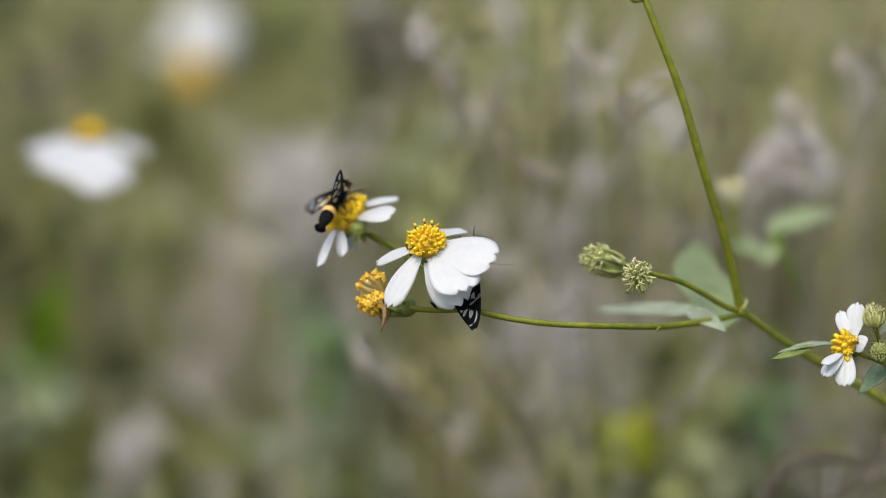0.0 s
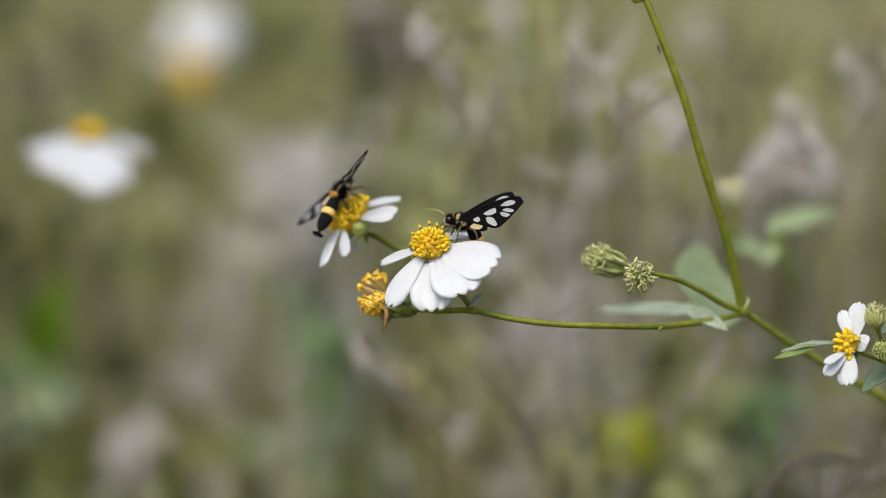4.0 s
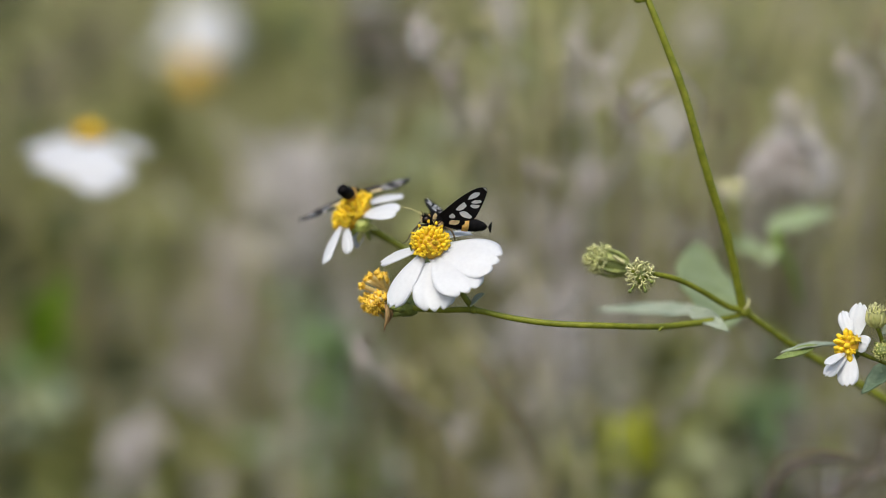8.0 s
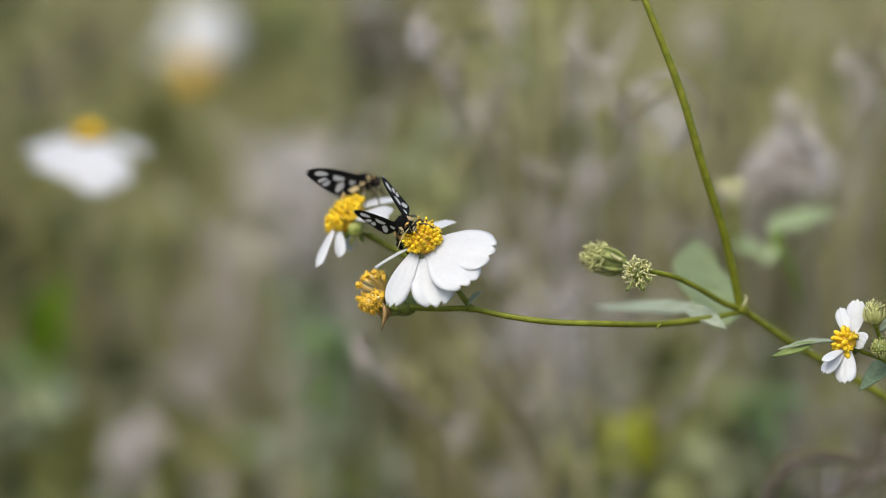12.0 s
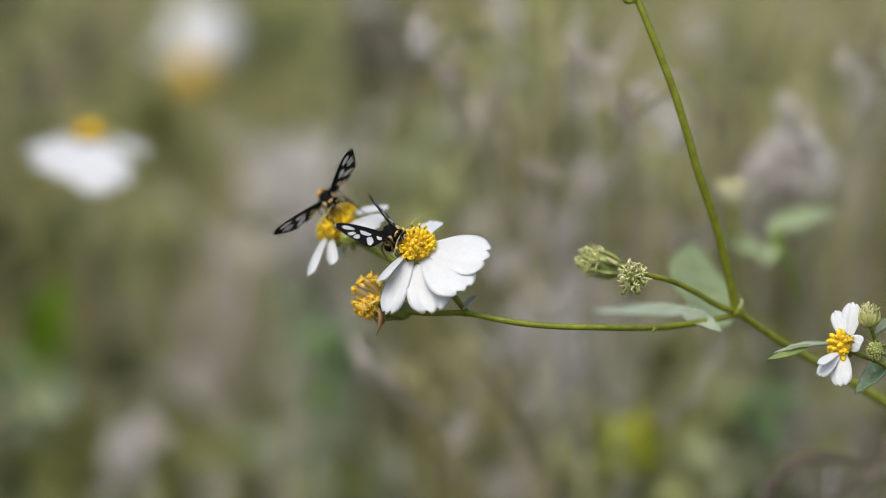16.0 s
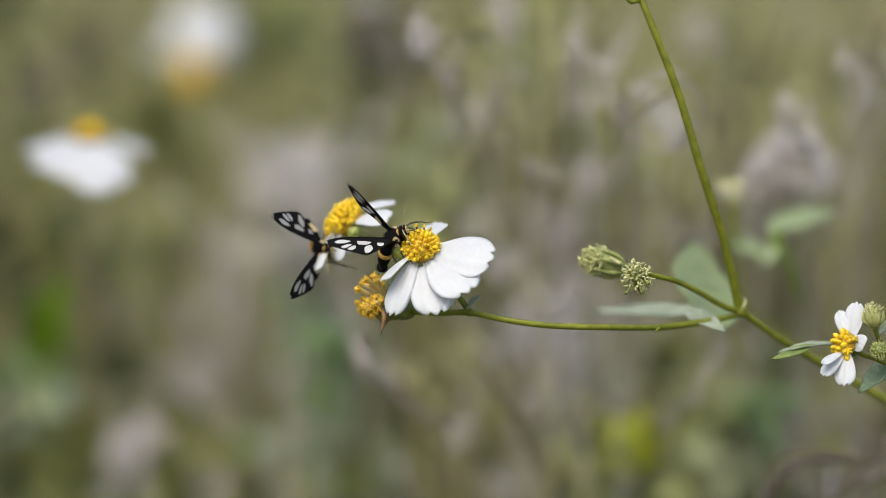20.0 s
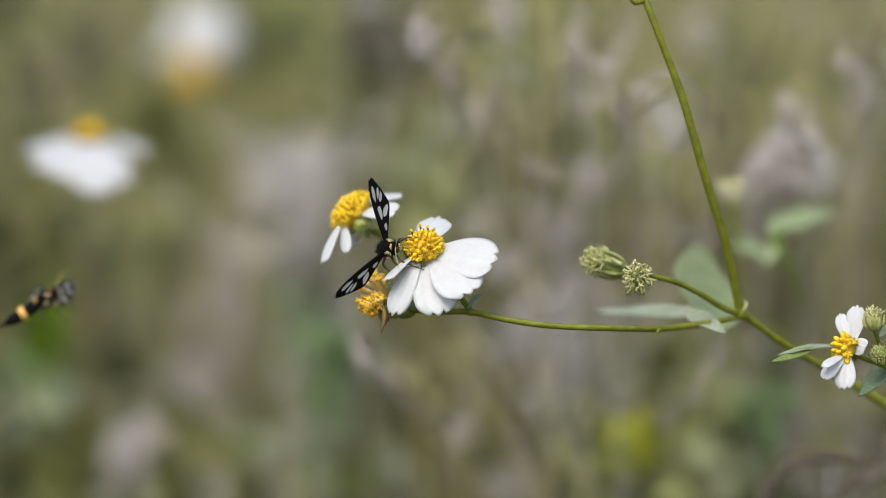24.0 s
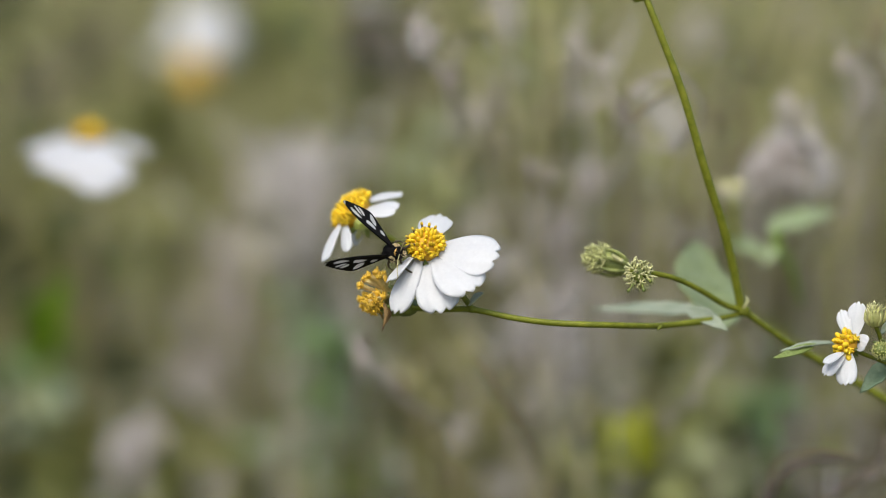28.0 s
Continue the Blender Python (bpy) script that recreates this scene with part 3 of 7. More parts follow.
    for k in range(5):
        tube(bm, [inv @ at(1096 + 2 * k, 466 - k, 0.012), inv @ at(1090 + 3 * k, 456 + 2 * k, 0.011), inv @ at(1086 + 4 * k, 453 + 3 * k, 0.011)], [0.3 * MM, 0.42 * MM, 0.3 * MM], 6, 5)
    part("faded_florets", bm, BUDTIP, plant, "pale yellow florets left on the spent bud")
    bud(at(1135, 487, 0.005), way(-0.35, -0.30, 0.85), 2.5 * MM, 3.4 * MM, 12, "bud", "fringed pale green flower bud", 1.75, mat=BUDTIP, tips=120, reach=1.6, curl=0.26)
    for u, v in ((1115, 516), (1142, 515), (1154, 499)):
        bm = bmesh.new()
        tube(bm, [inv @ at(u + (1134 - u) * 0.5, v + (490 - v) * 0.5, 0.003), inv @ at(u, v, 0.001)], [0.16 * MM, 0.2 * MM], 5, 4)
        blob(bm, inv @ at(u, v, 0.001), (RIGHT * 0.42 * MM, UP * 0.5 * MM, AHEAD * 0.42 * MM), 1, 0.2)
        part("bud_gland", bm, CALYX, plant, "dark green gland below the bud")
    bud(at(1551, 562, 0.0), way(-0.1, 0.95, 0.35), 2.0 * MM, 4.2 * MM, 13, "bud", "half-open pale green flower bud", 1.0, mat=BUDTIP, tips=34, reach=1.5, body=BUDLIME)
    bud(at(1562, 622, -0.001), way(-0.55, 0.1, 0.85), 2.0 * MM, 3.0 * MM, 14, "bud", "round green flower bud", 1.5, mat=BUDLIME, tips=60, reach=0.6)
    stalk("bud_stalk", ((1553, 580, 0.0), (1560, 600, 0.002), (1572, 640, 0.003), (1600, 690, 0.002)), (0.42, 0.4, 0.42), 8, 10)
    stalk("bud_stalk", ((1150, 486, 0.004), (1142, 487, 0.003)), (0.5, 0.5), 8, 4)

    # withered head
    c = at(676, 524, 0.004)
    bm = bmesh.new()
    ax = way(0.85, -0.35, -0.1).normalized()
    blob(bm, inv @ at(715, 540, 0.006), (ax * 3.0 * MM, ax.orthogonal().normalized() * 2.2 * MM, ax.cross(ax.orthogonal().normalized()) * 2.2 * MM), 2, 0.3)
    for k in range(7):
        a = 2 * math.pi * k / 7
        o = ax.orthogonal().normalized()
        d = o * math.cos(a) + ax.cross(o) * math.sin(a)
        f = inv @ at(722, 543, 0.006) + d * 1.2 * MM
        tube(bm, [f, f + d * 1.3 * MM - ax * 2.0 * MM, f + d * 1.5 * MM - ax * 4.6 * MM], [0.5 * MM, 0.55 * MM, 0.15 * MM], 6, 6)
    wither = part("withered_head", bm, CALYX, plant, "withered flower head with shrivelled yellow florets")
    rng = random.Random(31)
    fingers = [(641, 506, 0.001), (649, 496, 0.004), (655, 489, 0.001), (663, 493, 0.003), (668, 484, 0.002), (674, 491, -0.001), (684, 498, 0.002), (681, 488, 0.005),
               (641, 531, 0.001), (645, 543, 0.003), (651, 535, -0.002), (654, 549, 0.000), (660, 541, -0.003), (664, 553, 0.003), (669, 545, -0.002), (675, 551, 0.001),
               (668, 532, -0.003), (659, 527, -0.001), (676, 540, -0.002), (650, 524, 0.003), (681, 526, -0.001), (672, 520, 0.000)]
    for k, (u, v, b) in enumerate(fingers):
        e, f = inv @ at(u, v, b + 0.005), inv @ at(692 + rng.uniform(-5, 5), 524 + rng.uniform(-8, 8), 0.009)
        mid = (e + f) / 2 + Vector((rng.uniform(-1, 1), rng.uniform(-1, 1), rng.uniform(-1, 1))) * 0.5 * MM
        bm = bmesh.new()
        tube(bm, [f, mid, e], [0.28 * MM, 0.42 * MM, 0.55 * MM], 7, 6)
        st = part("withered_floret", bm, STRAWPALE, wither)
        d = (e - mid).normalized()
        o = d.orthogonal().normalized()
        bm = bmesh.new()
        blob(bm, e, (d * 0.75 * MM, o * 0.62 * MM, d.cross(o) * 0.62 * MM), 2, 0.5)
        for j in range(6):
            q = 2 * math.pi * j / 6 + rng.uniform(-0.4, 0.4)
            w = (o * math.cos(q) + d.cross(o) * math.sin(q) + d * rng.uniform(0.2, 1.0)).normalized()
            tube(bm, [e + w * 0.3 * MM, e + w * rng.uniform(0.8, 1.25) * MM], [0.30 * MM, 0.12 * MM], 5)
        part("floret_tip", bm, WITHER, st)
    bm = bmesh.new()
    for pts in (((682, 540, 0.003), (686, 556, 0.002), (679, 588, 0.002)), ((690, 542, 0.004), (692, 556, 0.004), (686, 574, 0.004)), ((680, 536, 0.006), (676, 552, 0.006), (680, 566, 0.006))):
        tube(bm, [inv @ at(*p) for p in pts], [0.45 * MM, 0.5 * MM, 0.08 * MM], 6, 6)
    part("dry_bract", bm, STRAW, wither)
    return plant


# ---- insects ----
WING_LONG = 13.8 * MM


def loop_points(pts, n=4, soft=0.5):
    """A closed smooth line through pts."""
    p = [Vector((x, y, 0)) for x, y in pts]
    out = []
    for i in range(len(p)):
        a, b, c, d = p[i - 1], p[i], p[(i + 1) % len(p)], p[(i + 2) % len(p)]
        for q in range(n):
            f = q / n
            t0, t1 = (c - a) * soft, (d - b) * soft
            out.append((2 * f ** 3 - 3 * f * f + 1) * b + (f ** 3 - 2 * f * f + f) * t0 + (3 * f * f - 2 * f ** 3) * c + (f ** 3 - f * f) * t1)
    return out


def membrane(loops, thick, lift=0.0):
    """A thin plate within the first loop, with the other loops cut out of it."""
    bm = bmesh.new()
    edges = []
    for pts in loops:
        vs = [bm.verts.new(p) for p in pts]
        edges += [bm.edges.new((vs[i - 1], vs[i])) for i in range(len(vs))]
    bmesh.ops.triangle_fill(bm, use_beauty=True, use_dissolve=False, edges=edges, normal=(0, 0, 1))
    made = bmesh.ops.extrude_face_region(bm, geom=bm.faces[:])["geom"]
    bmesh.ops.translate(bm, verts=[g for g in made if isinstance(g, bmesh.types.BMVert)], vec=(0, 0, thick))
    bmesh.ops.translate(bm, verts=bm.verts[:], vec=(0, 0, lift - thick / 2))
    bmesh.ops.recalc_face_normals(bm, faces=bm.faces[:])
    return bm


# rims and clear windows as shares of the wing's length: along it, and back from its front rim
FORE_RIM = ((0.0, -0.01), (0.2, -0.022), (0.42, -0.030), (0.64, -0.026), (0.82, -0.004), (0.935, 0.034), (0.99, 0.070), (0.998, 0.108), (0.960, 0.152), (0.86, 0.212), (0.71, 0.288),
            (0.54, 0.358), (0.45, 0.372), (0.33, 0.305), (0.2, 0.205), (0.08, 0.115), (0.0, 0.06))
FORE_WINDOWS = (((0.62, 0.062), (0.70, 0.030), (0.79, 0.035), (0.855, 0.082), (0.82, 0.112), (0.73, 0.106)),
                ((0.625, 0.135), (0.69, 0.132), (0.775, 0.178), (0.79, 0.212), (0.75, 0.220), (0.68, 0.186)),
                ((0.575, 0.168), (0.61, 0.160), (0.68, 0.210), (0.715, 0.248), (0.66, 0.262), (0.595, 0.225)),
                ((0.33, 0.075), (0.42, 0.055), (0.525, 0.058), (0.522, 0.128), (0.44, 0.138), (0.375, 0.122)),
                ((0.345, 0.150), (0.40, 0.158), (0.455, 0.205), (0.475, 0.315), (0.425, 0.322), (0.345, 0.235)),
                ((0.150, 0.095), (0.235, 0.088), (0.250, 0.150), (0.205, 0.165), (0.160, 0.135)))
HIND_RIM = ((0.0, 0.04), (0.14, 0.10), (0.26, 0.19), (0.31, 0.27), (0.30, 0.335), (0.24, 0.345), (0.14, 0.285), (0.03, 0.18))
HIND_PATCH = ((0.06, 0.19), (0.12, 0.165), (0.20, 0.185), (0.285, 0.24), (0.24, 0.265), (0.19, 0.285), (0.12, 0.255))


def wing_loop(pts, long, n=4, grow=1.0, soft=0.3):
    """Into the wing's own space, its tip near the x axis."""
    q = [(u * long, (0.05 * u - 0.86 * v) * long) for u, v in pts]
    mx, my = sum(a for a, _ in q) / len(q), sum(b for _, b in q) / len(q)
    return loop_points([(mx + (a - mx) * grow, my + (b - my) * grow) for a, b in q], n, soft)


def butterfly_plate(long, edge, n=26, thick=0.09 * MM, bend=0.0):
    bm = bmesh.new()
    grid = []
    for i in range(n + 1):
        u = 0.012 + 0.986 * i / n
        f, r = edge(u)
        grid.append([Vector((u * long, (f + (r - f) * j / 6) * long, bend * long * math.sin(math.pi * u) + 0.006 * long * math.cos(j * 2.0 + 3 * u))) for j in range(7)])
    sheet(bm, grid, thick)
    return bm


def butterfly_spot(long, edge, u, v, a, b, turn):
    f, r = edge(u)
    cy = f + (r - f) * v
    bm = bmesh.new()
    n = 16
    lo, hi = [], []
    for k in range(n):
        s = 2 * math.pi * k / n
        q = 1.0 + 0.10 * math.cos(2 * s + u * 9) + 0.06 * math.cos(3 * s + v * 5)
        px, py = a * q * math.copysign(abs(math.cos(s)) ** 0.5, math.cos(s)), b * q * (1.0 + 0.30 * math.cos(s)) * math.copysign(abs(math.sin(s)) ** 0.5, math.sin(s))
        x, y = u + px * math.cos(turn) - py * math.sin(turn), cy + px * math.sin(turn) + py * math.cos(turn)
        lo.append(bm.verts.new((x * long, y * long, -0.13 * MM)))
        hi.append(bm.verts.new((x * long, y * long, 0.13 * MM)))
    bm.faces.new(lo[::-1])
    bm.faces.new(hi)
    for k in range(n):
        bm.faces.new((lo[k], lo[(k + 1) % n], hi[(k + 1) % n], hi[k]))
    return bm


def hair_tuft(bm, centre, half, out, count, long, rng):
    """Short hairs on an oval patch, swept to the rear."""
    for _ in range(count):
        d = Vector((rng.gauss(0, 1), rng.gauss(0, 1), rng.gauss(0, 1))).normalized()
        if d.dot(out) < -0.1:
            d = -d
        p = Vector(centre) + Vector((d.x * half[0], d.y * half[1], d.z * half[2]))
        q = p + (d * 0.8 + out * 0.4 + Vector((-0.6, 0, -0.1))).normalized() * long * rng.uniform(0.6, 1.2)
        tube(bm, [p - d * 0.1 * MM, q], [0.075 * MM, 0.02 * MM], 3)


def wasp_moth(label, banded):
    """Body along x, head forward, back up; origin between the wing roots."""
    e = thing("wasp_moth", Matrix.Identity(4), label, "moth", "wasp moths on the flowers")
    V = Vector
    bm = bmesh.new()
    blob(bm, (0.1 * MM, 0, -0.1 * MM), (V((2.3 * MM, 0, 0)), V((0, 1.65 * MM, 0)), V((0, 0, 1.6 * MM))), 3, 0.12)
    thorax = part("thorax", bm, BLACK, e)
    rng = random.Random(71)
    for sd in (1, -1):
        for x, y, z, a, b, c in ((1.3, 1.1, 0.3, 0.32, 0.22, 0.75), (0.2, 1.40, -0.55, 0.45, 0.14, 0.30)):
            bm = bmesh.new()
            blob(bm, (x * MM, sd * y * MM, z * MM), (V((a * MM, 0, 0)), V((0, b * MM, 0)), V((0, 0, c * MM))), 2, 0.5)
            hair_tuft(bm, (x * MM, sd * y * MM, z * MM), (a * MM, b * MM, c * MM), V((0, sd, 0.2)), 60, 0.45 * MM, rng)
            part("tegula", bm, CREAM, thorax, "cream orange hair patch")
    if banded:
        bm = bmesh.new()
        blob(bm, (-1.55 * MM, 0, 0.75 * MM), (V((0.5 * MM, 0, 0.15 * MM)), V((0, 0.85 * MM, 0)), V((0, 0, 0.5 * MM))), 2, 0.4)
        hair_tuft(bm, (-1.55 * MM, 0, 0.75 * MM), (0.5 * MM, 0.85 * MM, 0.5 * MM), V((0, 0, 1)), 80, 0.5 * MM, rng)
        part("rear_patch", bm, ORANGE, thorax, "orange hair patch at the rear of the thorax")
    rng = random.Random(90)
    bm = bmesh.new()
    for k in range(420):
        d = V((rng.gauss(0, 1), rng.gauss(0, 1), rng.gauss(0, 1))).normalized()
        p = V((0.1 + d.x * 2.25, d.y * 1.6, -0.1 + d.z * 1.55)) * MM
        q = p + (d + V((-0.7, 0, 0))).normalized() * rng.uniform(0.3, 0.8) * MM
        tube(bm, [p, q], [0.05 * MM, 0.015 * MM], 3)
    tagged(part("hair", bm, BLACK, thorax), kind="stuff")
    bm = bmesh.new()
    blob(bm, (2.0 * MM, 0, 0.5 * MM), (V((0.26 * MM, 0, 0)), V((0, 0.75 * MM, 0)), V((0, 0, 0.55 * MM))), 2, 0.2)
    part("collar", bm, ORANGE, thorax, "orange hairy collar")
    bm = bmesh.new()
    blob(bm, (2.75 * MM, 0, -0.05 * MM), (V((0.85 * MM, 0, 0)), V((0, 1.05 * MM, 0)), V((0, 0, 0.9 * MM))), 2, 0.1)
    hair_tuft(bm, (2.75 * MM, 0, -0.05 * MM), (0.85 * MM, 1.05 * MM, 0.9 * MM), V((0, 0, 1)), 140, 0.45 * MM, rng)
    head = part("head", bm, BLACK, e)
    for s in (1, -1):
        bm = bmesh.new()
        ball(bm, (2.85 * MM, s * 0.85 * MM, 0.0), 0.52 * MM, 2)
        part("eye", bm, EYEMAT, head)
        bm = bmesh.new()
        tube(bm, [V((3.2, s * 0.3, 0.6)) * MM, V((4.2, s * 1.7, 1.3)) * MM, V((5.3, s * 3.5, 1.6)) * MM, V((6.1, s * 5.3, 1.4)) * MM], [0.09 * MM, 0.11 * MM, 0.10 * MM, 0.05 * MM], 6, 16)
        part("antenna", bm, FEELER, head, "thin tan antenna")
    bm = bmesh.new()
    blob(bm, (3.30 * MM, 0, -0.1 * MM), (V((0.28 * MM, 0, 0)), V((0, 0.42 * MM, 0)), V((0, 0, 0.5 * MM))), 2, 0.4)
    hair_tuft(bm, (3.30 * MM, 0, -0.1 * MM), (0.28 * MM, 0.42 * MM, 0.5 * MM), V((1, 0, 0)), 50, 0.35 * MM, rng)
    part("face", bm, CREAM, head, "cream yellow face")
    bm = bmesh.new()
    tube(bm, [V((3.4, 0, -0.5)) * MM, V((4.1, 0, -1.4)) * MM, V((4.3, 0, -2.8)) * MM], [0.12 * MM, 0.1 * MM, 0.06 * MM], 6, 8)
    part("proboscis", bm, LEGS, head)
    # abdomen, hung at the rear of the thorax
    bm = bmesh.new()
    prof = [(0.0, 0.65), (0.5, 1.05), (1.5, 1.27), (2.6, 1.34), (3.8, 1.38), (5.0, 1.37), (6.1, 1.29), (7.0, 1.08), (7.7, 0.76), (8.2, 0.38), (8.35, 0.08)]
    rings = []
    for k in range(41):
        x = 9.0 * k / 40
        i = max(j for j in range(len(prof) - 1) if prof[j][0] <= x + 1e-9)
        f = (x - prof[i][0]) / (prof[i + 1][0] - prof[i][0])
        r = (prof[i][1] + (prof[i + 1][1] - prof[i][1]) * f) * (1 + 0.025 * math.cos(x * 2 * math.pi / 1.25))
        rings.append([bm.verts.new((-x * MM, r * MM * math.cos(a), r * MM * 0.95 * math.sin(a))) for a in (2 * math.pi * j / 18 for j in range(18))])
    for a, b in zip(rings, rings[1:]):
        for j in range(18):
            bm.faces.new((a[j], a[(j + 1) % 18], b[(j + 1) % 18], b[j]))
    bm.faces.new(rings[0][::-1])
    bm.faces.new(rings[-1])
    abdomen = part("abdomen", bm, BLACK, e, m=Matrix.Translation((-1.5 * MM, 0, -0.1 * MM)))
    for x0, x1, r0 in ((3.3, 4.55, 1.395),):
        bm = bmesh.new()
        tube(bm, [V((-x0, 0, 0)) * MM, V((-(x0 + x1) / 2, 0, 0)) * MM, V((-x1, 0, 0)) * MM], [r0 * MM * 0.99, (r0 + 0.05) * MM, r0 * MM * 0.99], 18, 4)
        part("abdomen_band", bm, ORANGE, abdomen, "broad orange band")
    for k, (x, reach, fx) in enumerate(((1.3, 4.6, 3.4), (0.3, 5.2, 1.2), (-0.9, 5.6, -2.4))):
        for s in (1, -1):
            bm = bmesh.new()
            tube(bm, [V((x, s * 0.7, -1.2)) * MM, V((x + fx * 0.45, s * 2.2, -1.5)) * MM, V((x + fx * 0.8, s * 2.8, -3.2)) * MM, V((x + fx, s * 2.9, -reach - 0.2)) * MM, V((x + fx * 1.25, s * 3.2, -reach - 0.8)) * MM], [0.22 * MM, 0.24 * MM, 0.15 * MM, 0.1 * MM, 0.06 * MM], 6, 14)
            part("leg", bm, LEGS, e)
    for side, low in (("left", -1), ("right", 1)):
        rim = [wing_loop(FORE_RIM, WING_LONG, 5, 1.0, 0.42)] + [wing_loop(p, WING_LONG, 4, 1.05, 0.24) for p in FORE_WINDOWS]
        w = part(side + "_forewing", membrane(rim, 0.09 * MM), WINGBLACK, e, "black forewing with clear whitish windows", smooth=False)
        for p in FORE_WINDOWS:
            part("wing_window", membrane([wing_loop(p, WING_LONG, 4, 1.11, 0.24)], 0.03 * MM), WINDOWGREY if banded else WINDOW, w, "translucent whitish wing window", smooth=False)
        bm = bmesh.new()
        tube(bm, [V((u * WING_LONG, (0.05 * u - 0.86 * v) * WING_LONG, 0)) for u, v in FORE_RIM[:6]], [0.22 * MM, 0.16 * MM, 0.06 * MM], 6, 14)
        part("wing_vein", bm, WINGBLACK, w)
        part("wing_tip", membrane([wing_loop(((0.962, 0.056), (0.984, 0.068), (0.996, 0.100), (0.978, 0.128), (0.972, 0.095)), WING_LONG)], 0.14 * MM), WINDOW, w, "small whitish wing tip", smooth=False)
        part("hindwing", membrane([wing_loop(HIND_RIM, WING_LONG)], 0.08 * MM, low * 0.16 * MM), WINGBLACK, w, "short black hindwing", smooth=False)
        part("wing_patch", membrane([wing_loop(HIND_PATCH, WING_LONG)], 0.20 * MM, low * 0.16 * MM), CREAM, w, "cream wing patch", smooth=False)
    return e


def white_butterfly():
    e = thing("white_butterfly", Matrix.Identity(4), "white butterfly with grey wing tips in flight", "butterfly")
    V = Vector
    bm = bmesh.new()
    tube(bm, [V((-11, 0, 0)) * MM, V((-6, 0, 0)) * MM, V((0, 0, 0)) * MM, V((3, 0, 0)) * MM, V((5, 0, 0)) * MM], [0.3 * MM, 0.7 * MM, 1.0 * MM, 1.1 * MM, 0.7 * MM], 12, 20)
    body = part("body", bm, GREYSCALE, e, "grey hairy body")
    for s in (1, -1):
        bm = bmesh.new()
        tube(bm, [V((4.5, s * 0.3, 0.5)) * MM, V((8, s * 1.8, 1.5)) * MM, V((11, s * 3, 1.8)) * MM], [0.08 * MM, 0.06 * MM, 0.18 * MM], 6, 10)
        part("antenna", bm, LEGS, body)

    def fore(u):
        k = max(0.0, (u - 0.72) / 0.28)
        f = math.sqrt(max(0.0, 1 - k ** 2.2))
        return 0.04 + 0.10 * u - 0.24 * k ** 1.5, -(0.05 + 0.66 * math.sin(math.pi / 2 * min(1, u / 0.75)) ** 0.9) * (0.15 + 0.85 * f) + 0.02

    def hind(u):
        return 0.30 * math.sin(math.pi * u ** 1.6) + 0.03, -(0.04 + 0.66 * math.sin(math.pi * u ** 0.9) ** 0.75)
    for side in ("left", "right"):
        w = part(side + "_forewing", butterfly_plate(17 * MM, fore, 20, 0.1 * MM), WHITEWING, e)
        if side == "left":
            part("wing_tip", butterfly_spot(17 * MM, fore, 0.93, 0.45, 0.06, 0.17, 0.0), GREYSCALE, w, "grey wing tip")
        part("wing_spot", butterfly_spot(17 * MM, fore, 0.66, 0.55, 0.03, 0.03, 0.0), GREYSCALE, w, "dark grey wing spot")
        h = butterfly_plate(15 * MM, hind, 18, 0.1 * MM)
        bmesh.ops.transform(h, matrix=Matrix.Translation((0, -1.0 * MM, -0.2 * MM)) @ Matrix.Rotation(-0.70, 4, "Z"), verts=h.verts)
        part("hindwing", h, WHITEWING, w)
    return e


def small_insect(name, label, category, mat, k, wings=False):
    e = thing(name, Matrix.Identity(4), label, category)
    V = Vector
    for nm, x, a, b in (("head", 0.85, 0.3, 0.28), ("thorax", 0.25, 0.42, 0.24), ("abdomen", -0.62, 0.58, 0.36)):
        bm = bmesh.new()
        blob(bm, (x * k, 0, 0), (V((a * k, 0, 0)), V((0, b * k, 0)), V((0, 0, b * k))), 2, 0.1)
        part(nm, bm, mat, e)
    for x in (0.45, 0.2, -0.05):
        for s in (1, -1):
            bm = bmesh.new()
            tube(bm, [V((x, s * 0.15, -0.1)) * k, V((x * 1.5, s * 0.6, 0.1)) * k, V((x * 2.2, s * 0.95, -0.35)) * k], [0.05 * k, 0.045 * k, 0.03 * k], 5, 5)
            part("leg", bm, mat, e)
    for s in (1, -1):
        bm = bmesh.new()
        if wings:
            grid = [[V((0.2 * k - u * 1.2 * k, s * (0.15 + u * 0.7 + v * 0.4 * math.sin(math.pi * u)) * k, 0.25 * k)) for v in (0, 0.5, 1)] for u in (0.02, 0.3, 0.6, 0.98)]
            sheet(bm, grid, 0.02 * k)
            part("wing", bm, WINDOW, e)
        else:
            tube(bm, [V((1.05, s * 0.12, 0.1)) * k, V((1.4, s * 0.4, 0.3)) * k, V((1.8, s * 0.55, 0.1)) * k], [0.04 * k, 0.04 * k, 0.03 * k], 5, 5)
            part("antenna", bm, mat, e)
    return e


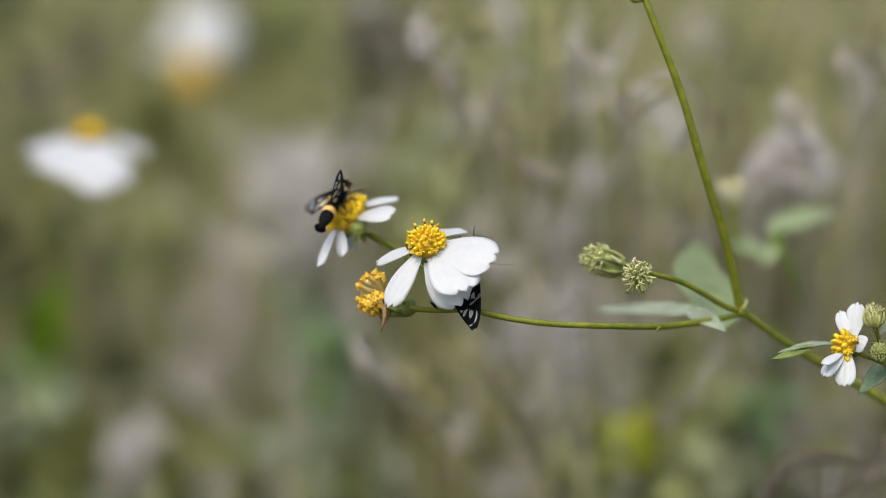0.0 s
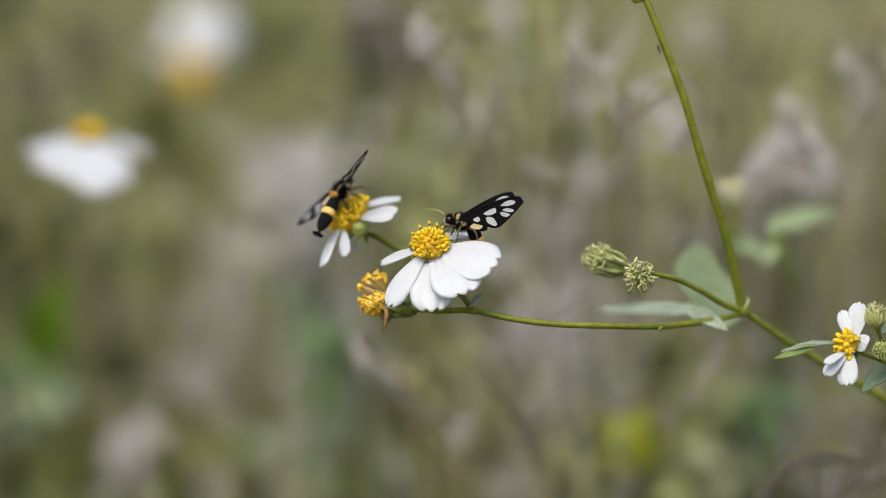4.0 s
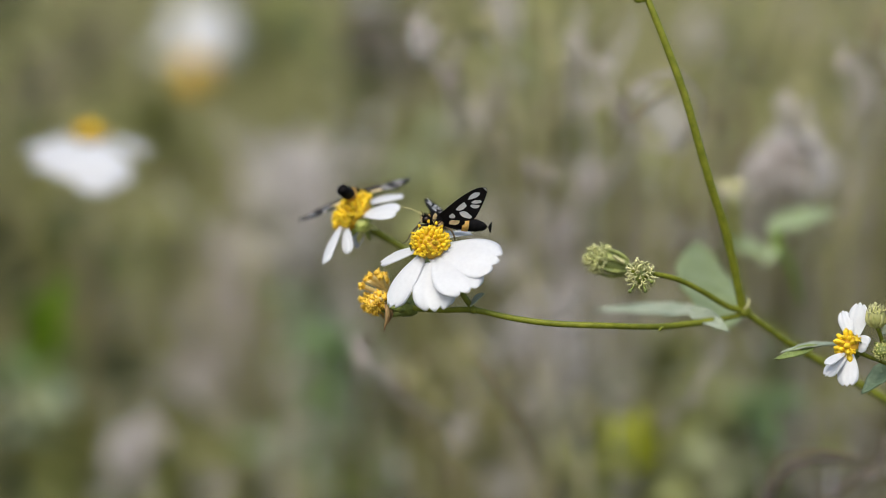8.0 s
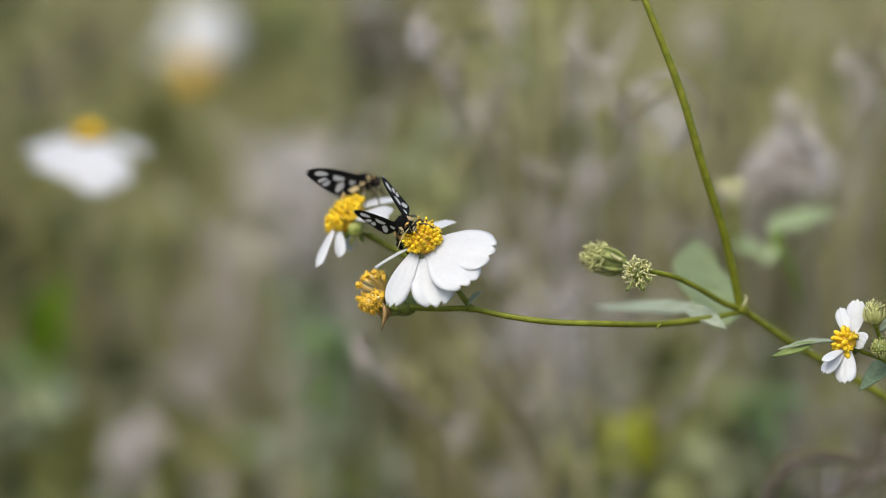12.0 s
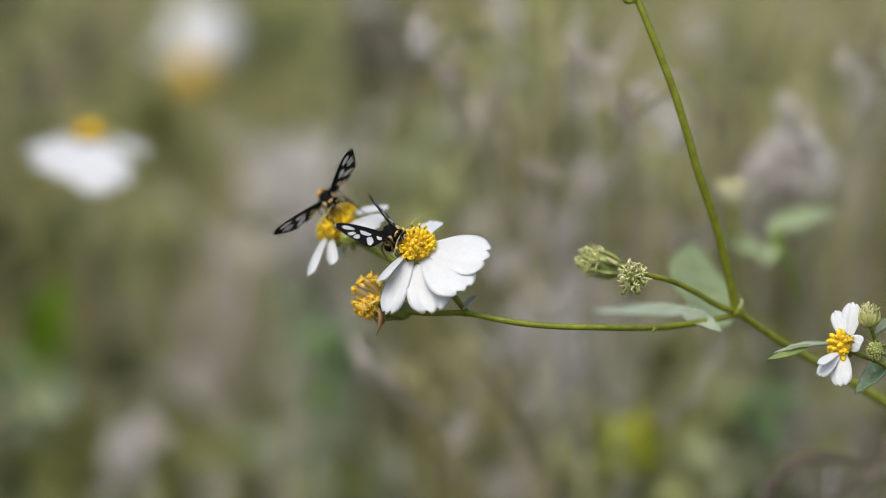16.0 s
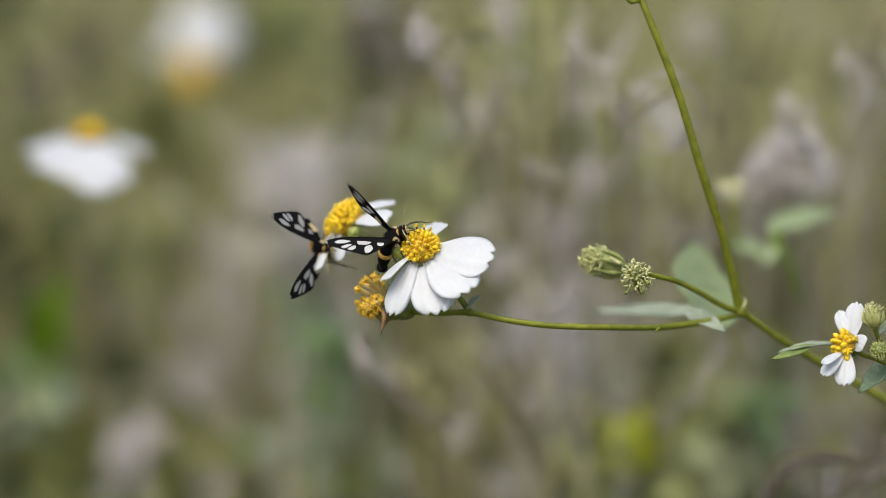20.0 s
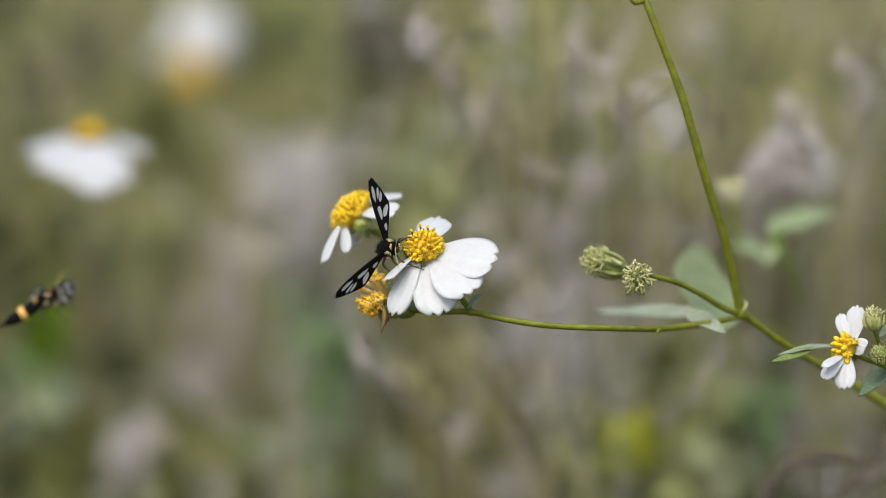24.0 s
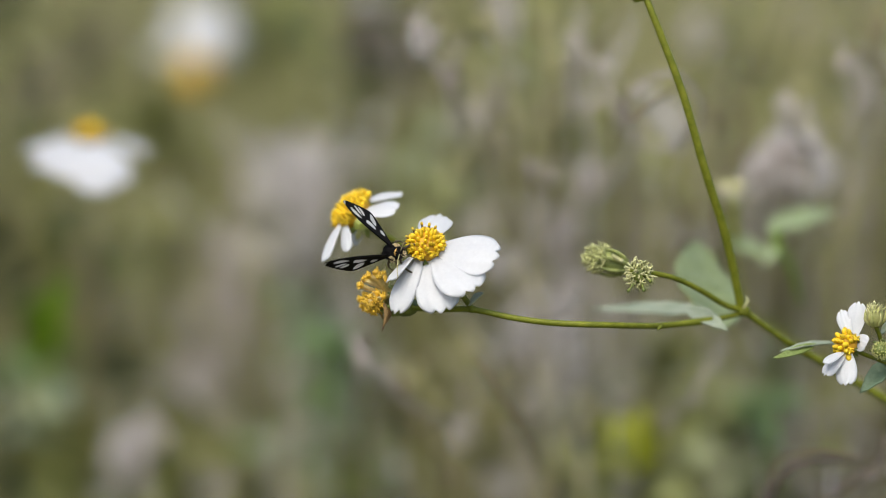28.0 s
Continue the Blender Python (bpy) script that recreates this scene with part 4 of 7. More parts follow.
# ---- what stands behind, out of focus ----
def far_flower(centre, axis, radius, petals, seed, label):
    foot = Vector(at(*centre))
    top = foot.copy()
    bend = EYE + (top - EYE) * 1.9 - Vector((0, 0, 0.03))
    foot = Vector((bend.x + 0.05, bend.y + 0.25, 0.0))
    e = thing("meadow_flower", foot, label, "flower", "white flowers in the meadow")
    inv = Matrix.Translation(-foot)
    flower_head(e, inv, top, way(*axis), radius, petals, seed, (), 60)
    a = way(*axis).normalized()
    bm = bmesh.new()
    p = top - a * radius * 1.4
    near = EYE + (p - EYE) * 1.25 - Vector((0, 0, 0.008))
    tube(bm, [inv @ p, inv @ near, inv @ bend, inv @ (bend * 0.5 + foot * 0.5 + Vector((0.02, 0.03, 0))), Vector((0, 0, 0))], [0.5 * MM, 0.6 * MM, 0.9 * MM, 1.3 * MM, 2 * MM], 8, 30)
    part("stem", bm, STEM, e)
    return e


def seed_head(u, v, back, size, seed, mat=None, bristles=130, squash=1.0):
    """A dry fluffy head on a bare stalk."""
    rng = random.Random(seed)
    top = at(u, v, back)
    knee = EYE + (top - EYE) * 1.35 - Vector((0, 0, 0.02))
    foot = Vector((knee.x + rng.uniform(-0.05, 0.05), knee.y + 0.1, 0.0))
    e = thing("dry_seed_head", foot, "dry fluffy grey seed head on a dead stalk", "weed", "dead weeds in the meadow")
    c = top - foot
    bm = bmesh.new()
    for k in range(bristles if mat else bristles if size < 6 * MM else bristles * 3 // 2):
        d = Vector((rng.gauss(0, 1), rng.gauss(0, 1), rng.gauss(0, 1) * squash)).normalized()
        r = size * rng.uniform(0.6, 1.1)
        p = c + Vector((d.x * r, d.y * r, d.z * r * squash))
        q = c + d * size * 0.15
        o = d.orthogonal().normalized() * size * 0.075
        b = d.cross(o)
        vs = [bm.verts.new(x) for x in (q - o * 0.3, q + o * 0.3, p + o, p - o, p + b, p - b)]
        bm.faces.new((vs[0], vs[1], vs[2], vs[3]))
        bm.faces.new((vs[0], vs[4], vs[5]))
    tagged(part("fluff", bm, mat or FLUFF, e, smooth=False), kind="stuff")
    bm = bmesh.new()
    tube(bm, [c, knee - foot, (knee - foot) * 0.6 + Vector((rng.uniform(-1, 1) * 0.02, 0.02, 0)), Vector((0, 0, 0))], [0.6 * MM, 1.0 * MM, 1.4 * MM, 1.8 * MM], 7, 16)
    part("stalk", bm, BROWNSTALK, e)


def twig(pts, r, seed, mat=None, buds=0, fat=1.0):
    """A dead side shoot with short spurs."""
    rng = random.Random(seed)
    line = [at(*p) for p in pts]
    low = min(line, key=lambda p: p.z)
    knee = EYE + (low - EYE) * 1.3 - Vector((0, 0, 0.015))
    foot = Vector((knee.x, knee.y + 0.1, 0.0))
    e = thing("dead_twig", foot, "dead greyish twig of a dried weed", "twig", "dead weeds in the meadow")
    inv = Matrix.Translation(-foot)
    bm = bmesh.new()
    tube(bm, [inv @ p for p in line], [r * MM, r * MM, r * 0.6 * MM], 7, 24)
    part("twig", bm, mat or DRY, e)
    if low != line[-1]:
        end = line[0] if low == line[0] else low
    else:
        end = line[-1]
    bm = bmesh.new()
    tube(bm, [inv @ end, inv @ knee, (inv @ knee) * 0.5 + Vector((0.01, 0.02, 0)), Vector((0, 0, 0))], [r * MM, r * 1.1 * MM, r * 1.3 * MM, r * 1.8 * MM], 7, 16)
    part("stalk", bm, mat or DRY, e)
    pts2 = curve_points(line, 20)
    if buds:
        bm = bmesh.new()
        for k in range(buds):
            p = inv @ pts2[rng.randrange(2, 20)]
            d = Vector((rng.uniform(-1, 1), rng.uniform(-0.5, 0.5), rng.uniform(-0.2, 1))).normalized()
            q = p + d * rng.uniform(2, 7) * MM * fat
            tube(bm, [p, q], [0.4 * MM, 0.3 * MM], 5)
            f = fat * rng.uniform(0.4, 1.0)
            blob(bm, q, (Vector((1.1 * f * MM, 0, 0)), Vector((0, 1.1 * f * MM, 0)), Vector((0, 0, 2.4 * f * MM))), 1, 0.4)
        tagged(part("spur", bm, mat or DRY, e), kind="stuff")


def leaf_shoot(foot_uvb, leaves, mat, label, r=0.9, bow=()):
    """A leafy shoot: each leaf from foot to tip with its width."""
    top = at(*foot_uvb)
    foot = Vector((top.x + (0.22 if bow else 0.01), top.y + (0.05 if bow else 0.25), 0.0))
    e = thing("leafy_shoot", foot, label, "plant", "green shoots in the meadow")
    inv = Matrix.Translation(-foot)
    bm = bmesh.new()
    tube(bm, [inv @ top] + [inv @ at(*p) for p in bow] + [(inv @ (at(*bow[-1]) if bow else top)) * 0.5 + Vector((0.008, 0, 0)), Vector((0, 0, 0))], [r * 0.6 * MM, r * MM, r * 1.6 * MM], 8, 20)
    part("stem", bm, STEM, e)
    for u0, v0, b0, u1, v1, b1, wide, face in leaves:
        p, q = at(u0, v0, b0), at(u1, v1, b1)
        d = q - p
        part("leaf", leaf_mesh(d.length, wide * STEP * (FOCUS + b0) / FOCUS, 0.1, 0.05, 0.05, u0 * 0.01), mat, e, m=inv @ Matrix.Translation(p) @ frame_of(d, way(*face)).to_4x4())
    return e


def leaf_clump(u, v, back, spread, count, mat, label, seed):
    """A clump of leaves round a short stem."""
    rng = random.Random(seed)
    leaves = []
    for k in range(count):
        a = 2 * math.pi * k / count + rng.uniform(-0.4, 0.4)
        ln = spread * rng.uniform(0.6, 1.1)
        c = (u + rng.uniform(-0.25, 0.25) * spread, v + rng.uniform(-0.25, 0.25) * spread)
        leaves.append((c[0], c[1], back, c[0] + ln * math.cos(a), c[1] + ln * math.sin(a) * 0.9, back + rng.uniform(-0.05, 0.03), spread * rng.uniform(0.45, 0.7), (rng.uniform(-0.3, 0.3), 0.85, 0.5)))
    leaf_shoot((u, v, back), leaves, mat, label)


def dead_weed(u, v, back, seed, mat, lean, branches, heads=4, k=1.0):
    """A dead branching weed: stalk, side shoots, a dusting of small spent heads."""
    rng = random.Random(seed)
    top = at(u, v, back)
    foot = Vector((top.x + lean * top.z * 0.5, top.y + rng.uniform(-0.02, 0.12), 0.0))
    e = thing("dead_weed", foot, "dead branching weed with small spent heads", "weed", "dead weeds in the meadow")
    c = top - foot
    line = [c, c * 0.72 + Vector((rng.uniform(-1, 1) * 0.012, 0, 0)), c * 0.4 + Vector((rng.uniform(-1, 1) * 0.015, 0, 0)), Vector((0, 0, 0))]
    bm = bmesh.new()
    tube(bm, line, [0.5 * k * MM, 1.0 * k * MM, 1.4 * k * MM, 1.9 * k * MM], 7, 18)
    part("stalk", bm, mat, e)
    pts = curve_points(line, 24)
    tips = bmesh.new()
    for _ in range(branches):
        p = pts[rng.randrange(1, 12)]
        d = Vector((rng.choice((-1, 1)) * rng.uniform(0.4, 0.9), rng.uniform(-0.5, 0.5), rng.uniform(0.4, 1.0))).normalized()
        ln = rng.uniform(0.02, 0.06) * k
        q = p + d * ln + Vector((0, 0, 0.01))
        bm = bmesh.new()
        tube(bm, [p, (p + q) / 2 + Vector((0, 0, -0.003)), q], [0.7 * k * MM, 0.6 * k * MM, 0.4 * k * MM], 6, 6)
        part("branch", bm, mat, e)
        for j in range(heads):
            f = rng.uniform(0.35, 1.0)
            z = p + (q - p) * f + Vector((rng.uniform(-1, 1), rng.uniform(-1, 1), rng.uniform(-1, 1))) * 4 * k * MM
            w = rng.uniform(0.6, 1.5) * k * MM
            blob(tips, z, (Vector((w, 0, 0)), Vector((0, w, 0)), Vector((0, 0, w * rng.uniform(1.5, 3.0)))), 1, 0.5)
    tagged(part("spent_head", tips, mat, e), kind="stuff")


def behind():
    rng = random.Random(77)
    for k in range(40):
        u = rng.uniform(760, 1640) if k % 3 else rng.uniform(-60, 700)
        v = rng.uniform(-260, 330) if u > 740 else rng.uniform(-60, 500)
        if 540 < u < 760 and v < 260:
            continue
        dead_weed(u, v, rng.uniform(0.25, 0.8), 500 + k, (KHAKI, BROWNSTALK, KHAKI, DRY)[k % 4], rng.uniform(-0.35, 0.35), rng.randrange(5, 10), 2)
    for k in range(16):
        u, v = rng.uniform(720, 1600), rng.uniform(-60, 400)
        if abs(u - 1300) < 90 and v > 250:
            continue
        dead_weed(u, v, rng.uniform(0.12, 0.26), 900 + k, (DRY, PALESTRAW, DRY, BROWNSTALK, FLUFF)[k % 5], rng.uniform(-0.25, 0.25), rng.randrange(4, 8), 2, 0.42)
    # pale dead weeds that stand together
    for k, (u, v, b, n) in enumerate(((480, 265, 0.40, 7), (540, 250, 0.36, 8), (555, 285, 0.38, 7), (520, 335, 0.36, 7),
                                      (930, 450, 0.26, 9), (985, 500, 0.26, 10), (900, 530, 0.28, 9), (1010, 560, 0.28, 9), (960, 600, 0.28, 9),
                                      (1150, 130, 0.22, 7), (250, 740, 0.30, 7), (1350, 300, 0.24, 7), (1450, 300, 0.24, 7), (1540, 90, 0.4, 8), (1470, 690, 0.30, 8), (1530, 720, 0.28, 8), (940, 640, 0.24, 9), (915, 740, 0.26, 8), (965, 790, 0.24, 8), (1000, 700, 0.26, 8), (930, 570, 0.24, 8))):
        dead_weed(u, v, b, 700 + k, (PALESTRAW, FLUFF)[k % 2] if 4 <= k < 9 or k > 15 else FLUFF if k < 4 else DRY, rng.uniform(-0.12, 0.12), n, 4)
    def grown(petals, back, k):
        return [(u, v, b + back, u + (x - u) * k, v + (y - v) * k, reach * k, sign, wide * k, arch, twist) for u, v, b, x, y, reach, sign, wide, arch, twist in petals]
    far_flower((160, 242, 0.185), (0.05, 0.95, 0.10), 4.0 * MM, grown((
        (128, 248, 0.140, 34, 284, 130, 1, 96, 0.06, None),
        (136, 254, 0.135, 62, 320, 130, 1, 100, 0.06, None),
        (152, 254, 0.133, 118, 342, 135, 1, 100, 0.06, None),
        (170, 254, 0.133, 186, 376, 165, 1, 104, 0.06, None),
        (182, 252, 0.134, 226, 356, 150, 1, 96, 0.06, None),
        (200, 246, 0.150, 288, 284, 115, 1, 78, 0.06, None),
        (150, 242, 0.150, 64, 250, 95, -1, 80, 0.06, None)), 0.045, 1.06), 41, "white daisy-like flower with a yellow disc on a thin stem")
    far_flower((345, 134, 0.62), (0.0, 0.55, 0.80), 8.0 * MM, grown((
        (321, 100, 0.62, 193, 70, 150, -1, 60, 0.05, None),
        (331, 90, 0.62, 308, -80, 190, -1, 120, 0.05, None),
        (341, 86, 0.62, 378, -90, 200, -1, 150, 0.05, None),
        (348, 88, 0.62, 443, -60, 190, -1, 160, 0.05, None),
        (352, 92, 0.62, 473, 10, 180, -1, 150, 0.05, None),
        (352, 98, 0.62, 458, 70, 140, -1, 110, 0.05, None)), 0.10, 1.2), 42, "white flower with a yellow disc, nodding on its stem")
    # young shoot with a bud just behind the upright stem
    sh = leaf_shoot((1300, 428, 0.102), (
        (1362, 412, 0.104, 1480, 362, 0.120, 78, (-0.2, 0.8, 0.6)),
        (1282, 428, 0.102, 1388, 456, 0.106, 58, (0.0, 0.8, 0.6)),
        (1385, 425, 0.105, 1350, 470, 0.100, 30, (0.0, 0.5, 0.85))), SHOOTGREEN, "pale green leafy shoot with a yellowish bud", r=0.5, bow=((1309, 490, 0.104), (1325, 548, 0.106), (1400, 606, 0.108), (1500, 664, 0.110), (1620, 740, 0.115), (1800, 900, 0.12)))
    si = Matrix.Translation(-sh.matrix_basis.translation)
    bm = bmesh.new()
    tube(bm, [si @ at(1300, 428, 0.102), si @ at(1298, 395, 0.102), si @ at(1297, 360, 0.102)], [0.9 * MM, 1.0 * MM, 1.5 * MM], 8, 10)
    part("bud_stalk", bm, STEM, sh)
    bm = bmesh.new()
    tube(bm, [si @ at(1370, 412, 0.104), si @ at(1376, 432, 0.103), si @ at(1398, 472, 0.104), si @ at(1420, 540, 0.107)], [1.0 * MM, 0.9 * MM, 0.7 * MM, 0.6 * MM], 8, 10)
    part("side_stem", bm, BRIGHT, sh)
    bm = bmesh.new()
    blob(bm, si @ at(1296, 352, 0.102), (RIGHT * 2.7 * MM, UP * 3.3 * MM, AHEAD * 2.7 * MM), 2, 0.2)
    bd = part("bud", bm, BUDDULL, sh, "yellowish cream flower bud")
    bm = bmesh.new()
    for k in range(5):
        p = si @ at(1280 + 7 * k, 343 - 5 * math.sin(k * 0.8), 0.100)
        blob(bm, p, (RIGHT * 0.9 * MM, UP * 2.0 * MM, AHEAD * 0.5 * MM), 1, 0.2)
    part("petal_tip", bm, PALELEAF, bd, "pinkish white petal tips of the bud")
    bm = bmesh.new()
    for k in range(14):
        p = at(1276 + 40 * ((k * 0.618) % 1), 328 + 9 * ((k * 0.37) % 1), 0.100 + 0.002 * (k % 3))
        blob(bm, si @ p, (RIGHT * 0.9 * MM, UP * 1.4 * MM, AHEAD * 0.9 * MM), 1, 0.3)
    part("bud_tip", bm, BUDTIP, bd)

    weed = "green leafy weed among dry grass"
    pale, dead, dry, deep = "pale grey green leafy weed among dry grass", "dead brown leafy weed among dry grass", "dry pale grey leafy weed gone to seed", "dark olive leafy weed among dry grass"
    for k, (u, v, b, sp, n, mat, label) in enumerate((
            (545, 590, 0.46, 120, 5, SAGE, "grey green leafy weed among dry grass"), (600, 650, 0.50, 130, 5, SAGE, "grey green leafy weed among dry grass"), (570, 760, 0.44, 150, 6, SAGE, "grey green leafy weed among dry grass"), (470, 830, 0.5, 140, 8, MOSS, weed), (630, 850, 0.5, 150, 6, SAGE, weed),
            (1240, 800, 0.38, 130, 6, SAGE, "grey green leafy weed among dry grass"), (1370, 730, 0.45, 150, 6, SAGE, weed), (1150, 640, 0.5, 120, 8, MOSS, weed), (1300, 640, 0.5, 110, 7, MOSS, weed), (1020, 840, 0.5, 120, 8, MOSS, weed),
            (165, 500, 0.5, 120, 7, DEEP, "dark olive leafy weed among dry grass"), (10, 480, 0.5, 110, 7, DEEP, "dark olive leafy weed among dry grass"), (190, 640, 0.55, 110, 6, DEEP, "dark olive leafy weed among dry grass"),
            (690, 70, 0.5, 110, 7, DEEP, "dark olive leafy weed among dry grass"), (650, 170, 0.5, 90, 6, DEEP, "dark olive leafy weed among dry grass"), (640, 130, 0.6, 100, 7, DEEP, "dark olive leafy weed among dry grass"), (630, 250, 0.6, 90, 6, DEEP, "dark olive leafy weed among dry grass"), (20, 20, 0.6, 90, 6, DEEP, "dark olive leafy weed among dry grass"), (20, 860, 0.4, 80, 6, DEEP, "dark olive leafy weed among dry grass"), (1000, 380, 0.6, 80, 6, DEEP, "dark olive leafy weed among dry grass"),
            (55, 730, 0.34, 90, 8, LEAF, "grey green leafy weed among dry grass"), (130, 850, 0.5, 120, 6, MOSS, weed), (330, 800, 0.5, 130, 6, MOSS, weed), (90, 660, 0.5, 100, 5, SAGE, weed), (860, 800, 0.45, 120, 6, MOSS, weed), (600, 600, 0.36, 70, 4, SAGE, weed), (600, 680, 0.36, 90, 5, SAGE, weed), (1060, 680, 0.42, 110, 5, MOSS, weed), (1280, 730, 0.36, 100, 5, MOSS, weed),
            (1050, 690, 0.40, 90, 6, PALESAGE, pale), (1250, 680, 0.40, 90, 5, PALESAGE, pale), (1190, 860, 0.30, 100, 7, MOSSPALE, weed), (1335, 375, 0.30, 70, 5, PALELEAF, dry), (1345, 720, 0.235, 75, 8, SAGE, weed), (1300, 840, 0.24, 60, 6, PALESAGE, pale), (955, 640, 0.30, 60, 6, PALELEAF, dry), (930, 760, 0.30, 60, 5, PALELEAF, dry), (975, 850, 0.29, 60, 5, PALELEAF, dry), (915, 860, 0.30, 60, 4, PALELEAF, dry), (1335, 740, 0.28, 80, 6, SAGE, weed), (1050, 850, 0.30, 80, 5, MOSSPALE, weed), (1370, 850, 0.34, 90, 6, MOSSPALE, weed),
            (300, 850, 0.36, 90, 6, MOSS, weed), (700, 640, 0.40, 70, 4, PALELEAF, dry), (625, 760, 0.38, 80, 5, MOSSPALE, weed), (850, 640, 0.40, 80, 5, PALESAGE, pale), (200, 850, 0.36, 70, 5, PALELEAF, dry),
            (720, 330, 0.45, 90, 5, PALESAGE, pale), (850, 330, 0.45, 90, 5, PALESAGE, pale), (800, 210, 0.45, 90, 5, PALESAGE, pale), (900, 90, 0.45, 90, 4, PALESAGE, pale), (1040, 60, 0.45, 90, 4, PALESAGE, pale),
            (662, 60, 0.46, 90, 6, DEADLEAF, dead), (720, 120, 0.32, 60, 4, DEADLEAF, dead), (50, 130, 0.35, 80, 6, DEADLEAF, dead), (110, 390, 0.45, 80, 5, DEEP, deep), (520, 60, 0.5, 80, 5, DEEP, deep), (700, 100, 0.44, 70, 4, DEEP, deep), (40, 240, 0.45, 60, 4, DEEP, deep), (1510, 850, 0.34, 90, 6, DEADLEAF, dead), (1560, 780, 0.4, 60, 4, DEADLEAF, dead),
            (1080, 850, 0.26, 60, 5, MOSSPALE, weed), (1010, 790, 0.30, 60, 4, PALELEAF, dry),
            (1000, 250, 0.40, 80, 6, MOSS, weed), (1150, 310, 0.36, 80, 6, MOSS, weed), (1240, 420, 0.38, 70, 6, DEEP, deep), (1450, 440, 0.40, 90, 6, MOSS, weed), (1490, 120, 0.42, 80, 6, MOSS, weed), (1290, 60, 0.45, 90, 5, MOSS, weed), (960, 40, 0.42, 80, 5, MOSS, weed),
            (1150, 610, 0.30, 90, 6, MOSSPALE, weed), (1350, 630, 0.30, 90, 7, MOSS, weed), (1460, 730, 0.30, 90, 6, MOSS, weed), (1240, 720, 0.29, 80, 6, MOSSPALE, weed), (1420, 840, 0.30, 80, 6, MOSSPALE, weed), (1010, 870, 0.30, 80, 5, MOSSPALE, weed),
            (1310, 150, 0.40, 70, 5, DEEP, deep), (590, 630, 0.34, 80, 4, SAGE, weed), (690, 300, 0.40, 70, 4, PALESAGE, pale), (765, 255, 0.42, 70, 4, PALESAGE, pale), (545, 360, 0.5, 80, 5, PALELEAF, dry), (450, 420, 0.5, 80, 5, PALELEAF, dry),
            (70, 190, 0.5, 90, 6, DEADLEAF, dead), (640, 60, 0.42, 90, 6, DEADLEAF, dead), (735, 90, 0.45, 80, 5, DEADLEAF, dead), (170, 90, 0.6, 100, 5, DEADLEAF, dead), (90, 480, 0.6, 90, 5, DEADLEAF, dead),
            (1040, 230, 0.7, 120, 8, MOSS, weed), (1300, 170, 0.7, 120, 7, MOSS, weed), (290, 240, 0.6, 120, 9, MOSS, weed), (730, 280, 0.7, 120, 5, MOSS, weed), (480, 60, 0.8, 140, 9, MOSS, weed),
            (740, 480, 0.6, 110, 8, SAGE, weed), (300, 440, 0.7, 130, 8, MOSS, weed), (1090, 380, 0.6, 110, 8, MOSS, weed), (860, 60, 0.6, 110, 8, MOSS, weed))):
        leaf_clump(u, v, b, sp, n, mat, label, 300 + k)
    for k, (u, v, b, s, q) in enumerate(((478, 278, 0.42, 5, 1.3), (533, 263, 0.46, 5, 1.5), (560, 288, 0.40, 6, 1.3), (560, 358, 0.48, 5, 1.6), (508, 338, 0.44, 5, 1.4), (563, 338, 0.40, 6, 1.4), (438, 328, 0.50, 5, 1.4), (538, 423, 0.50, 5, 1.6), (468, 408, 0.52, 4, 1.5), (572, 438, 0.46, 5, 1.6), (570, 360, 0.6, 4, 1.6), (498, 508, 0.5, 4, 1.6), (508, 288, 0.34, 4, 1.5), (558, 300, 0.32, 5, 1.4), (556, 338, 0.36, 4, 1.6), (528, 378, 0.36, 4, 1.6), (478, 348, 0.38, 4, 1.5), (568, 398, 0.38, 4, 1.7), (552, 298, 0.42, 4, 1.3), (1010, 400, 0.26, 4, 1.5), (1040, 320, 0.24, 4.5, 1.4), (985, 430, 0.3, 5, 1.6), (530, 300, 0.5, 5, 1.8), (1340, 312, 0.15, 5, 1.2), (1385, 280, 0.15, 6.5, 1.3), (1430, 290, 0.15, 6.5, 1.4), (1410, 312, 0.155, 6, 1.1), (1360, 292, 0.155, 5.5, 1.2), (1440, 305, 0.17, 5, 1.2), (1388, 188, 0.15, 2.6, 1.1), (1372, 285, 0.19, 5, 1.1), (1425, 282, 0.19, 5, 1.1), (1462, 302, 0.2, 4, 1.2), (545, 330, 0.40, 5, 1.5), (560, 380, 0.42, 5, 1.6), (560, 300, 0.44, 4, 1.5), (955, 590, 0.21, 4, 1.4), (1000, 660, 0.24, 5, 1.4), (985, 580, 0.3, 5, 1.5),
                                         (888, 468, 0.205, 5.6, 1.0), (945, 560, 0.26, 7, 1.4), (1000, 620, 0.28, 7, 1.2), (225, 805, 0.34, 8, 1.2), (265, 775, 0.36, 7, 1.2), (905, 600, 0.22, 4.5, 1.5), (962, 690, 0.24, 5.5, 1.5), (835, 690, 0.30, 3.6, 1.6), (1010, 540, 0.22, 5, 1.6), (930, 840, 0.28, 5.5, 1.4), (870, 870, 0.26, 5, 1.4), (985, 620, 0.24, 5, 1.6), (350, 690, 0.5, 9, 1.6),
                                         (815, 770, 0.20, 3.5, 1.3), (1540, 150, 0.5, 9, 1.6), (640, 625, 0.13, 2.6, 2.0), (890, 20, 0.30, 6, 1.8), (970, 300, 0.18, 2.6, 1.3), (1038, 330, 0.18, 2.8, 1.3),  (745, 70, 0.12, 3.2, 1.3), (798, 140, 0.12, 2.6, 1.4), (1100, 200, 0.10, 2.2, 1.6), (655, 6, 0.4, 6, 0.6), (1240, 60, 0.4, 7, 1.2))):
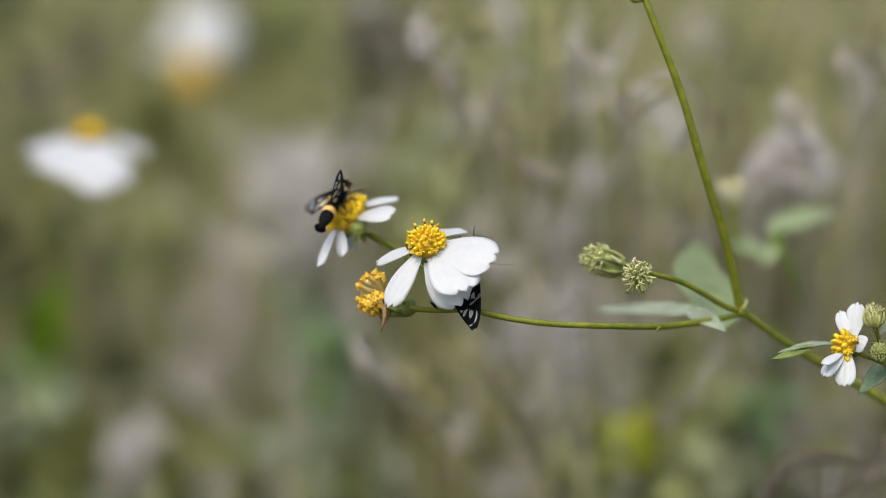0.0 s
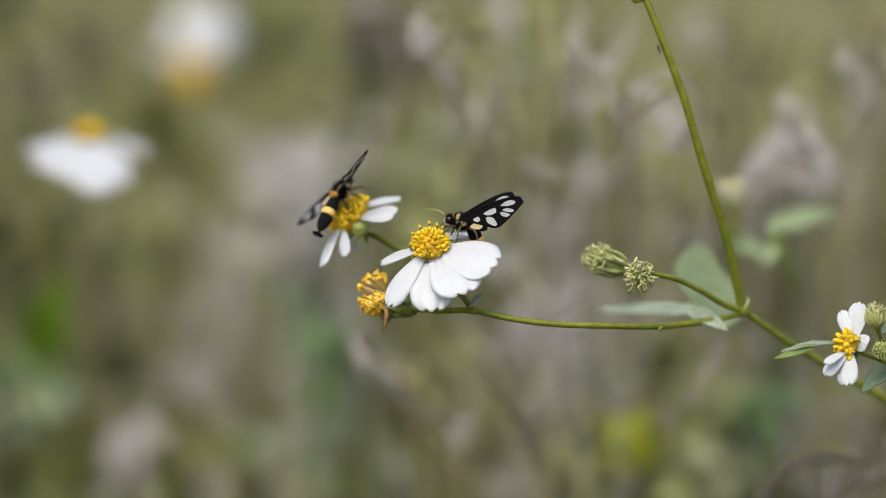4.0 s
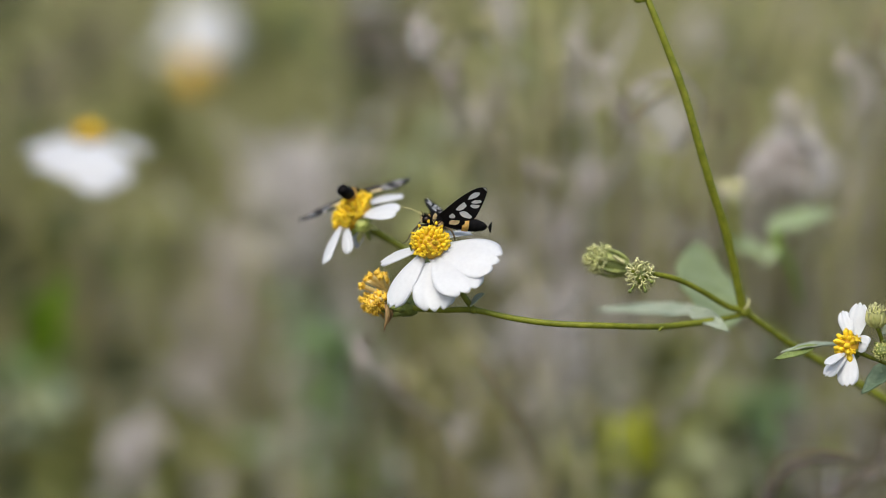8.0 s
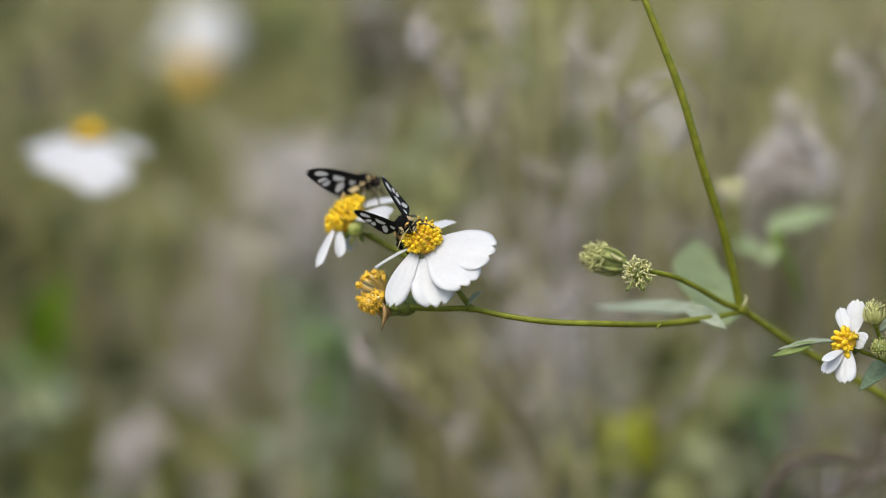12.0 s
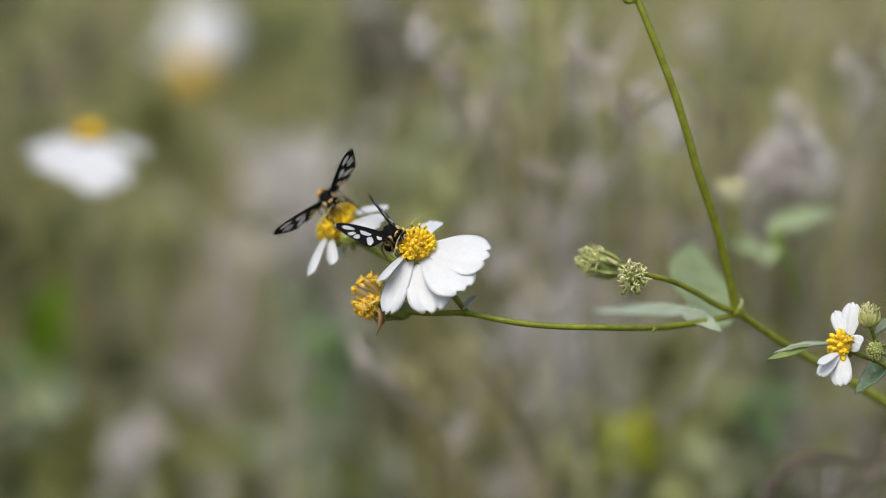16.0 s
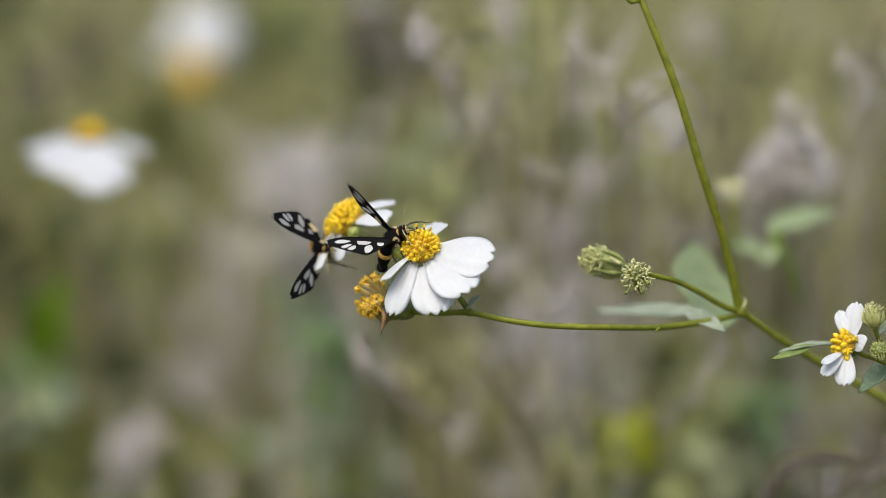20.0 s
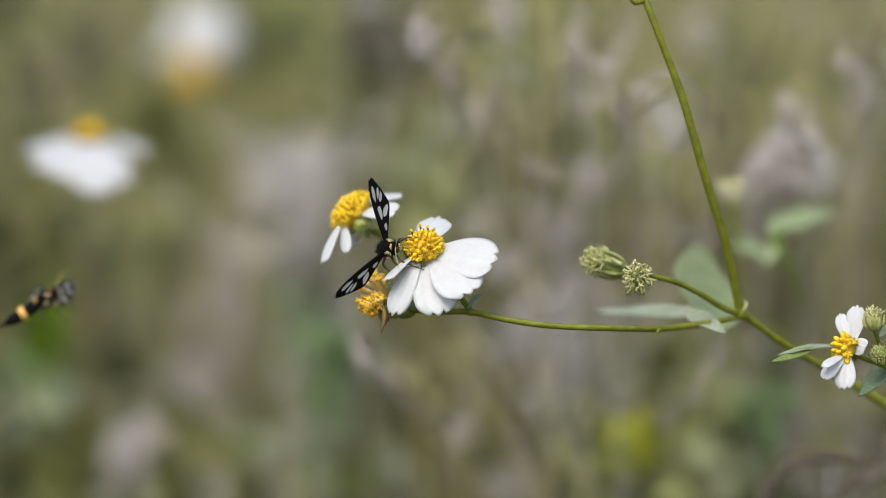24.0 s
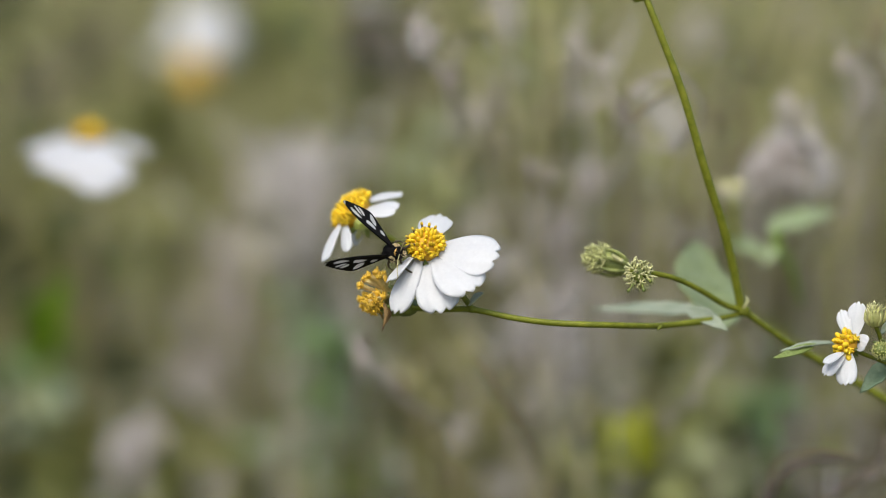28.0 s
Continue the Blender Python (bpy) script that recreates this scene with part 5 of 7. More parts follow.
        seed_head(u, v, b, s * MM, 60 + k, DRY if b < 0.2 and v > 120 and u < 1300 else None, squash=q)
    twigs = (
        (((725, 30, 0.12), (755, 90, 0.12), (800, 165, 0.125), (850, 230, 0.14)), 0.7, 10, None),
        (((880, -30, 0.16), (905, 60, 0.16), (900, 200, 0.18)), 0.7, 8, None),
        (((820, 60, 0.16), (790, 160, 0.16), (830, 260, 0.18)), 0.6, 6, None),
        (((1010, 60, 0.13), (1060, 130, 0.13), (1105, 235, 0.13)), 0.6, 8, None),
        (((1000, 130, 0.2), (960, 60, 0.2), (940, -40, 0.2)), 0.7, 6, KHAKI),
        (((1118, 170, 0.075), (1148, 142, 0.075), (1200, 132, 0.075), (1240, 180, 0.08), (1236, 225, 0.085), (1180, 268, 0.09), (1110, 240, 0.09)), 0.45, 2, None),
        (((1120, 215, 0.075), (1150, 185, 0.075), (1195, 160, 0.075)), 0.6, 0, BROWNSTALK),
        (((1070, 290, 0.20), (1030, 350, 0.20), (950, 440, 0.21)), 1.1, 8, None),
        (((965, 300, 0.13), (975, 340, 0.14), (950, 400, 0.15)), 0.6, 6, None),
        (((850, 20, 0.14), (905, 90, 0.14), (985, 130, 0.15)), 0.4, 3, PALESTRAW),
        (((930, 240, 0.14), (890, 120, 0.14), (870, -20, 0.15)), 0.4, 2, PALESTRAW),
        (((1040, 20, 0.13), (1010, 110, 0.13), (1030, 220, 0.14)), 0.45, 4, None),
        (((1260, 240, 0.13), (1310, 180, 0.13), (1350, 90, 0.14)), 0.4, 3, BROWNSTALK),
        (((1480, 60, 0.14), (1520, 150, 0.14), (1510, 260, 0.15)), 0.5, 5, None),
        (((1555, 20, 0.13), (1540, 90, 0.13), (1560, 170, 0.14)), 0.7, 5, BROWNSTALK),
        (((800, 330, 0.16), (835, 250, 0.16), (850, 130, 0.17)), 0.45, 3, PALESTRAW),
        (((1180, 330, 0.13), (1215, 400, 0.13), (1190, 480, 0.14)), 0.45, 3, BROWNSTALK),
        (((1388, 160, 0.12), (1400, 215, 0.12), (1425, 262, 0.13)), 0.8, 3, None),
        (((1330, 200, 0.16), (1320, 290, 0.16), (1350, 360, 0.17)), 0.5, 5, BROWNSTALK),
        (((1290, 300, 0.14), (1270, 400, 0.14), (1300, 470, 0.15)), 0.7, 3, BROWNSTALK),
        (((620, 600, 0.12), (660, 655, 0.12), (720, 710, 0.13), (830, 770, 0.15)), 0.7, 4, None),
        (((690, 640, 0.16), (760, 700, 0.16), (840, 800, 0.17)), 0.8, 3, PALESTRAW),
        (((760, 620, 0.2), (720, 700, 0.2), (780, 800, 0.2), (850, 900, 0.2)), 1.2, 6, BROWNSTALK),
        (((840, 620, 0.13), (880, 690, 0.13), (940, 790, 0.14), (980, 900, 0.15)), 1.0, 4, BROWNSTALK),
        (((1040, 890, 0.15), (1010, 820, 0.15), (985, 740, 0.16), (960, 640, 0.18)), 0.5, 4, PALESTRAW),
        (((920, 440, 0.14), (950, 560, 0.14), (930, 660, 0.15)), 0.6, 10, None),
        (((1010, 480, 0.16), (985, 590, 0.16), (1005, 700, 0.17)), 0.7, 10, None),
        (((1290, 600, 0.12), (1230, 690, 0.12), (1180, 760, 0.14)), 0.5, 2, None),
        (((1360, 870, 0.06), (1372, 820, 0.06), (1420, 800, 0.06), (1490, 806, 0.06), (1545, 830, 0.062), (1600, 870, 0.065)), 0.45, 0, BROWNSTALK),
        (((1350, 900, 0.075), (1390, 835, 0.075), (1450, 812, 0.075), (1530, 815, 0.08)), 1.0, 0, DARKTWIG),
        (((1568, 770, 0.07), (1555, 820, 0.07), (1500, 860, 0.07), (1450, 900, 0.07)), 0.8, 0, DARKTWIG),
        (((1470, 880, 0.075), (1520, 850, 0.075), (1600, 825, 0.075)), 0.5, 0, None),
        (((460, 400, 0.5), (400, 540, 0.5), (330, 720, 0.5)), 1.8, 16, None),
        (((430, 420, 0.45), (420, 560, 0.45), (390, 700, 0.45)), 2.0, 16, None),
        (((400, 400, 0.5), (360, 560, 0.5), (300, 700, 0.5)), 2.0, 14, None),
        (((150, 430, 0.4), (160, 560, 0.4), (140, 720, 0.4)), 2.6, 0, BROWNSTALK),
        (((650, 40, 0.5), (670, 130, 0.5), (640, 240, 0.5)), 1.6, 0, BROWNSTALK))
    for k, (pts, r, buds, mat) in enumerate(twigs):
        twig(pts, r, 200 + k, mat, (buds + 1) // 2, 1.0 if pts[0][2] < 0.3 else 2.0)
    leaf_shoot((70, 650, 0.30), ((55, 650, 0.30, 118, 485, 0.28, 92, (-0.2, 0.5, 0.85)), (75, 625, 0.30, 45, 520, 0.28, 56, (0.2, 0.5, 0.85)), (85, 640, 0.30, 140, 590, 0.28, 50, (0.0, 0.6, 0.8))), BRIGHT, "bright green leafy shoot among dry grass")
    leaf_shoot((1120, 860, 0.235), ((1050, 812, 0.235, 1178, 772, 0.230, 96, (0.0, 0.9, 0.45)), (1085, 845, 0.235, 1145, 715, 0.240, 92, (0.1, 0.75, 0.65)), (1065, 740, 0.240, 1165, 822, 0.230, 88, (-0.1, 0.9, 0.4)), (1045, 770, 0.235, 1150, 750, 0.230, 66, (0.0, 0.95, 0.3)), (1075, 835, 0.226, 1165, 795, 0.222, 76, (0.1, 0.9, 0.5)), (1078, 792, 0.222, 1146, 740, 0.226, 76, (0.0, 0.9, 0.5))), LIME, "yellowing leafy shoot among dry grass")
    for u, v, b, sp, mat in ((1235, 800, 0.25, 60, PALESAGE), (1185, 872, 0.22, 60, MOSSPALE), (1310, 850, 0.26, 55, PALESAGE), (1005, 800, 0.25, 55, MOSSPALE), (1045, 872, 0.24, 55, MOSSPALE), (1300, 700, 0.25, 55, MOSSPALE), (940, 868, 0.26, 55, PALELEAF), (735, 285, 0.31, 40, PALESAGE), (790, 330, 0.29, 45, MOSSPALE), (770, 225, 0.33, 40, PALESAGE), (470, 350, 0.38, 42, PALELEAF), (448, 440, 0.38, 42, PALELEAF), (512, 430, 0.40, 42, PALELEAF), (740, 400, 0.28, 45, MOSSPALE), (845, 400, 0.29, 42, PALELEAF), (558, 600, 0.31, 40, SAGE), (590, 735, 0.33, 50, SAGE), (60, 718, 0.32, 42, PALESAGE), (640, 850, 0.34, 45, MOSS)):
        leaf_shoot((u, v + sp * 0.5, b), (
            (u + sp * 0.9, v + sp * 0.4, b, u - sp * 0.5, v - sp * 0.1, b - 0.004, sp * 1.2, (-0.1, 0.8, 0.6)),
            (u - sp * 0.8, v + sp * 0.7, b + 0.01, u + sp * 0.5, v + sp * 0.2, b + 0.004, sp, (0.1, 0.85, 0.5)),
            (u - sp * 0.9, v - sp * 0.1, b + 0.02, u + sp * 0.6, v - sp * 0.5, b + 0.012, sp * 1.1, (0.0, 0.8, 0.6)),
            (u + sp * 0.2, v + sp * 0.9, b + 0.012, u - sp * 0.3, v - sp * 0.9, b + 0.03, sp * 0.9, (-0.2, 0.7, 0.7))), mat, pale if mat is PALESAGE else dry if mat is PALELEAF else weed)
    # a curled dry leaf on the dead weed
    leaf_shoot((1215, 262, 0.14), ((1215, 262, 0.14, 1130, 150, 0.13, 95, (0.3, 0.5, 0.8)),), PALELEAF, "curled pale dry leaf on a dead stalk", 0.4)


ground()
meadow()
behind()
flowering_plant()
MOTHS = [wasp_moth("black wasp moth with white windowed wings feeding on the flower", False),
         wasp_moth("black orange-banded wasp moth that feeds and flies off", True)]
BUTTERFLY = white_butterfly()
ANT = small_insect("ant", "small brown ant walking on the stem", "ant", ANTMAT, 0.75 * MM)
FLY = small_insect("fly", "tiny dark fly in flight", "fly", LEGS, 0.7 * MM, True)


# ---- what moves ----


def child(ob, name):
    return next(o for o in ob.children if o.name.split(".")[0] == name)


def insect_rows(ob, long, rows, wings=("left_forewing", "right_forewing"), tail=None):
    """Rows: time, place (u, v, back), forward, back side, left tip and right tip (u, v, sign of its reach to the camera), rear rims of both, tail direction."""
    bodies, lefts, rights, tails = [], [], [], []
    for t, (u, v, b), f, up, lt, rt, lc, rc, tl in rows:
        m = Matrix.Translation(at(u, v, b)) @ frame_of(way(*f), way(*up)).to_4x4()
        bodies.append((t, m))
        inv = m.inverted()
        for keep, tip, rear, s in ((lefts, lt, lc, 1), (rights, rt, rc, -1)):
            root = m @ Vector((0.3 * MM, s * 0.9 * MM, 0.7 * MM))
            gap = at(tip[0], tip[1], b) - root
            dx, dy = gap.dot(RIGHT), gap.dot(UP)
            flat = math.hypot(dx, dy)
            if flat > long * 0.99:
                dx, dy = dx * long * 0.99 / flat, dy * long * 0.99 / flat
                flat = long * 0.99
            d = way(dx, dy, tip[2] * math.sqrt(long * long - flat * flat)).normalized()
            y = -way(*rear)
            y = (y - d * y.dot(d)).normalized()
            turn = Matrix((d, y, d.cross(y))).transposed().to_4x4()
            keep.append((t, inv @ Matrix.Translation(root) @ turn))
        if tail:
            td = (inv.to_3x3() @ way(*tl)).normalized() if tl else Vector((-1, 0, 0))
            tails.append((t, Matrix.Translation((-1.5 * MM, 0, -0.1 * MM)) @ frame_of(-td, (0, 0, 1)).to_4x4()))
    walk(ob, bodies)
    walk(child(ob, wings[0]), lefts)
    walk(child(ob, wings[1]), rights)
    if tail:
        walk(child(ob, tail), tails)


def motions():
    plant = HEADS["plant"]
    # sway of the whole plant: time, drift across and down, turn; then drift and turn of the visited flower
    sway = [(0.0, -4.7, 0.1, -0.05, -2.1, -2.6, -1.5), (0.5, -9.2, 6.7, -0.25, -2.3, -3.1, -1.4), (1.0, -3.2, 1.7, -0.35, -2.1, -2.1, -1.0), (1.5, -1.8, 0.2, 0.09, -2.4, -2.3, -1.1), (2.0, -1.0, -1.5, -0.11, 1.2, -3.6, 1.0), (2.5, -2.0, 0.9, -0.15, 1.3, -0.4, 2.7), (3.0, -2.5, 3.1, 0.04, 1.4, 1.3, 3.2), (3.5, -1.7, -0.6, -0.24, 2.2, 0.3, 3.1), (5.5, 0.0, -1.0, -0.11, 0.2, -0.1, 1.4), (6.0, 0.0, 1.3, -0.1, 0.2, 0.8, 1.4), (6.5, -1.7, 3.1, -0.15, 0.1, -0.6, 0.5), (7.0, -1.7, 3.1, -0.15, 0.1, -0.6, 1.3), (7.5, -1.7, 3.0, -0.0, -1.2, 1.0, -0.4), (8.0, 0.0, 0.0, 0.0, 0.0, 0.0, 0.0), (8.5, 0.0, -0.8, -0.14, 0.3, -2.5, 0.1), (9.0, 0.0, -0.4, -0.26, 0.5, -1.2, 0.3), (9.5, -1.0, 0.4, -0.13, -0.7, -1.7, -0.9), (10.0, -2.0, 1.6, -0.18, -0.6, -2.4, 0.2), (10.5, -3.0, 0.9, -0.24, -3.5, -2.3, -2.9), (11.0, -7.4, 5.1, -0.39, -4.7, -2.8, -4.9), (11.5, -7.4, 6.7, -0.56, -5.4, -3.1, -7.0), (12.0, -4.5, -4.9, -0.29, -8.9, -5.8, -7.2), (12.5, -5.9, -5.3, -0.33, -7.3, -3.9, -7.6), (14.5, -10.4, -0.1, -0.35, -11.8, -2.3, -9.8), (15.0, -11.7, 4.1, -0.06, -10.1, -1.7, -9.1), (15.5, -12.7, 4.6, -0.39, -9.5, -1.3, -8.1), (16.0, -12.7, 0.8, -0.51, -11.2, -2.8, -9.0), (16.5, -7.9, 1.1, -0.47, -8.1, -2.7, -8.7), (17.0, -9.7, 5.8, -0.18, -9.9, -1.6, -9.1), (17.5, -9.5, 1.3, -0.19, -10.1, -2.2, -8.9), (18.0, -8.9, 1.2, -0.55, -8.9, -3.5, -8.8), (18.5, -11.2, 2.4, -0.44, -10.9, -3.8, -8.5), (19.0, -8.7, 1.0, -0.2, -10.9, -2.0, -8.1), (19.5, -7.5, 1.0, -0.11, -11.3, -1.0, -8.6), (20.0, -6.2, 0.3, -0.51, -9.8, 0.8, -8.6), (20.5, -4.2, -3.2, -0.19, -8.4, 1.4, -7.7), (21.0, -2.2, -3.9, -0.18, -9.4, 0.2, -7.5), (21.5, -2.5, -0.7, -0.27, -9.0, 2.0, -7.9), (23.5, -1.0, -2.7, 0.02, -7.0, 1.9, -7.8), (24.0, -4.8, 4.5, 0.1, -6.4, 3.4, -8.2), (24.5, -6.2, 3.2, -0.12, -7.5, 3.6, -8.0), (25.0, -4.8, 0.5, 0.11, -6.5, 3.5, -8.0), (25.5, -4.1, -2.6, 0.28, -7.6, 4.3, -8.0), (26.0, -5.3, -2.2, 0.14, -6.0, 2.5, -8.3), (26.5, -5.0, -2.2, 0.12, -6.2, 2.4, -7.4), (27.0, -2.5, 0.5, 0.19, -4.9, 5.4, -8.7), (27.5, -2.8, 2.1, 0.04, -7.3, 5.3, -11.0), (28.0, -2.5, -1.6, -0.06, -5.4, 4.1, -8.7)]
    node = at(1320, 550, 0.02)
    rows, heads = [], []
    h0 = HEADS["main"].matrix_basis.copy()
    axis = h0.to_3x3() @ Vector((0, 0, 1))
    for t, x, y, a, hx, hy, ha in sway:
        turn = Matrix.Translation(node) @ Matrix.Rotation(radians(a), 4, AHEAD) @ Matrix.Translation(-node)
        rows.append((t, Matrix.Translation(way(x * STEP, -y * STEP, 0)) @ turn @ Matrix.Translation(FOOT)))
        c = h0.translation
        r = Matrix.Rotation(radians(-ha), 4, axis) @ Matrix.Rotation(radians(-0.3 * ha), 4, RIGHT)
        heads.append((t, Matrix.Translation(c + way(hx * STEP, -hy * STEP, 0)) @ (r @ h0).to_3x3().to_4x4()))
    walk(plant, rows)
    walk(HEADS["main"], heads)
    # the front petal, drawn aside while the moth hangs beneath it, and the rear petal, lifted later on
    seat = (Matrix.Translation(FOOT) @ h0).inverted()

    def petal_at(foot, tip, reach, sign, face):
        dx, dy = (tip[0] - foot[0]) * STEP, (foot[1] - tip[1]) * STEP
        dz = sign * math.sqrt(max(0.0, (reach * STEP) ** 2 - dx * dx - dy * dy))
        return seat @ Matrix.Translation(at(*foot)) @ frame_of(way(dx, dy, dz), way(*face)).to_4x4()
    pet = HEADS["main_petals"][2]
    p0 = pet.matrix_basis.copy()
    f3 = (766, 456, -0.001)
    side = (-0.35, 0.45, 0.8)
    walk(pet, [(0.0, petal_at(f3, (815, 534), 100, 1, side)), (0.5, petal_at(f3, (815, 534), 100, 1, side)), (1.0, petal_at(f3, (820, 534), 100, 1, side)), (1.5, petal_at(f3, (826, 529), 100, 1, (-0.5, 0.4, 0.7))), (2.0, petal_at(f3, (836, 524), 100, 1, (-0.6, 0.4, 0.55))),
               (2.3, petal_at(f3, (800, 545), 108, 1, (-0.3, 0.5, 0.75))), (2.5, p0), (2.8, p0), (28.0, p0)])
    pet = HEADS["main_petals"][0]
    p0 = pet.matrix_basis.copy()
    f1 = (741, 443, 0.0)
    low = (-0.35, 0.95, 0.0)
    walk(pet, [(0.0, p0), (10.5, p0), (11.0, p0), (12.0, petal_at(f1, (675, 476), 82, -1, low)), (14.5, petal_at(f1, (684, 492), 82, 1, low)), (21.5, petal_at(f1, (682, 482), 82, 1, low)), (28.0, petal_at(f1, (684, 488), 82, 1, low))])
    pet = HEADS["main_petals"][5]
    p0 = pet.matrix_basis.copy()
    f6 = (766, 420, 0.002)
    walk(pet, [(0.0, p0), (11.0, p0), (12.0, petal_at(f6, (818, 403), 105, -1, (0.0, 0.95, 0.0))), (14.5, petal_at(f6, (806, 395), 105, -1, (-0.1, 0.95, 0.1))), (21.5, petal_at(f6, (806, 392), 105, -1, (-0.1, 0.95, 0.15))),
               (23.5, petal_at(f6, (806, 382), 105, -1, (0.05, 0.85, 0.5))), (28.0, petal_at(f6, (806, 382), 105, -1, (0.05, 0.85, 0.5)))])
    # the flower behind bobs under its moth
    b0 = HEADS["behind"].matrix_basis.copy()
    walk(HEADS["behind"], [(t, Matrix.Translation(way(x * STEP, -y * STEP, 0)) @ b0) for t, x, y in (
        (0.0, -5, 4), (1.0, -4, 2), (2.0, -2, 1), (3.0, -4, 3), (6.0, 0, 1), (8.0, 0, 0), (9.0, 0, 0), (10.0, -1, 1), (11.0, -6, 7), (12.0, -8, 7), (12.5, -8, 8),
        (14.5, -12, 11), (15.0, -11, 9), (16.0, -14, 13), (17.0, -9, 7), (18.0, -9, 7), (19.0, -7, 2), (20.0, -7, 5), (21.0, -7, 2), (21.5, -6, 3), (23.5, 2, -4), (24.0, 2, -5),
        (25.0, 1, -4), (26.0, 0, -3), (27.0, 1, -5), (28.0, 1, -3))])

    n = None
    back = (0.3, -0.9, 0.0)
    # the moth on the near flower
    d1 = (0.75, 0.3, -0.7)
    e1 = (0.08, 0.05, -1.0)
    insect_rows(MOTHS[0], WING_LONG, [
        (0.0, (836, 476, 0.0038), (0.72, 0.55, -0.3), (0.5, -0.6, -0.6), (842, 583, 1), (836, 575, 1), (-1, 0, -0.7), (-1, 0, -0.7), (-0.7, -0.7, 0.1)),
        (0.5, (832, 482, 0.0038), (0.70, 0.6, -0.3), (0.5, -0.6, -0.6), (846, 590, 1), (842, 582, 1), (-1, 0, -0.7), (-1, 0, -0.7), (-0.7, -0.7, 0.1)),
        (1.0, (836, 472, 0.0038), (0.55, 0.75, -0.3), (0.6, -0.5, -0.6), (886, 577, 1), (880, 575, 1), (-1, -0.3, -0.5), (-1, -0.3, -0.5), (-0.7, -0.7, 0.1)),
        (1.5, (845, 465, 0.0038), (0.45, 0.8, -0.3), (0.6, -0.4, -0.6), (891, 560, 1), (885, 558, 1), (-1, -0.3, -0.5), (-1, -0.3, -0.5), (-0.6, -0.75, -0.3)),
        (2.0, (864, 448, 0.0038), (-0.1, 0.95, 0.2), (0.8, 0.1, -0.5), (924, 556, 1), (916, 556, 1), (-1, -0.4, 0), (-1, -0.4, 0), (-0.6, -0.5, -0.6)),
        (2.3, (855, 428, 0.004), (-0.5, 0.8, 0.2), (0.7, 0.5, -0.4), (955, 470, -1), (950, 462, -1), (-0.5, -0.8, 0), (-0.5, -0.8, 0), (0.0, -0.9, -0.3)),
        (2.5, (845, 412, 0.003), (-0.75, 0.6, 0.2), (0.5, 0.8, -0.2), (962, 388, 1), (950, 380, -1), back, back, (0.2, -0.95, -0.2)),
        (3.0, (844, 411, 0.003), (-0.80, 0.5, 0.2), (0.5, 0.8, -0.2), (966, 397, 1), (955, 390, -1), back, back, (0.18, -0.95, -0.2)),
        (3.5, (832, 397, 0.003), (-0.95, 0.1, 0.2), (0.2, 0.95, -0.1), (943, 357, 1), (930, 345, -1), (0.3, -0.9, 0), (0.3, -0.9, 0), (0.3, -0.9, -0.3)),
        (5.5, (798, 386, 0.004), (-0.88, 0.3, 0.3), (0.4, 0.9, 0.0), (877, 329, 1), (868, 336, -1), (0.6, -0.7, 0), (0.6, -0.7, 0), (0.75, -0.55, -0.3)),
        (6.0, (794, 384, 0.004), (-0.88, 0.25, 0.3), (0.4, 0.9, 0.0), (887, 321, 1), (876, 302, -1), (0.6, -0.7, 0), (0.6, -0.7, 0), (0.80, -0.55, -0.1)),
        (6.5, (786, 388, 0.004), (-0.9, 0.15, 0.35), (0.3, 0.95, 0.0), (868, 335, 1), (846, 310, -1), (0.6, -0.7, 0), (0.6, -0.7, 0), (0.85, -0.5, -0.1)),
        (7.0, (786, 388, 0.004), (-0.9, 0.15, 0.35), (0.3, 0.95, 0.0), (884, 311, 1), (862, 300, -1), (0.6, -0.7, 0), (0.6, -0.7, 0), (0.87, -0.45, -0.1)),
        (7.5, (780, 388, 0.004), (-0.9, 0.1, 0.4), (0.2, 0.95, 0.0), (853, 312, 1), (763, 326, -1), (0.7, -0.6, 0), (0.6, 0, -0.7), (0.9, -0.3, -0.1)),
        (8.0, (775, 390, 0.004), (-0.9, 0.1, 0.4), (0.2, 0.95, 0.0), (857, 333, 1), (753, 348, -1), (0.8, -0.6, 0.1), (0.4, 0, -0.9), (0.95, -0.12, -0.1)),
        (9.0, (773, 390, 0.004), (-0.9, 0.05, 0.4), (0.2, 0.95, 0.0), (842, 284, 1), (781, 312, -1), (0.9, -0.4, 0.1), (0.6, 0, -0.8), (0.95, -0.10, -0.1)),
        (10.0, (772, 390, 0.004), (-0.9, 0.05, 0.4), (0.2, 0.95, 0.0), (853, 306, 1), (768, 330, -1), (0.9, -0.5, 0.1), (0.5, 0, -0.9), (0.95, -0.10, -0.1)),
        (10.5, (764, 391, 0.004), (-0.85, 0.05, 0.5), (0.15, 0.98, 0.1), (773, 276, 1), (733, 325, -1), (1.0, 0.0, 0.1), (0.5, 0, -0.9), (0.95, 0.0, -0.4)),
        (11.0, (750, 393, 0.003), (-0.65, -0.05, 0.75), (0.0, 0.98, 0.2), (772, 297, 1), (718, 346, -1), (1.0, -0.1, 0.1), (0.4, 0, -0.9), (0.75, -0.15, -0.6)),
        (11.3, (735, 396, 0.002), (-0.2, -0.2, 0.95), (-0.3, 0.9, 0.3), (720, 300, -1), (665, 365, -1), (0.9, 0.2, -0.2), (0.1, -0.8, -0.5), (0.5, -0.2, -0.85)),
        (11.5, (717, 399, 0.001), (0.25, -0.3, 0.9), (-0.6, 0.7, 0.3), (689, 309, -1), (638, 386, -1), (0.74, -0.37, -0.56), (-0.72, -0.57, 0.39), (0.2, -0.4, -0.9)),
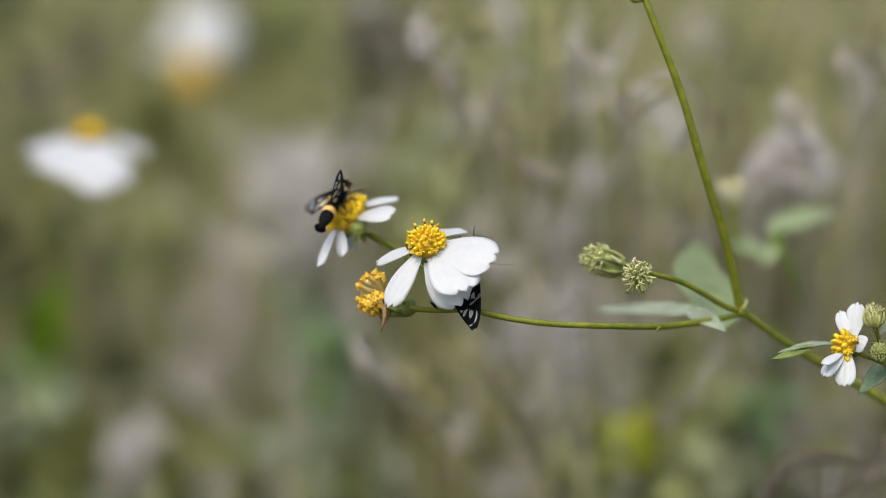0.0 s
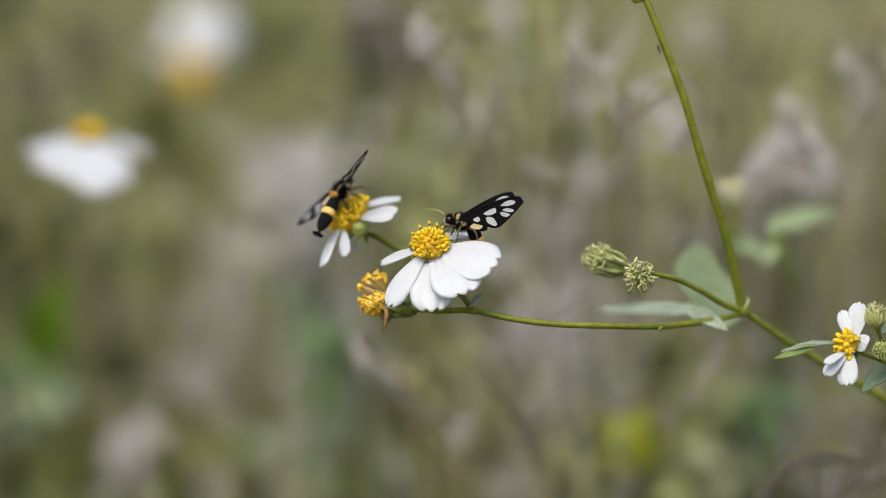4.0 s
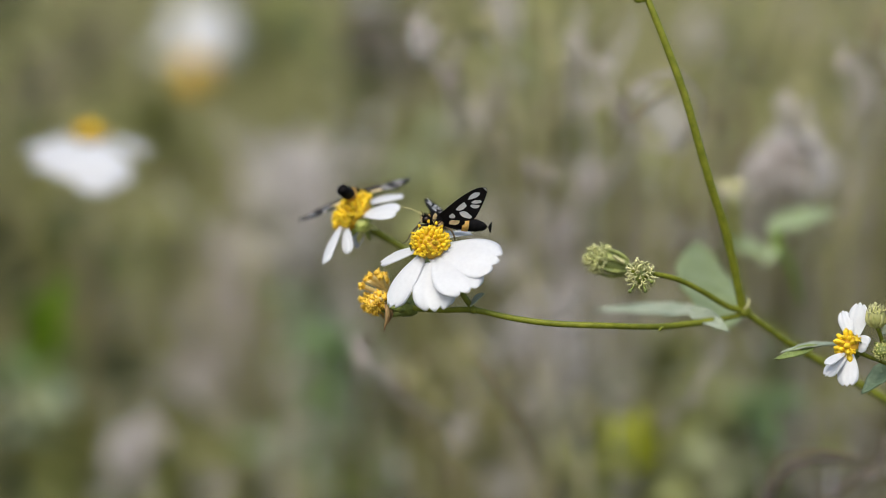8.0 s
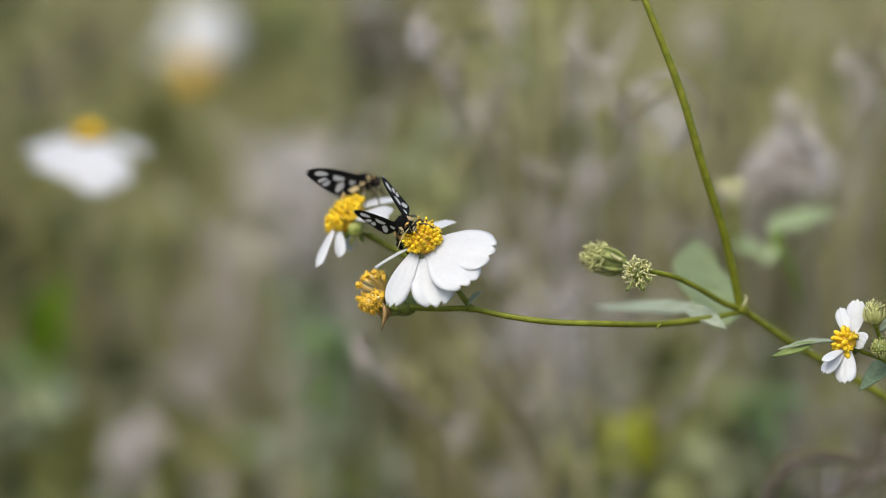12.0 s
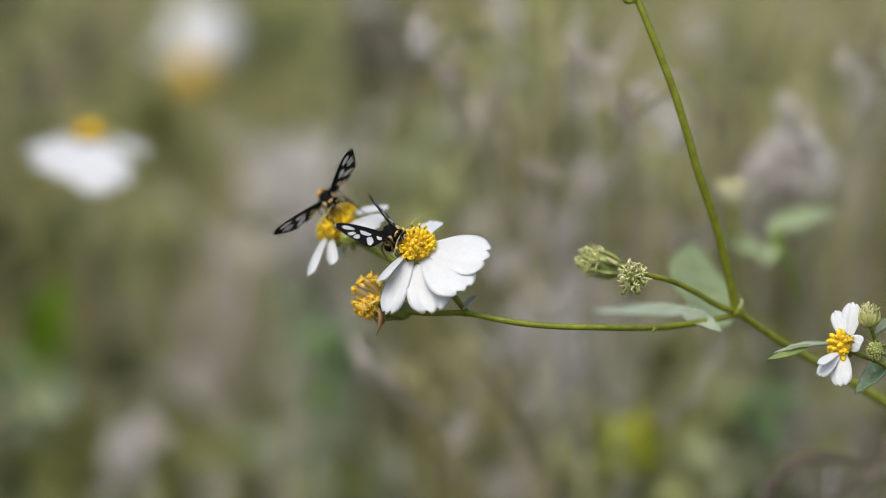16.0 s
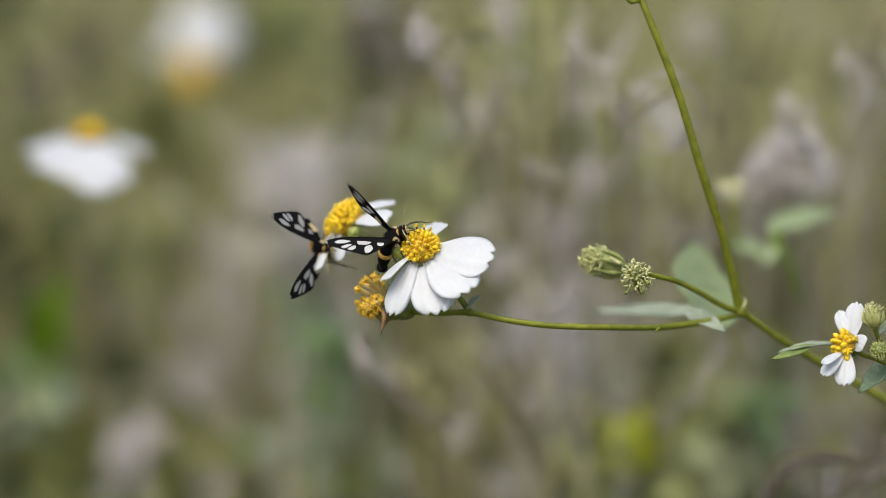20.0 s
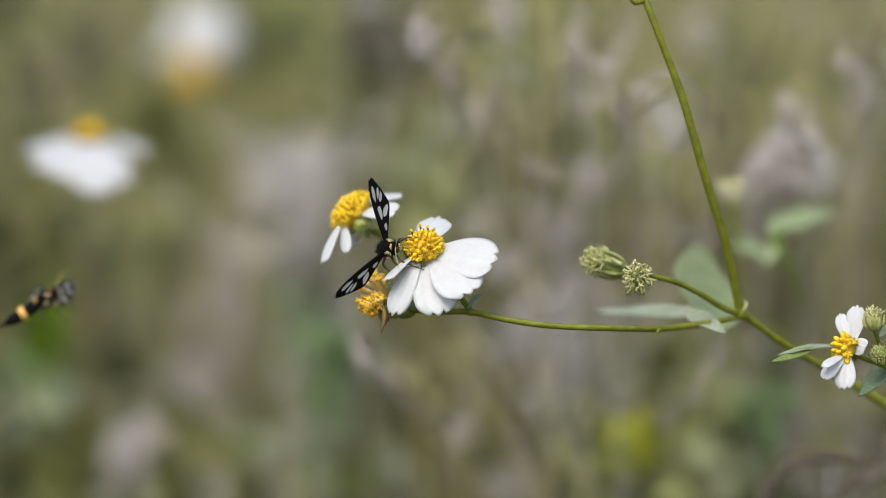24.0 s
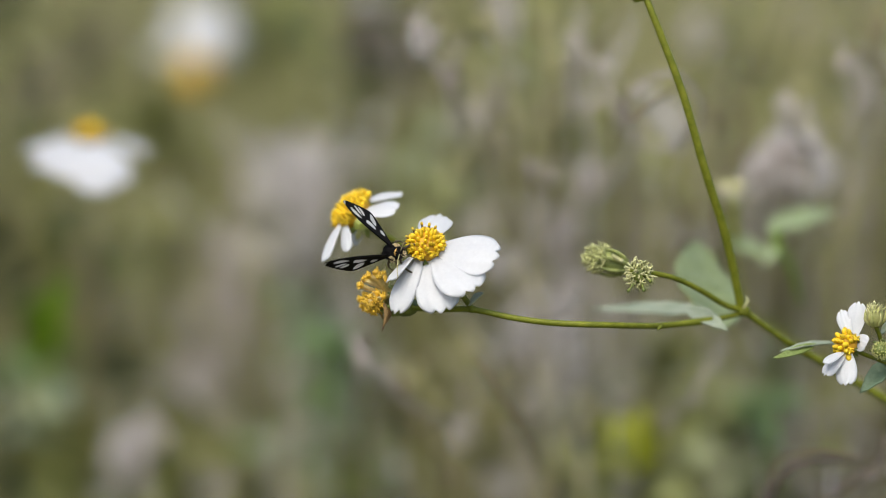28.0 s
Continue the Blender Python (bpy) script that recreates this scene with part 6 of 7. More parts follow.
        (12.0, (716, 396, 0.000), (0.45, -0.3, 0.8), (-0.7, 0.6, 0.3), (672, 308, -1), (621, 371, -1), (0.66, -0.36, -0.66), (0.36, -0.73, -0.58), (0.0, -0.5, -0.9)),
        (12.5, (714, 400, 0.000), (0.45, -0.3, 0.8), (-0.7, 0.6, 0.3), (676, 314, -1), (620, 369, -1), (0.65, -0.43, -0.63), (0.32, -0.74, -0.6), (0.0, -0.5, -0.9)),
        (14.5, (697, 415, 0.000), (0.65, -0.2, 0.7), (-0.7, 0.6, 0.3), (639, 331, -1), (584, 405, 1), e1, (-0.47, -0.63, -0.62), (0.05, -0.3, -0.95)),
        (15.0, (697, 413, 0.000), (0.65, -0.2, 0.7), (-0.7, 0.6, 0.3), (649, 339, -1), (592, 398, 1), e1, (0.3, -0.77, 0.56), (0.05, -0.3, -0.95)),
        (16.0, (693, 413, 0.000), (0.65, -0.2, 0.7), (-0.7, 0.6, 0.3), (648, 340, -1), (594, 397, 1), e1, (0.31, -0.8, 0.52), (0.05, -0.3, -0.95)),
        (16.5, (697, 416, 0.000), (0.65, -0.2, 0.7), (-0.7, 0.6, 0.3), (675, 301, -1), (582, 401, 1), e1, (0.25, -0.74, 0.63), (0.05, -0.3, -0.95)),
        (17.0, (696, 412, 0.000), (0.65, -0.2, 0.7), (-0.7, 0.6, 0.3), (647, 325, -1), (586, 390, 1), (0.47, -0.51, -0.73), (0.18, -0.81, 0.56), (0.05, -0.3, -0.95)),
        (17.5, (697, 412, 0.000), (0.65, -0.1, 0.7), (-0.7, 0.5, 0.4), (663, 305, -1), (584, 395, 1), (0.55, -0.38, -0.75), (0.2, -0.79, 0.58), (0.05, -0.35, -0.95)),
        (18.0, (694, 412, 0.000), (0.65, 0.0, 0.7), (-0.7, 0.4, 0.5), (664, 303, -1), (580, 403, 1), (0.53, -0.41, -0.74), (-0.44, -0.68, -0.59), (0.05, -0.35, -0.95)),
        (18.5, (690, 417, 0.000), (0.65, 0.2, 0.6), (-0.7, 0.4, 0.6), (633, 311, -1), (569, 421, 1), e1, (0.26, -0.74, 0.61), (-0.1, -0.75, -0.6)),
        (19.0, (690, 418, 0.000), (0.60, 0.35, 0.5), (-0.6, 0.4, 0.7), (602, 341, 1), (578, 451, 1), (-0.1, -0.3, -0.95), (-0.19, -0.69, -0.7), (-0.05, -0.6, -0.8)),
        (19.5, (698, 412, 0.000), (0.60, 0.35, 0.5), (-0.6, 0.4, 0.7), (645, 312, 1), (585, 444, 1), (-0.1, -0.3, -0.95), (-0.16, -0.73, -0.67), (-0.1, -0.6, -0.8)),
        (20.0, (696, 420, 0.000), (0.60, 0.35, 0.5), (-0.6, 0.4, 0.7), (621, 328, 1), (577, 427, 1), (-0.57, 0.16, -0.81), (0.31, -0.69, 0.66), (-0.15, -0.58, -0.8)),
        (20.5, (694, 412, 0.000), (0.60, 0.35, 0.5), (-0.6, 0.4, 0.7), (653, 307, 1), (587, 449, 1), (-0.2, -0.3, -0.8), (-0.17, -0.74, -0.65), (-0.15, -0.58, -0.8)),
        (21.0, (694, 414, 0.000), (0.65, 0.2, 0.5), (-0.6, 0.4, 0.7), (678, 287, 1), (588, 470, 1), (0.28, 0.41, -0.87), (-0.1, -0.62, -0.78), (0.05, -0.35, -0.95)),
        (21.5, (690, 418, 0.000), (0.65, 0.15, 0.6), (-0.6, 0.4, 0.7), (620, 325, 1), (572, 438, 1), (0.05, 0.67, -0.75), (-0.26, -0.64, -0.72), (0.0, -0.4, -0.9)),
        (23.5, (688, 430, -0.001), (0.65, 0.1, 0.65), (-0.65, 0.3, 0.65), (665, 300, 1), (590, 487, 1), (0.54, 0.35, -0.76), (-0.05, -0.77, -0.63), (-0.2, -0.3, -0.95)),
        (24.0, (684, 440, -0.001), (0.65, 0.1, 0.65), (-0.65, 0.3, 0.65), (653, 317, 1), (593, 523, 1), (0.51, 0.47, -0.72), (0.12, -0.65, -0.75), (0.12, -0.05, -1.0)),
        (24.5, (690, 449, -0.001), (0.60, -0.1, 0.75), (-0.75, 0.3, 0.5), (597, 372, 1), (572, 478, 1), (0.05, 0.69, -0.72), (-0.23, -0.65, -0.72), (0.12, 0.0, -1.0)),
        (25.0, (683, 446, -0.001), (0.60, -0.1, 0.75), (-0.75, 0.3, 0.5), (655, 324, 1), (606, 528, 1), (0.51, 0.48, -0.72), (0.08, -0.74, -0.67), (0.15, 0.1, -1.0)),
        (25.5, (682, 450, -0.001), (0.35, -0.4, 0.85), (-0.9, 0.1, 0.3), (628, 336, 1), (588, 485, 1), (0.53, 0.55, -0.65), (-0.45, -0.64, -0.62), (0.1, 0.2, -0.95)),
        (26.0, (683, 449, -0.001), (0.10, -0.5, 0.85), (-0.95, 0.0, 0.1), (629, 340, 1), (601, 496, 1), d1, (-0.43, -0.67, -0.6), (0.25, 0.25, -0.9)),
        (26.5, (690, 446, -0.001), (0.15, -0.45, 0.85), (-0.95, 0.1, 0.1), (621, 343, 1), (586, 426, 1), (0.45, 0.65, -0.62), (-0.63, -0.02, -0.77), (0.2, 0.2, -0.95)),
        (27.0, (690, 446, -0.001), (0.40, -0.3, 0.85), (-0.85, 0.2, 0.4), (637, 337, 1), (578, 435, 1), (0.46, 0.62, -0.64), (-0.57, -0.31, -0.76), (0.1, 0.1, -1.0)),
        (27.5, (697, 447, -0.001), (0.55, -0.1, 0.75), (-0.75, 0.3, 0.5), (680, 324, 1), (592, 513, 1), (0.5, 0.45, -0.74), (0.01, -0.69, -0.73), (0.12, 0.0, -1.0)),
        (28.0, (694, 446, -0.001), (0.60, -0.1, 0.75), (-0.75, 0.3, 0.5), (610, 360, 1), (578, 465, 1), (0.03, 0.64, -0.77), (-0.36, -0.56, -0.74), (0.12, 0.0, -1.0))],
        tail="abdomen")

    # the moth on the flower behind; it leaves at 21.5 s and hovers off to the side
    z = 0.016
    F1, U1 = (0.45, 0.75, -0.35), (-0.45, 0.35, 0.8)
    a1, a2 = (-0.1, -0.6, 0.75), (-0.15, 0.0, 1.0)
    w1 = (0.3, -0.9, -0.2)
    FH, UH = (0.75, 0.55, 0.15), (-0.55, 0.80, 0.2)
    insect_rows(MOTHS[1], WING_LONG, [
        (0.0, (600, 345, z), F1, U1, (536, 360, -1), (606, 305, 1), a1, a2, (-0.30, -0.60, 0.74)),
        (0.5, (586, 352, z), F1, U1, (502, 368, 1), (546, 290, 1), a1, a2, (-0.30, -0.60, 0.74)),
        (1.0, (600, 345, z), F1, U1, (523, 380, -1), (598, 279, 1), a1, a2, (-0.30, -0.60, 0.74)),
        (1.5, (598, 350, z), F1, U1, (527, 378, -1), (655, 280, 1), a1, a2, (-0.30, -0.60, 0.74)),
        (2.0, (600, 335, z), F1, U1, (497, 316, 1), (587, 246, 1), (-0.1, -1, 0.1), a2, (-0.30, -0.60, 0.74)),
        (2.5, (600, 340, z), F1, U1, (508, 342, 1), (596, 262, 1), (-0.1, -1, 0.1), a2, (-0.30, -0.60, 0.74)),
        (3.0, (600, 345, z), F1, U1, (522, 380, -1), (628, 275, 1), a1, a2, (-0.30, -0.60, 0.74)),
        (3.5, (600, 340, z), F1, U1, (518, 399, -1), (656, 271, 1), a1, a2, (-0.35, -0.85, 0.3)),
        (5.5, (612, 335, z), (0.6, 0.55, -0.5), (-0.5, 0.6, 0.6), (538, 374, -1), (637, 246, 1), (0, -0.8, 0.5), a2, (-0.5, -0.35, 0.8)),
        (6.0, (612, 333, z), (0.6, 0.55, -0.5), (-0.5, 0.6, 0.6), (528, 372, -1), (622, 240, 1), (0, -0.8, 0.5), a2, (-0.5, -0.35, 0.8)),
        (6.5, (616, 342, 0.018), (0.5, 0.4, -0.75), (-0.4, 0.75, 0.5), (537, 416, 1), (671, 265, 1), a1, a2, (-0.6, -0.3, 0.7)),
        (7.0, (608, 348, 0.018), (0.35, 0.1, -0.9), (-0.4, 0.85, 0.2), (507, 370, -1), (660, 256, -1), (0, -0.5, 0.8), (0, -0.4, 0.8), (-0.2, 0.05, 0.97)),
        (7.5, (624, 347, 0.021), (0.35, 0.0, -0.9), (-0.4, 0.85, 0.1), (519, 377, -1), (693, 273, -1), (0, -0.4, 0.9), (0, -0.4, 0.9), (-0.2, 0.1, 0.97)),
        (8.0, (630, 348, 0.022), (0.3, -0.1, -0.9), (-0.4, 0.85, 0.0), (525, 388, -1), (722, 313, -1), (0, -0.3, 1), (0, -0.3, 1), (-0.2, 0.1, 1.0)),
        (9.0, (630, 350, 0.022), (0.3, -0.1, -0.9), (-0.4, 0.85, 0.0), (521, 371, -1), (690, 311, -1), (0, -0.3, 1), (0, -0.3, 1), (-0.2, 0.1, 1.0)),
        (9.5, (630, 350, 0.022), (0.4, -0.1, -0.9), (-0.3, 0.9, 0.0), (540, 412, -1), (705, 298, -1), (0, -0.3, 1), (0, -0.3, 1), (-0.4, 0.1, 0.9)),
        (10.0, (630, 350, 0.022), (0.75, 0.0, -0.65), (-0.1, 0.95, 0.0), (566, 408, -1), (606, 281, 1), (0, -0.5, 0.8), (-0.1, -0.1, 1.0), (-0.45, -0.75, 0.3)),
        (10.5, (645, 340, 0.022), (0.95, 0.05, 0.1), (0.0, 1.0, 0.0), (590, 300, -1), (577, 298, 1), (-0.3, -0.9, 0), (-0.3, -0.9, 0), (-0.45, -0.85, -0.1)),
        (11.0, (648, 337, 0.022), (0.92, 0.05, 0.3), (0.0, 1.0, 0.0), (560, 310, -1), (543, 301, 1), (-0.3, -0.9, 0), (-0.3, -0.9, 0), (-0.45, -0.85, -0.2)),
        (11.5, (646, 338, 0.022), (0.92, -0.05, 0.3), (0.1, 1.0, 0.0), (550, 325, -1), (537, 320, 1), (-0.1, -0.9, 0), (-0.1, -0.9, 0), (-0.45, -0.85, -0.2)),
        (12.0, (645, 321, 0.022), (0.92, -0.05, 0.3), (0.1, 1.0, 0.0), (556, 310, -1), (546, 304, 1), (-0.1, -0.9, 0), (-0.1, -0.9, 0), (-0.45, -0.85, -0.2)),
        (12.5, (648, 318, 0.021), (0.92, -0.05, 0.35), (0.1, 1.0, 0.1), (565, 290, -1), (552, 283, 1), (-0.2, -0.9, 0), (-0.2, -0.9, 0), (-0.45, -0.85, -0.2)),
        (13.5, (625, 322, 0.019), (0.6, -0.4, 0.65), (0.0, 0.9, 0.5), (650, 240, 1), (520, 300, 1), (0.74, 0.46, -0.49), (-0.54, -0.55, -0.64), (-0.5, -0.3, -0.8)),
        (14.5, (603, 327, z), (0.3, -0.65, 0.65), (-0.2, 0.7, 0.65), (663, 256, 1), (493, 336, 1), (0.85, 0.04, -0.52), (0.48, -0.6, 0.64), (0.15, -0.25, -0.95)),
        (15.0, (592, 335, z), (0.3, -0.65, 0.65), (-0.3, 0.7, 0.65), (636, 245, 1), (500, 296, 1), (0.77, 0.24, -0.6), (-0.74, -0.31, -0.6), (0.15, -0.25, -0.95)),
        (15.5, (598, 338, z), (0.3, -0.65, 0.65), (-0.3, 0.7, 0.65), (664, 270, 1), (490, 365, 1), (0.84, -0.03, -0.54), (-0.25, -0.73, -0.64), (0.15, -0.25, -0.95)),
        (16.0, (580, 352, z), (0.5, -0.4, 0.7), (-0.5, 0.55, 0.65), (621, 269, 1), (488, 412, 1), (0.76, 0.32, -0.57), (-0.19, -0.64, -0.74), (0.15, -0.25, -0.95)),
        (16.5, (583, 346, z), (0.5, -0.4, 0.7), (-0.5, 0.55, 0.65), (587, 253, 1), (476, 349, 1), (0.63, 0.56, -0.53), (-0.54, -0.43, -0.73), (0.15, -0.25, -0.95)),
        (17.0, (578, 353, z), (0.55, -0.3, 0.7), (-0.5, 0.5, 0.65), (615, 263, 1), (483, 374, 1), (0.78, 0.28, -0.56), (-0.47, -0.63, -0.62), (0.15, -0.25, -0.95)),
        (17.5, (570, 362, z), (0.6, -0.2, 0.7), (-0.6, 0.4, 0.65), (592, 258, 1), (481, 401, 1), (0.69, 0.35, -0.63), (-0.39, -0.66, -0.64), (0.15, -0.25, -0.95)),
        (18.0, (568, 382, z), (0.65, -0.2, 0.65), (-0.65, 0.3, 0.65), (553, 279, 1), (477, 430, 1), (0.43, 0.62, -0.66), (-0.39, -0.57, -0.73), (0.15, -0.25, -0.95)),
        (18.5, (566, 394, z), (0.65, -0.2, 0.65), (-0.7, 0.3, 0.6), (579, 300, 1), (496, 462, 1), (0.7, 0.47, -0.55), (-0.14, -0.75, -0.65), (0.15, -0.25, -0.95)),
        (19.0, (562, 396, z), (0.65, -0.1, 0.65), (-0.7, 0.3, 0.6), (518, 311, 1), (467, 423, 1), (0.29, 0.79, -0.54), (-0.6, -0.31, -0.74), (0.15, -0.25, -0.95)),
        (19.5, (566, 414, z), (0.65, -0.1, 0.65), (-0.7, 0.3, 0.6), (558, 343, 1), (512, 476, 1), (0.63, 0.69, -0.35), (-0.02, -0.87, -0.5), (0.15, -0.25, -0.95)),
        (20.0, (568, 438, z), (0.6, -0.15, 0.75), (-0.85, 0.1, 0.5), (487, 386, 1), (517, 523, 1), (0.03, 0.9, -0.44), (0.34, -0.78, -0.52), (0.15, -0.25, -0.95)),
        (20.5, (574, 418, z), (0.6, -0.1, 0.75), (-0.85, 0.1, 0.5), (528, 344, 1), (540, 525, 1), (0.34, 0.84, -0.42), (0.82, 0.14, 0.56), (0.15, -0.25, -0.95)),
        (21.0, (572, 415, z), (0.6, 0.25, 0.5), (-0.6, 0.4, 0.65), (524, 358, 1), (484, 470, 1), (-0.47, 0.71, -0.52), (0.71, -0.56, 0.43), (0.05, -0.7, -0.6)),
        (21.5, (568, 408, z), (0.55, 0.6, 0.25), (-0.6, 0.5, 0.5), (508, 378, 1), (466, 420, 1), (-0.78, -0.56, -0.29), (0.44, -0.75, 0.49), (-0.25, -0.9, -0.1)),
        (21.9, (470, 400, 0.012), FH, UH, (420, 300, -1), (390, 420, 1), w1, w1, n),
        (22.3, (290, 470, 0.008), FH, UH, (210, 400, -1), (360, 390, 1), w1, w1, n),
        (22.8, (130, 520, 0.006), FH, UH, (60, 440, -1), (80, 590, 1), w1, w1, n),
        (23.2, (60, 480, 0.034), FH, UH, (10, 400, -1), (130, 420, 1), w1, w1, n),
        (23.5, (92, 444, 0.034), FH, UH, (165, 432, -1), (14, 438, 1), (0.1, -0.5, -0.8), (0.1, -0.5, -0.8), (-0.75, -0.65, 0.1)),
        (23.6, (52, 412, 0.034), FH, UH, (-30, 370, -1), (-40, 380, 1), w1, w1, (-0.75, -0.65, 0.1)),
        (23.7, (50, 390, 0.034), (0.9, 0.35, 0.2), UH, (110, 380, -1), (20, 300, 1), w1, w1, (-0.9, -0.4, 0.1)),
        (23.8, (90, 408, 0.034), FH, UH, (20, 390, -1), (30, 380, 1), w1, w1, (-0.85, -0.5, 0.1)),
        (23.9, (112, 466, 0.034), (0.6, 0.75, 0.1), UH, (110, 400, -1), (40, 490, 1), w1, w1, (-0.65, -0.7, 0.1)),
        (24.0, (80, 530, 0.034), FH, UH, (112, 500, -1), (52, 508, -1), (0.5, -0.2, -0.8), (-0.5, -0.2, -0.8), (-0.85, -0.5, 0.1)),
        (24.1, (96, 479, 0.034), FH, UH, (145, 450, -1), (85, 510, 1), w1, w1, (-0.9, -0.4, 0.1)),
        (24.2, (95, 434, 0.034), FH, UH, (10, 410, -1), (8, 430, 1), w1, w1, (-0.8, -0.6, 0.1)),
        (24.3, (28, 536, 0.034), FH, UH, (75, 530, -1), (-10, 570, 1), w1, w1, n),
        (24.45, (-45, 640, 0.034), FH, UH, (10, 610, -1), (-90, 690, 1), w1, w1, n),
        (24.8, (-170, 760, 0.034), FH, UH, (-120, 740, -1), (-220, 810, 1), w1, w1, n),
        (25.1, (-120, 720, 0.034), FH, UH, (-70, 690, -1), (-170, 760, 1), w1, w1, n),
        (25.2, (78, 636, 0.034), FH, UH, (115, 590, -1), (20, 640, 1), w1, w1, (-0.9, -0.3, 0.1)),
        (25.4, (62, 450, 0.034), FH, UH, (120, 430, -1), (50, 500, 1), w1, w1, (-0.95, -0.2, 0.1)),
        (25.5, (24, 402, 0.034), FH, UH, (70, 380, -1), (-30, 440, 1), w1, w1, n),
        (25.6, (46, 420, 0.034), FH, UH, (110, 425, -1), (0, 430, 1), w1, w1, (-0.9, -0.4, 0.1)),
        (25.7, (103, 458, 0.034), FH, UH, (20, 430, -1), (60, 420, 1), w1, w1, (-0.6, -0.75, 0.1)),
        (25.8, (102, 573, 0.034), FH, UH, (165, 525, -1), (40, 600, 1), w1, w1, (-0.8, -0.6, 0.1)),
        (25.9, (62, 578, 0.034), FH, UH, (120, 565, -1), (10, 610, 1), w1, w1, (-0.9, -0.4, 0.1)),
        (26.0, (58, 486, 0.034), (0.9, 0.15, 0.2), UH, (128, 490, -1), (20, 500, 1), w1, (0, -0.8, -0.4), (-0.97, -0.2, 0.1)),
        (26.1, (12, 362, 0.034), FH, UH, (60, 330, -1), (-40, 380, 1), w1, w1, n),
        (26.3, (-140, 300, 0.034), FH, UH, (-90, 260, -1), (-200, 330, 1), w1, w1, n),
        (28.0, (-900, 150, 0.05), FH, UH, (-850, 110, -1), (-950, 190, 1), w1, w1, n)],
        tail="abdomen")

    # the near moth tucks its hind wings under the fore wings as it turns
    for side in ("left_forewing", "right_forewing"):
        for name in ("hindwing", "wing_patch"):
            walk(child(child(MOTHS[0], side), name), [(t, Matrix.Rotation(a, 4, "Z")) for t, a in ((0.0, 0.0), (10.7, 0.0), (11.8, 0.55), (28.0, 0.55))])

    # the white butterfly flits past
    BF, BU = (0.95, 0.0, 0.2), (0.0, 0.6, 0.8)
    k1, k2 = (-0.9, 0.2, 0.2), (-0.9, -0.2, 0.1)
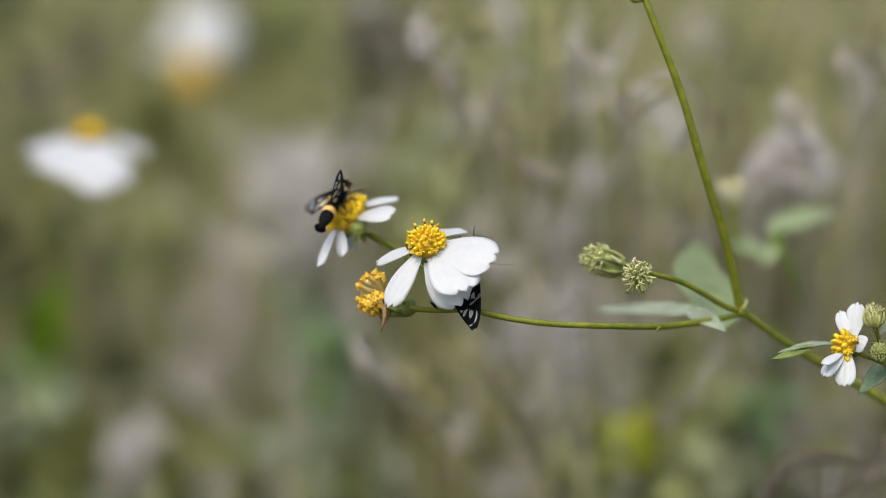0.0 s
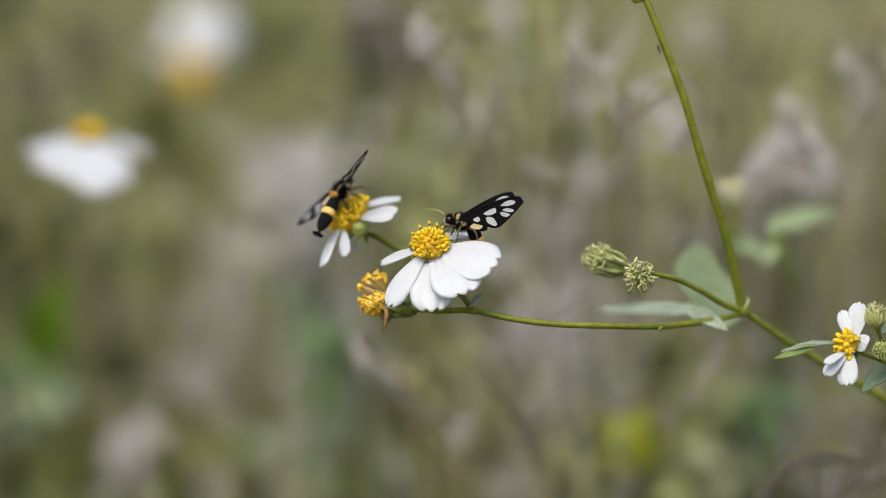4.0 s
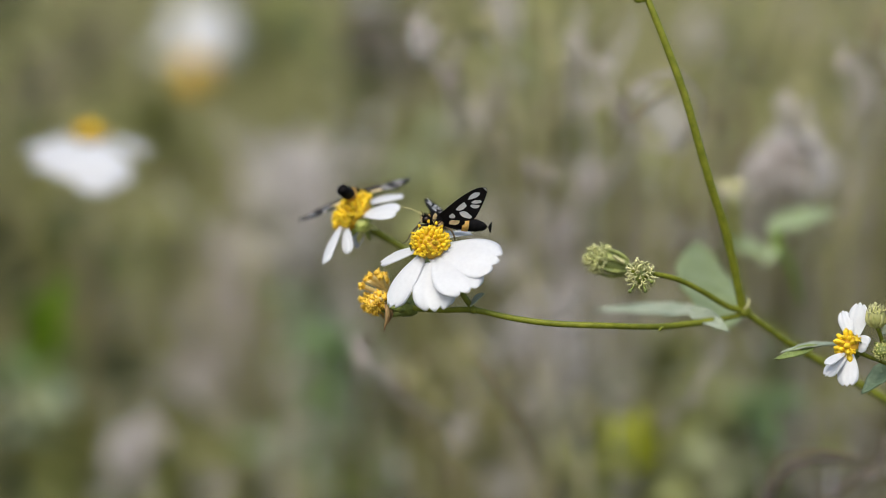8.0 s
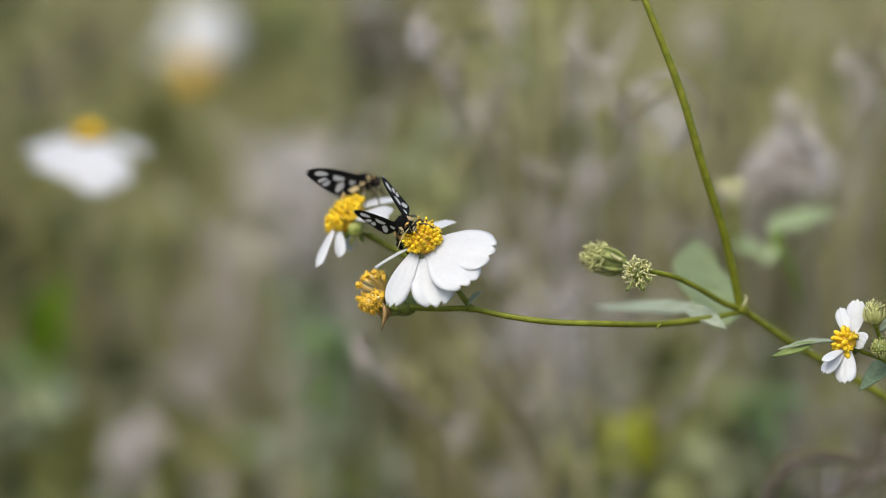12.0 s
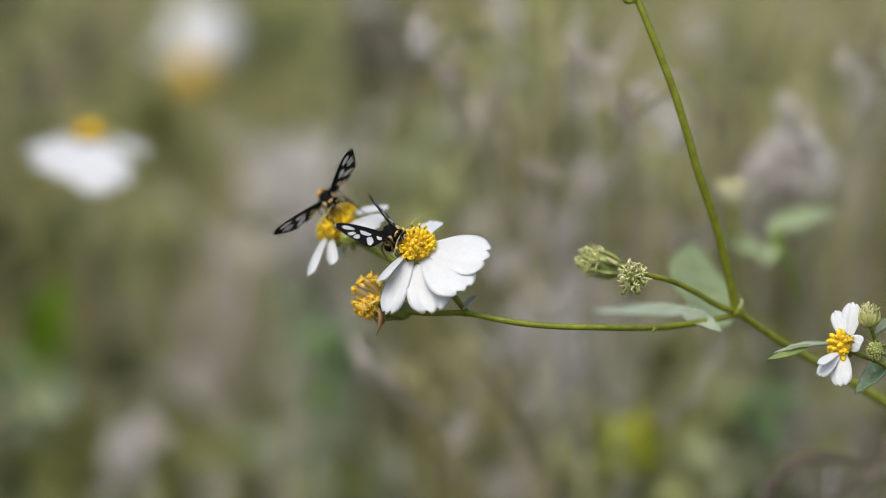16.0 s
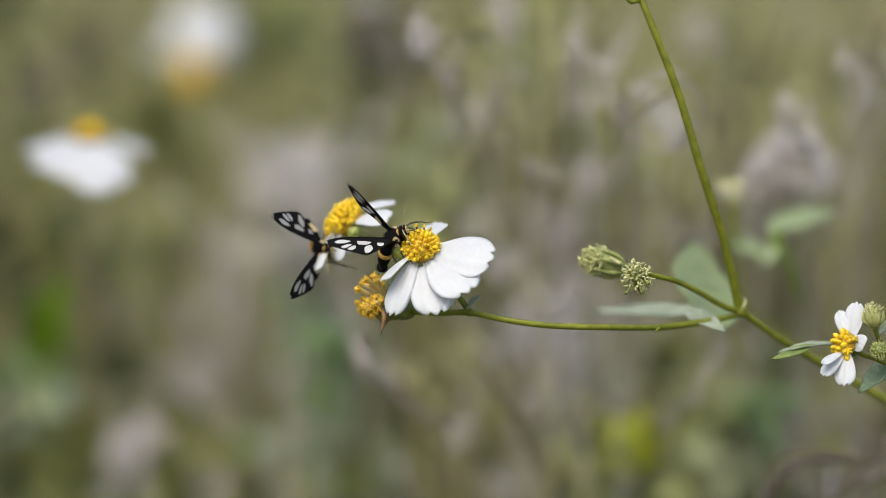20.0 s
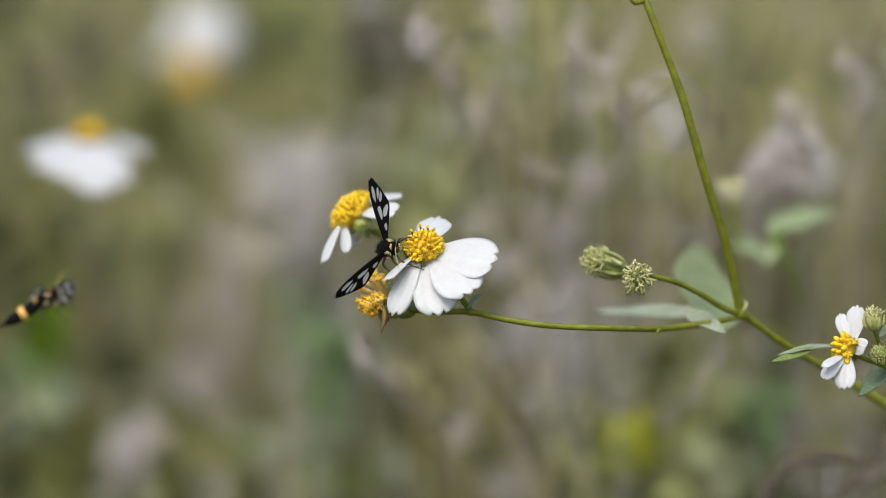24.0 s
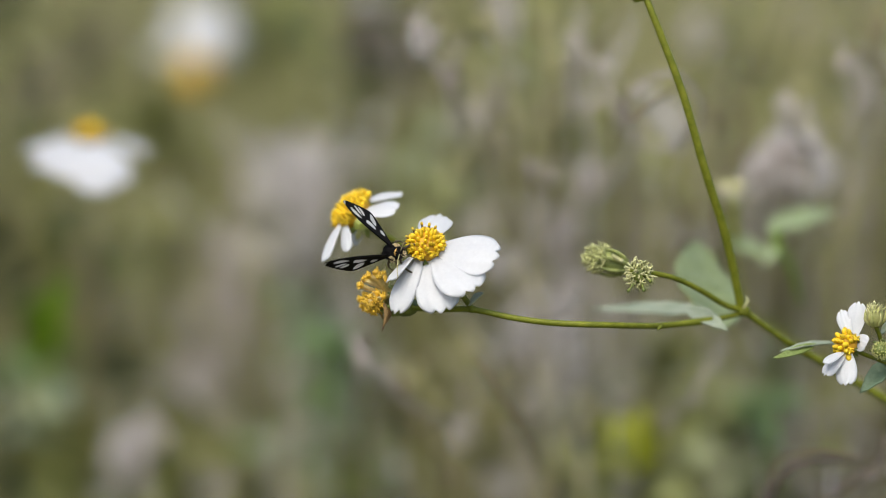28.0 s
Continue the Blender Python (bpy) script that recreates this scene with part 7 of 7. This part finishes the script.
    insect_rows(BUTTERFLY, 17 * MM, [
        (0.0, (1500, -900, 0.05), BF, BU, (1450, -1000, 1), (1450, -800, 1), k1, k2, n),
        (3.0, (700, -500, 0.02), BF, BU, (660, -620, 1), (640, -420, 1), k1, k2, n),
        (3.2, (480, -170, 0.0), BF, BU, (440, -300, 1), (420, -80, 1), k1, k2, n),
        (3.3, (385, -35, 0.0), BF, BU, (330, -150, 1), (330, 60, 1), k1, k2, n),
        (3.4, (105, 70, 0.0), BF, BU, (10, -40, 1), (60, 150, 1), k1, k2, n),
        (3.5, (207, 153, -0.004), BF, BU, (188, 12, -1), (84, 250, -1), (-0.95, 0.05, -0.15), (-0.5, 0.5, -0.7), n),
        (3.6, (230, 60, -0.004), BF, BU, (190, -80, 1), (130, 130, 1), k1, k2, n),
        (3.8, (160, -230, 0.0), BF, BU, (120, -340, 1), (60, -160, 1), k1, k2, n),
        (4.2, (-300, -600, 0.02), BF, BU, (-340, -720, 1), (-360, -520, 1), k1, k2, n),
        (20.0, (1500, -900, 0.05), BF, BU, (1450, -1000, 1), (1450, -800, 1), k1, k2, n),
        (23.3, (1100, -250, 0.02), BF, BU, (1060, -370, 1), (1040, -170, 1), k1, k2, n),
        (23.5, (905, -85, 0.01), BF, BU, (860, -200, 1), (850, 5, 1), k1, k2, n),
        (23.6, (880, -90, 0.01), BF, BU, (830, -200, 1), (820, 2, 1), k1, k2, n),
        (23.9, (700, -400, 0.02), BF, BU, (650, -520, 1), (640, -320, 1), k1, k2, n),
        (28.0, (200, -1200, 0.05), BF, BU, (160, -1300, 1), (140, -1120, 1), k1, k2, n)])

    # the ant goes down the upright stem and back
    down, up = (0.30, -0.95, 0.0), (-0.30, 0.95, 0.0)
    walk(ANT, [(t, Matrix.Translation(at(u, v, b)) @ frame_of(way(*f), way(*o)).to_4x4()) for t, u, v, b, f, o in (
        (0.0, 1085, -130, 0.0083, down, (-0.9, -0.3, 0.2)), (2.5, 1120, -40, 0.0070, down, (-0.9, -0.3, 0.2)), (3.0, 1141, 32, 0.0065, down, (-0.9, -0.3, 0.2)),
        (4.2, 1172, 95, 0.0052, down, (-0.3, -0.1, 0.9)), (5.5, 1208, 160, 0.0064, down, (0.5, 0.2, 0.8)), (8.0, 1208, 160, 0.0064, down, (0.5, 0.2, 0.8)), (9.0, 1222, 190, 0.0079, down, (0.9, 0.3, 0.1)),
        (9.5, 1228, 215, 0.0105, down, (0.5, 0.2, -0.8)), (10.5, 1238, 235, 0.0114, (0.8, 0.2, 0.3), (0.1, 0.2, -0.9)), (11.0, 1236, 232, 0.0114, (0.8, 0.8, 0.0), (0.0, 0.2, -0.9)), (11.5, 1230, 225, 0.0112, up, (0.0, 0.2, -0.9)),
        (13.5, 1165, 60, 0.0085, up, (-0.4, 0.0, -0.9)), (14.5, 1132, 28, 0.0065, up, (-0.9, -0.3, 0.2)), (15.3, 1098, -60, 0.0073, up, (-0.9, -0.3, 0.2)), (28.0, 1075, -160, 0.0098, up, (-0.9, -0.3, 0.2)))])
    # a fly crosses
    walk(FLY, [(t, Matrix.Translation(at(u, v, b)) @ frame_of(way(-0.9, -0.2, 0.3), way(0, 1, 0)).to_4x4()) for t, u, v, b in (
        (0.0, 3200, -700, 0.4), (10.0, 2300, -500, 0.1), (10.4, 1650, -60, 0.02), (10.5, 1097, 310, 0.0), (10.6, 700, 980, -0.01), (11.0, -300, 1700, 0.0), (28.0, -1200, 1900, 0.3))])


motions()
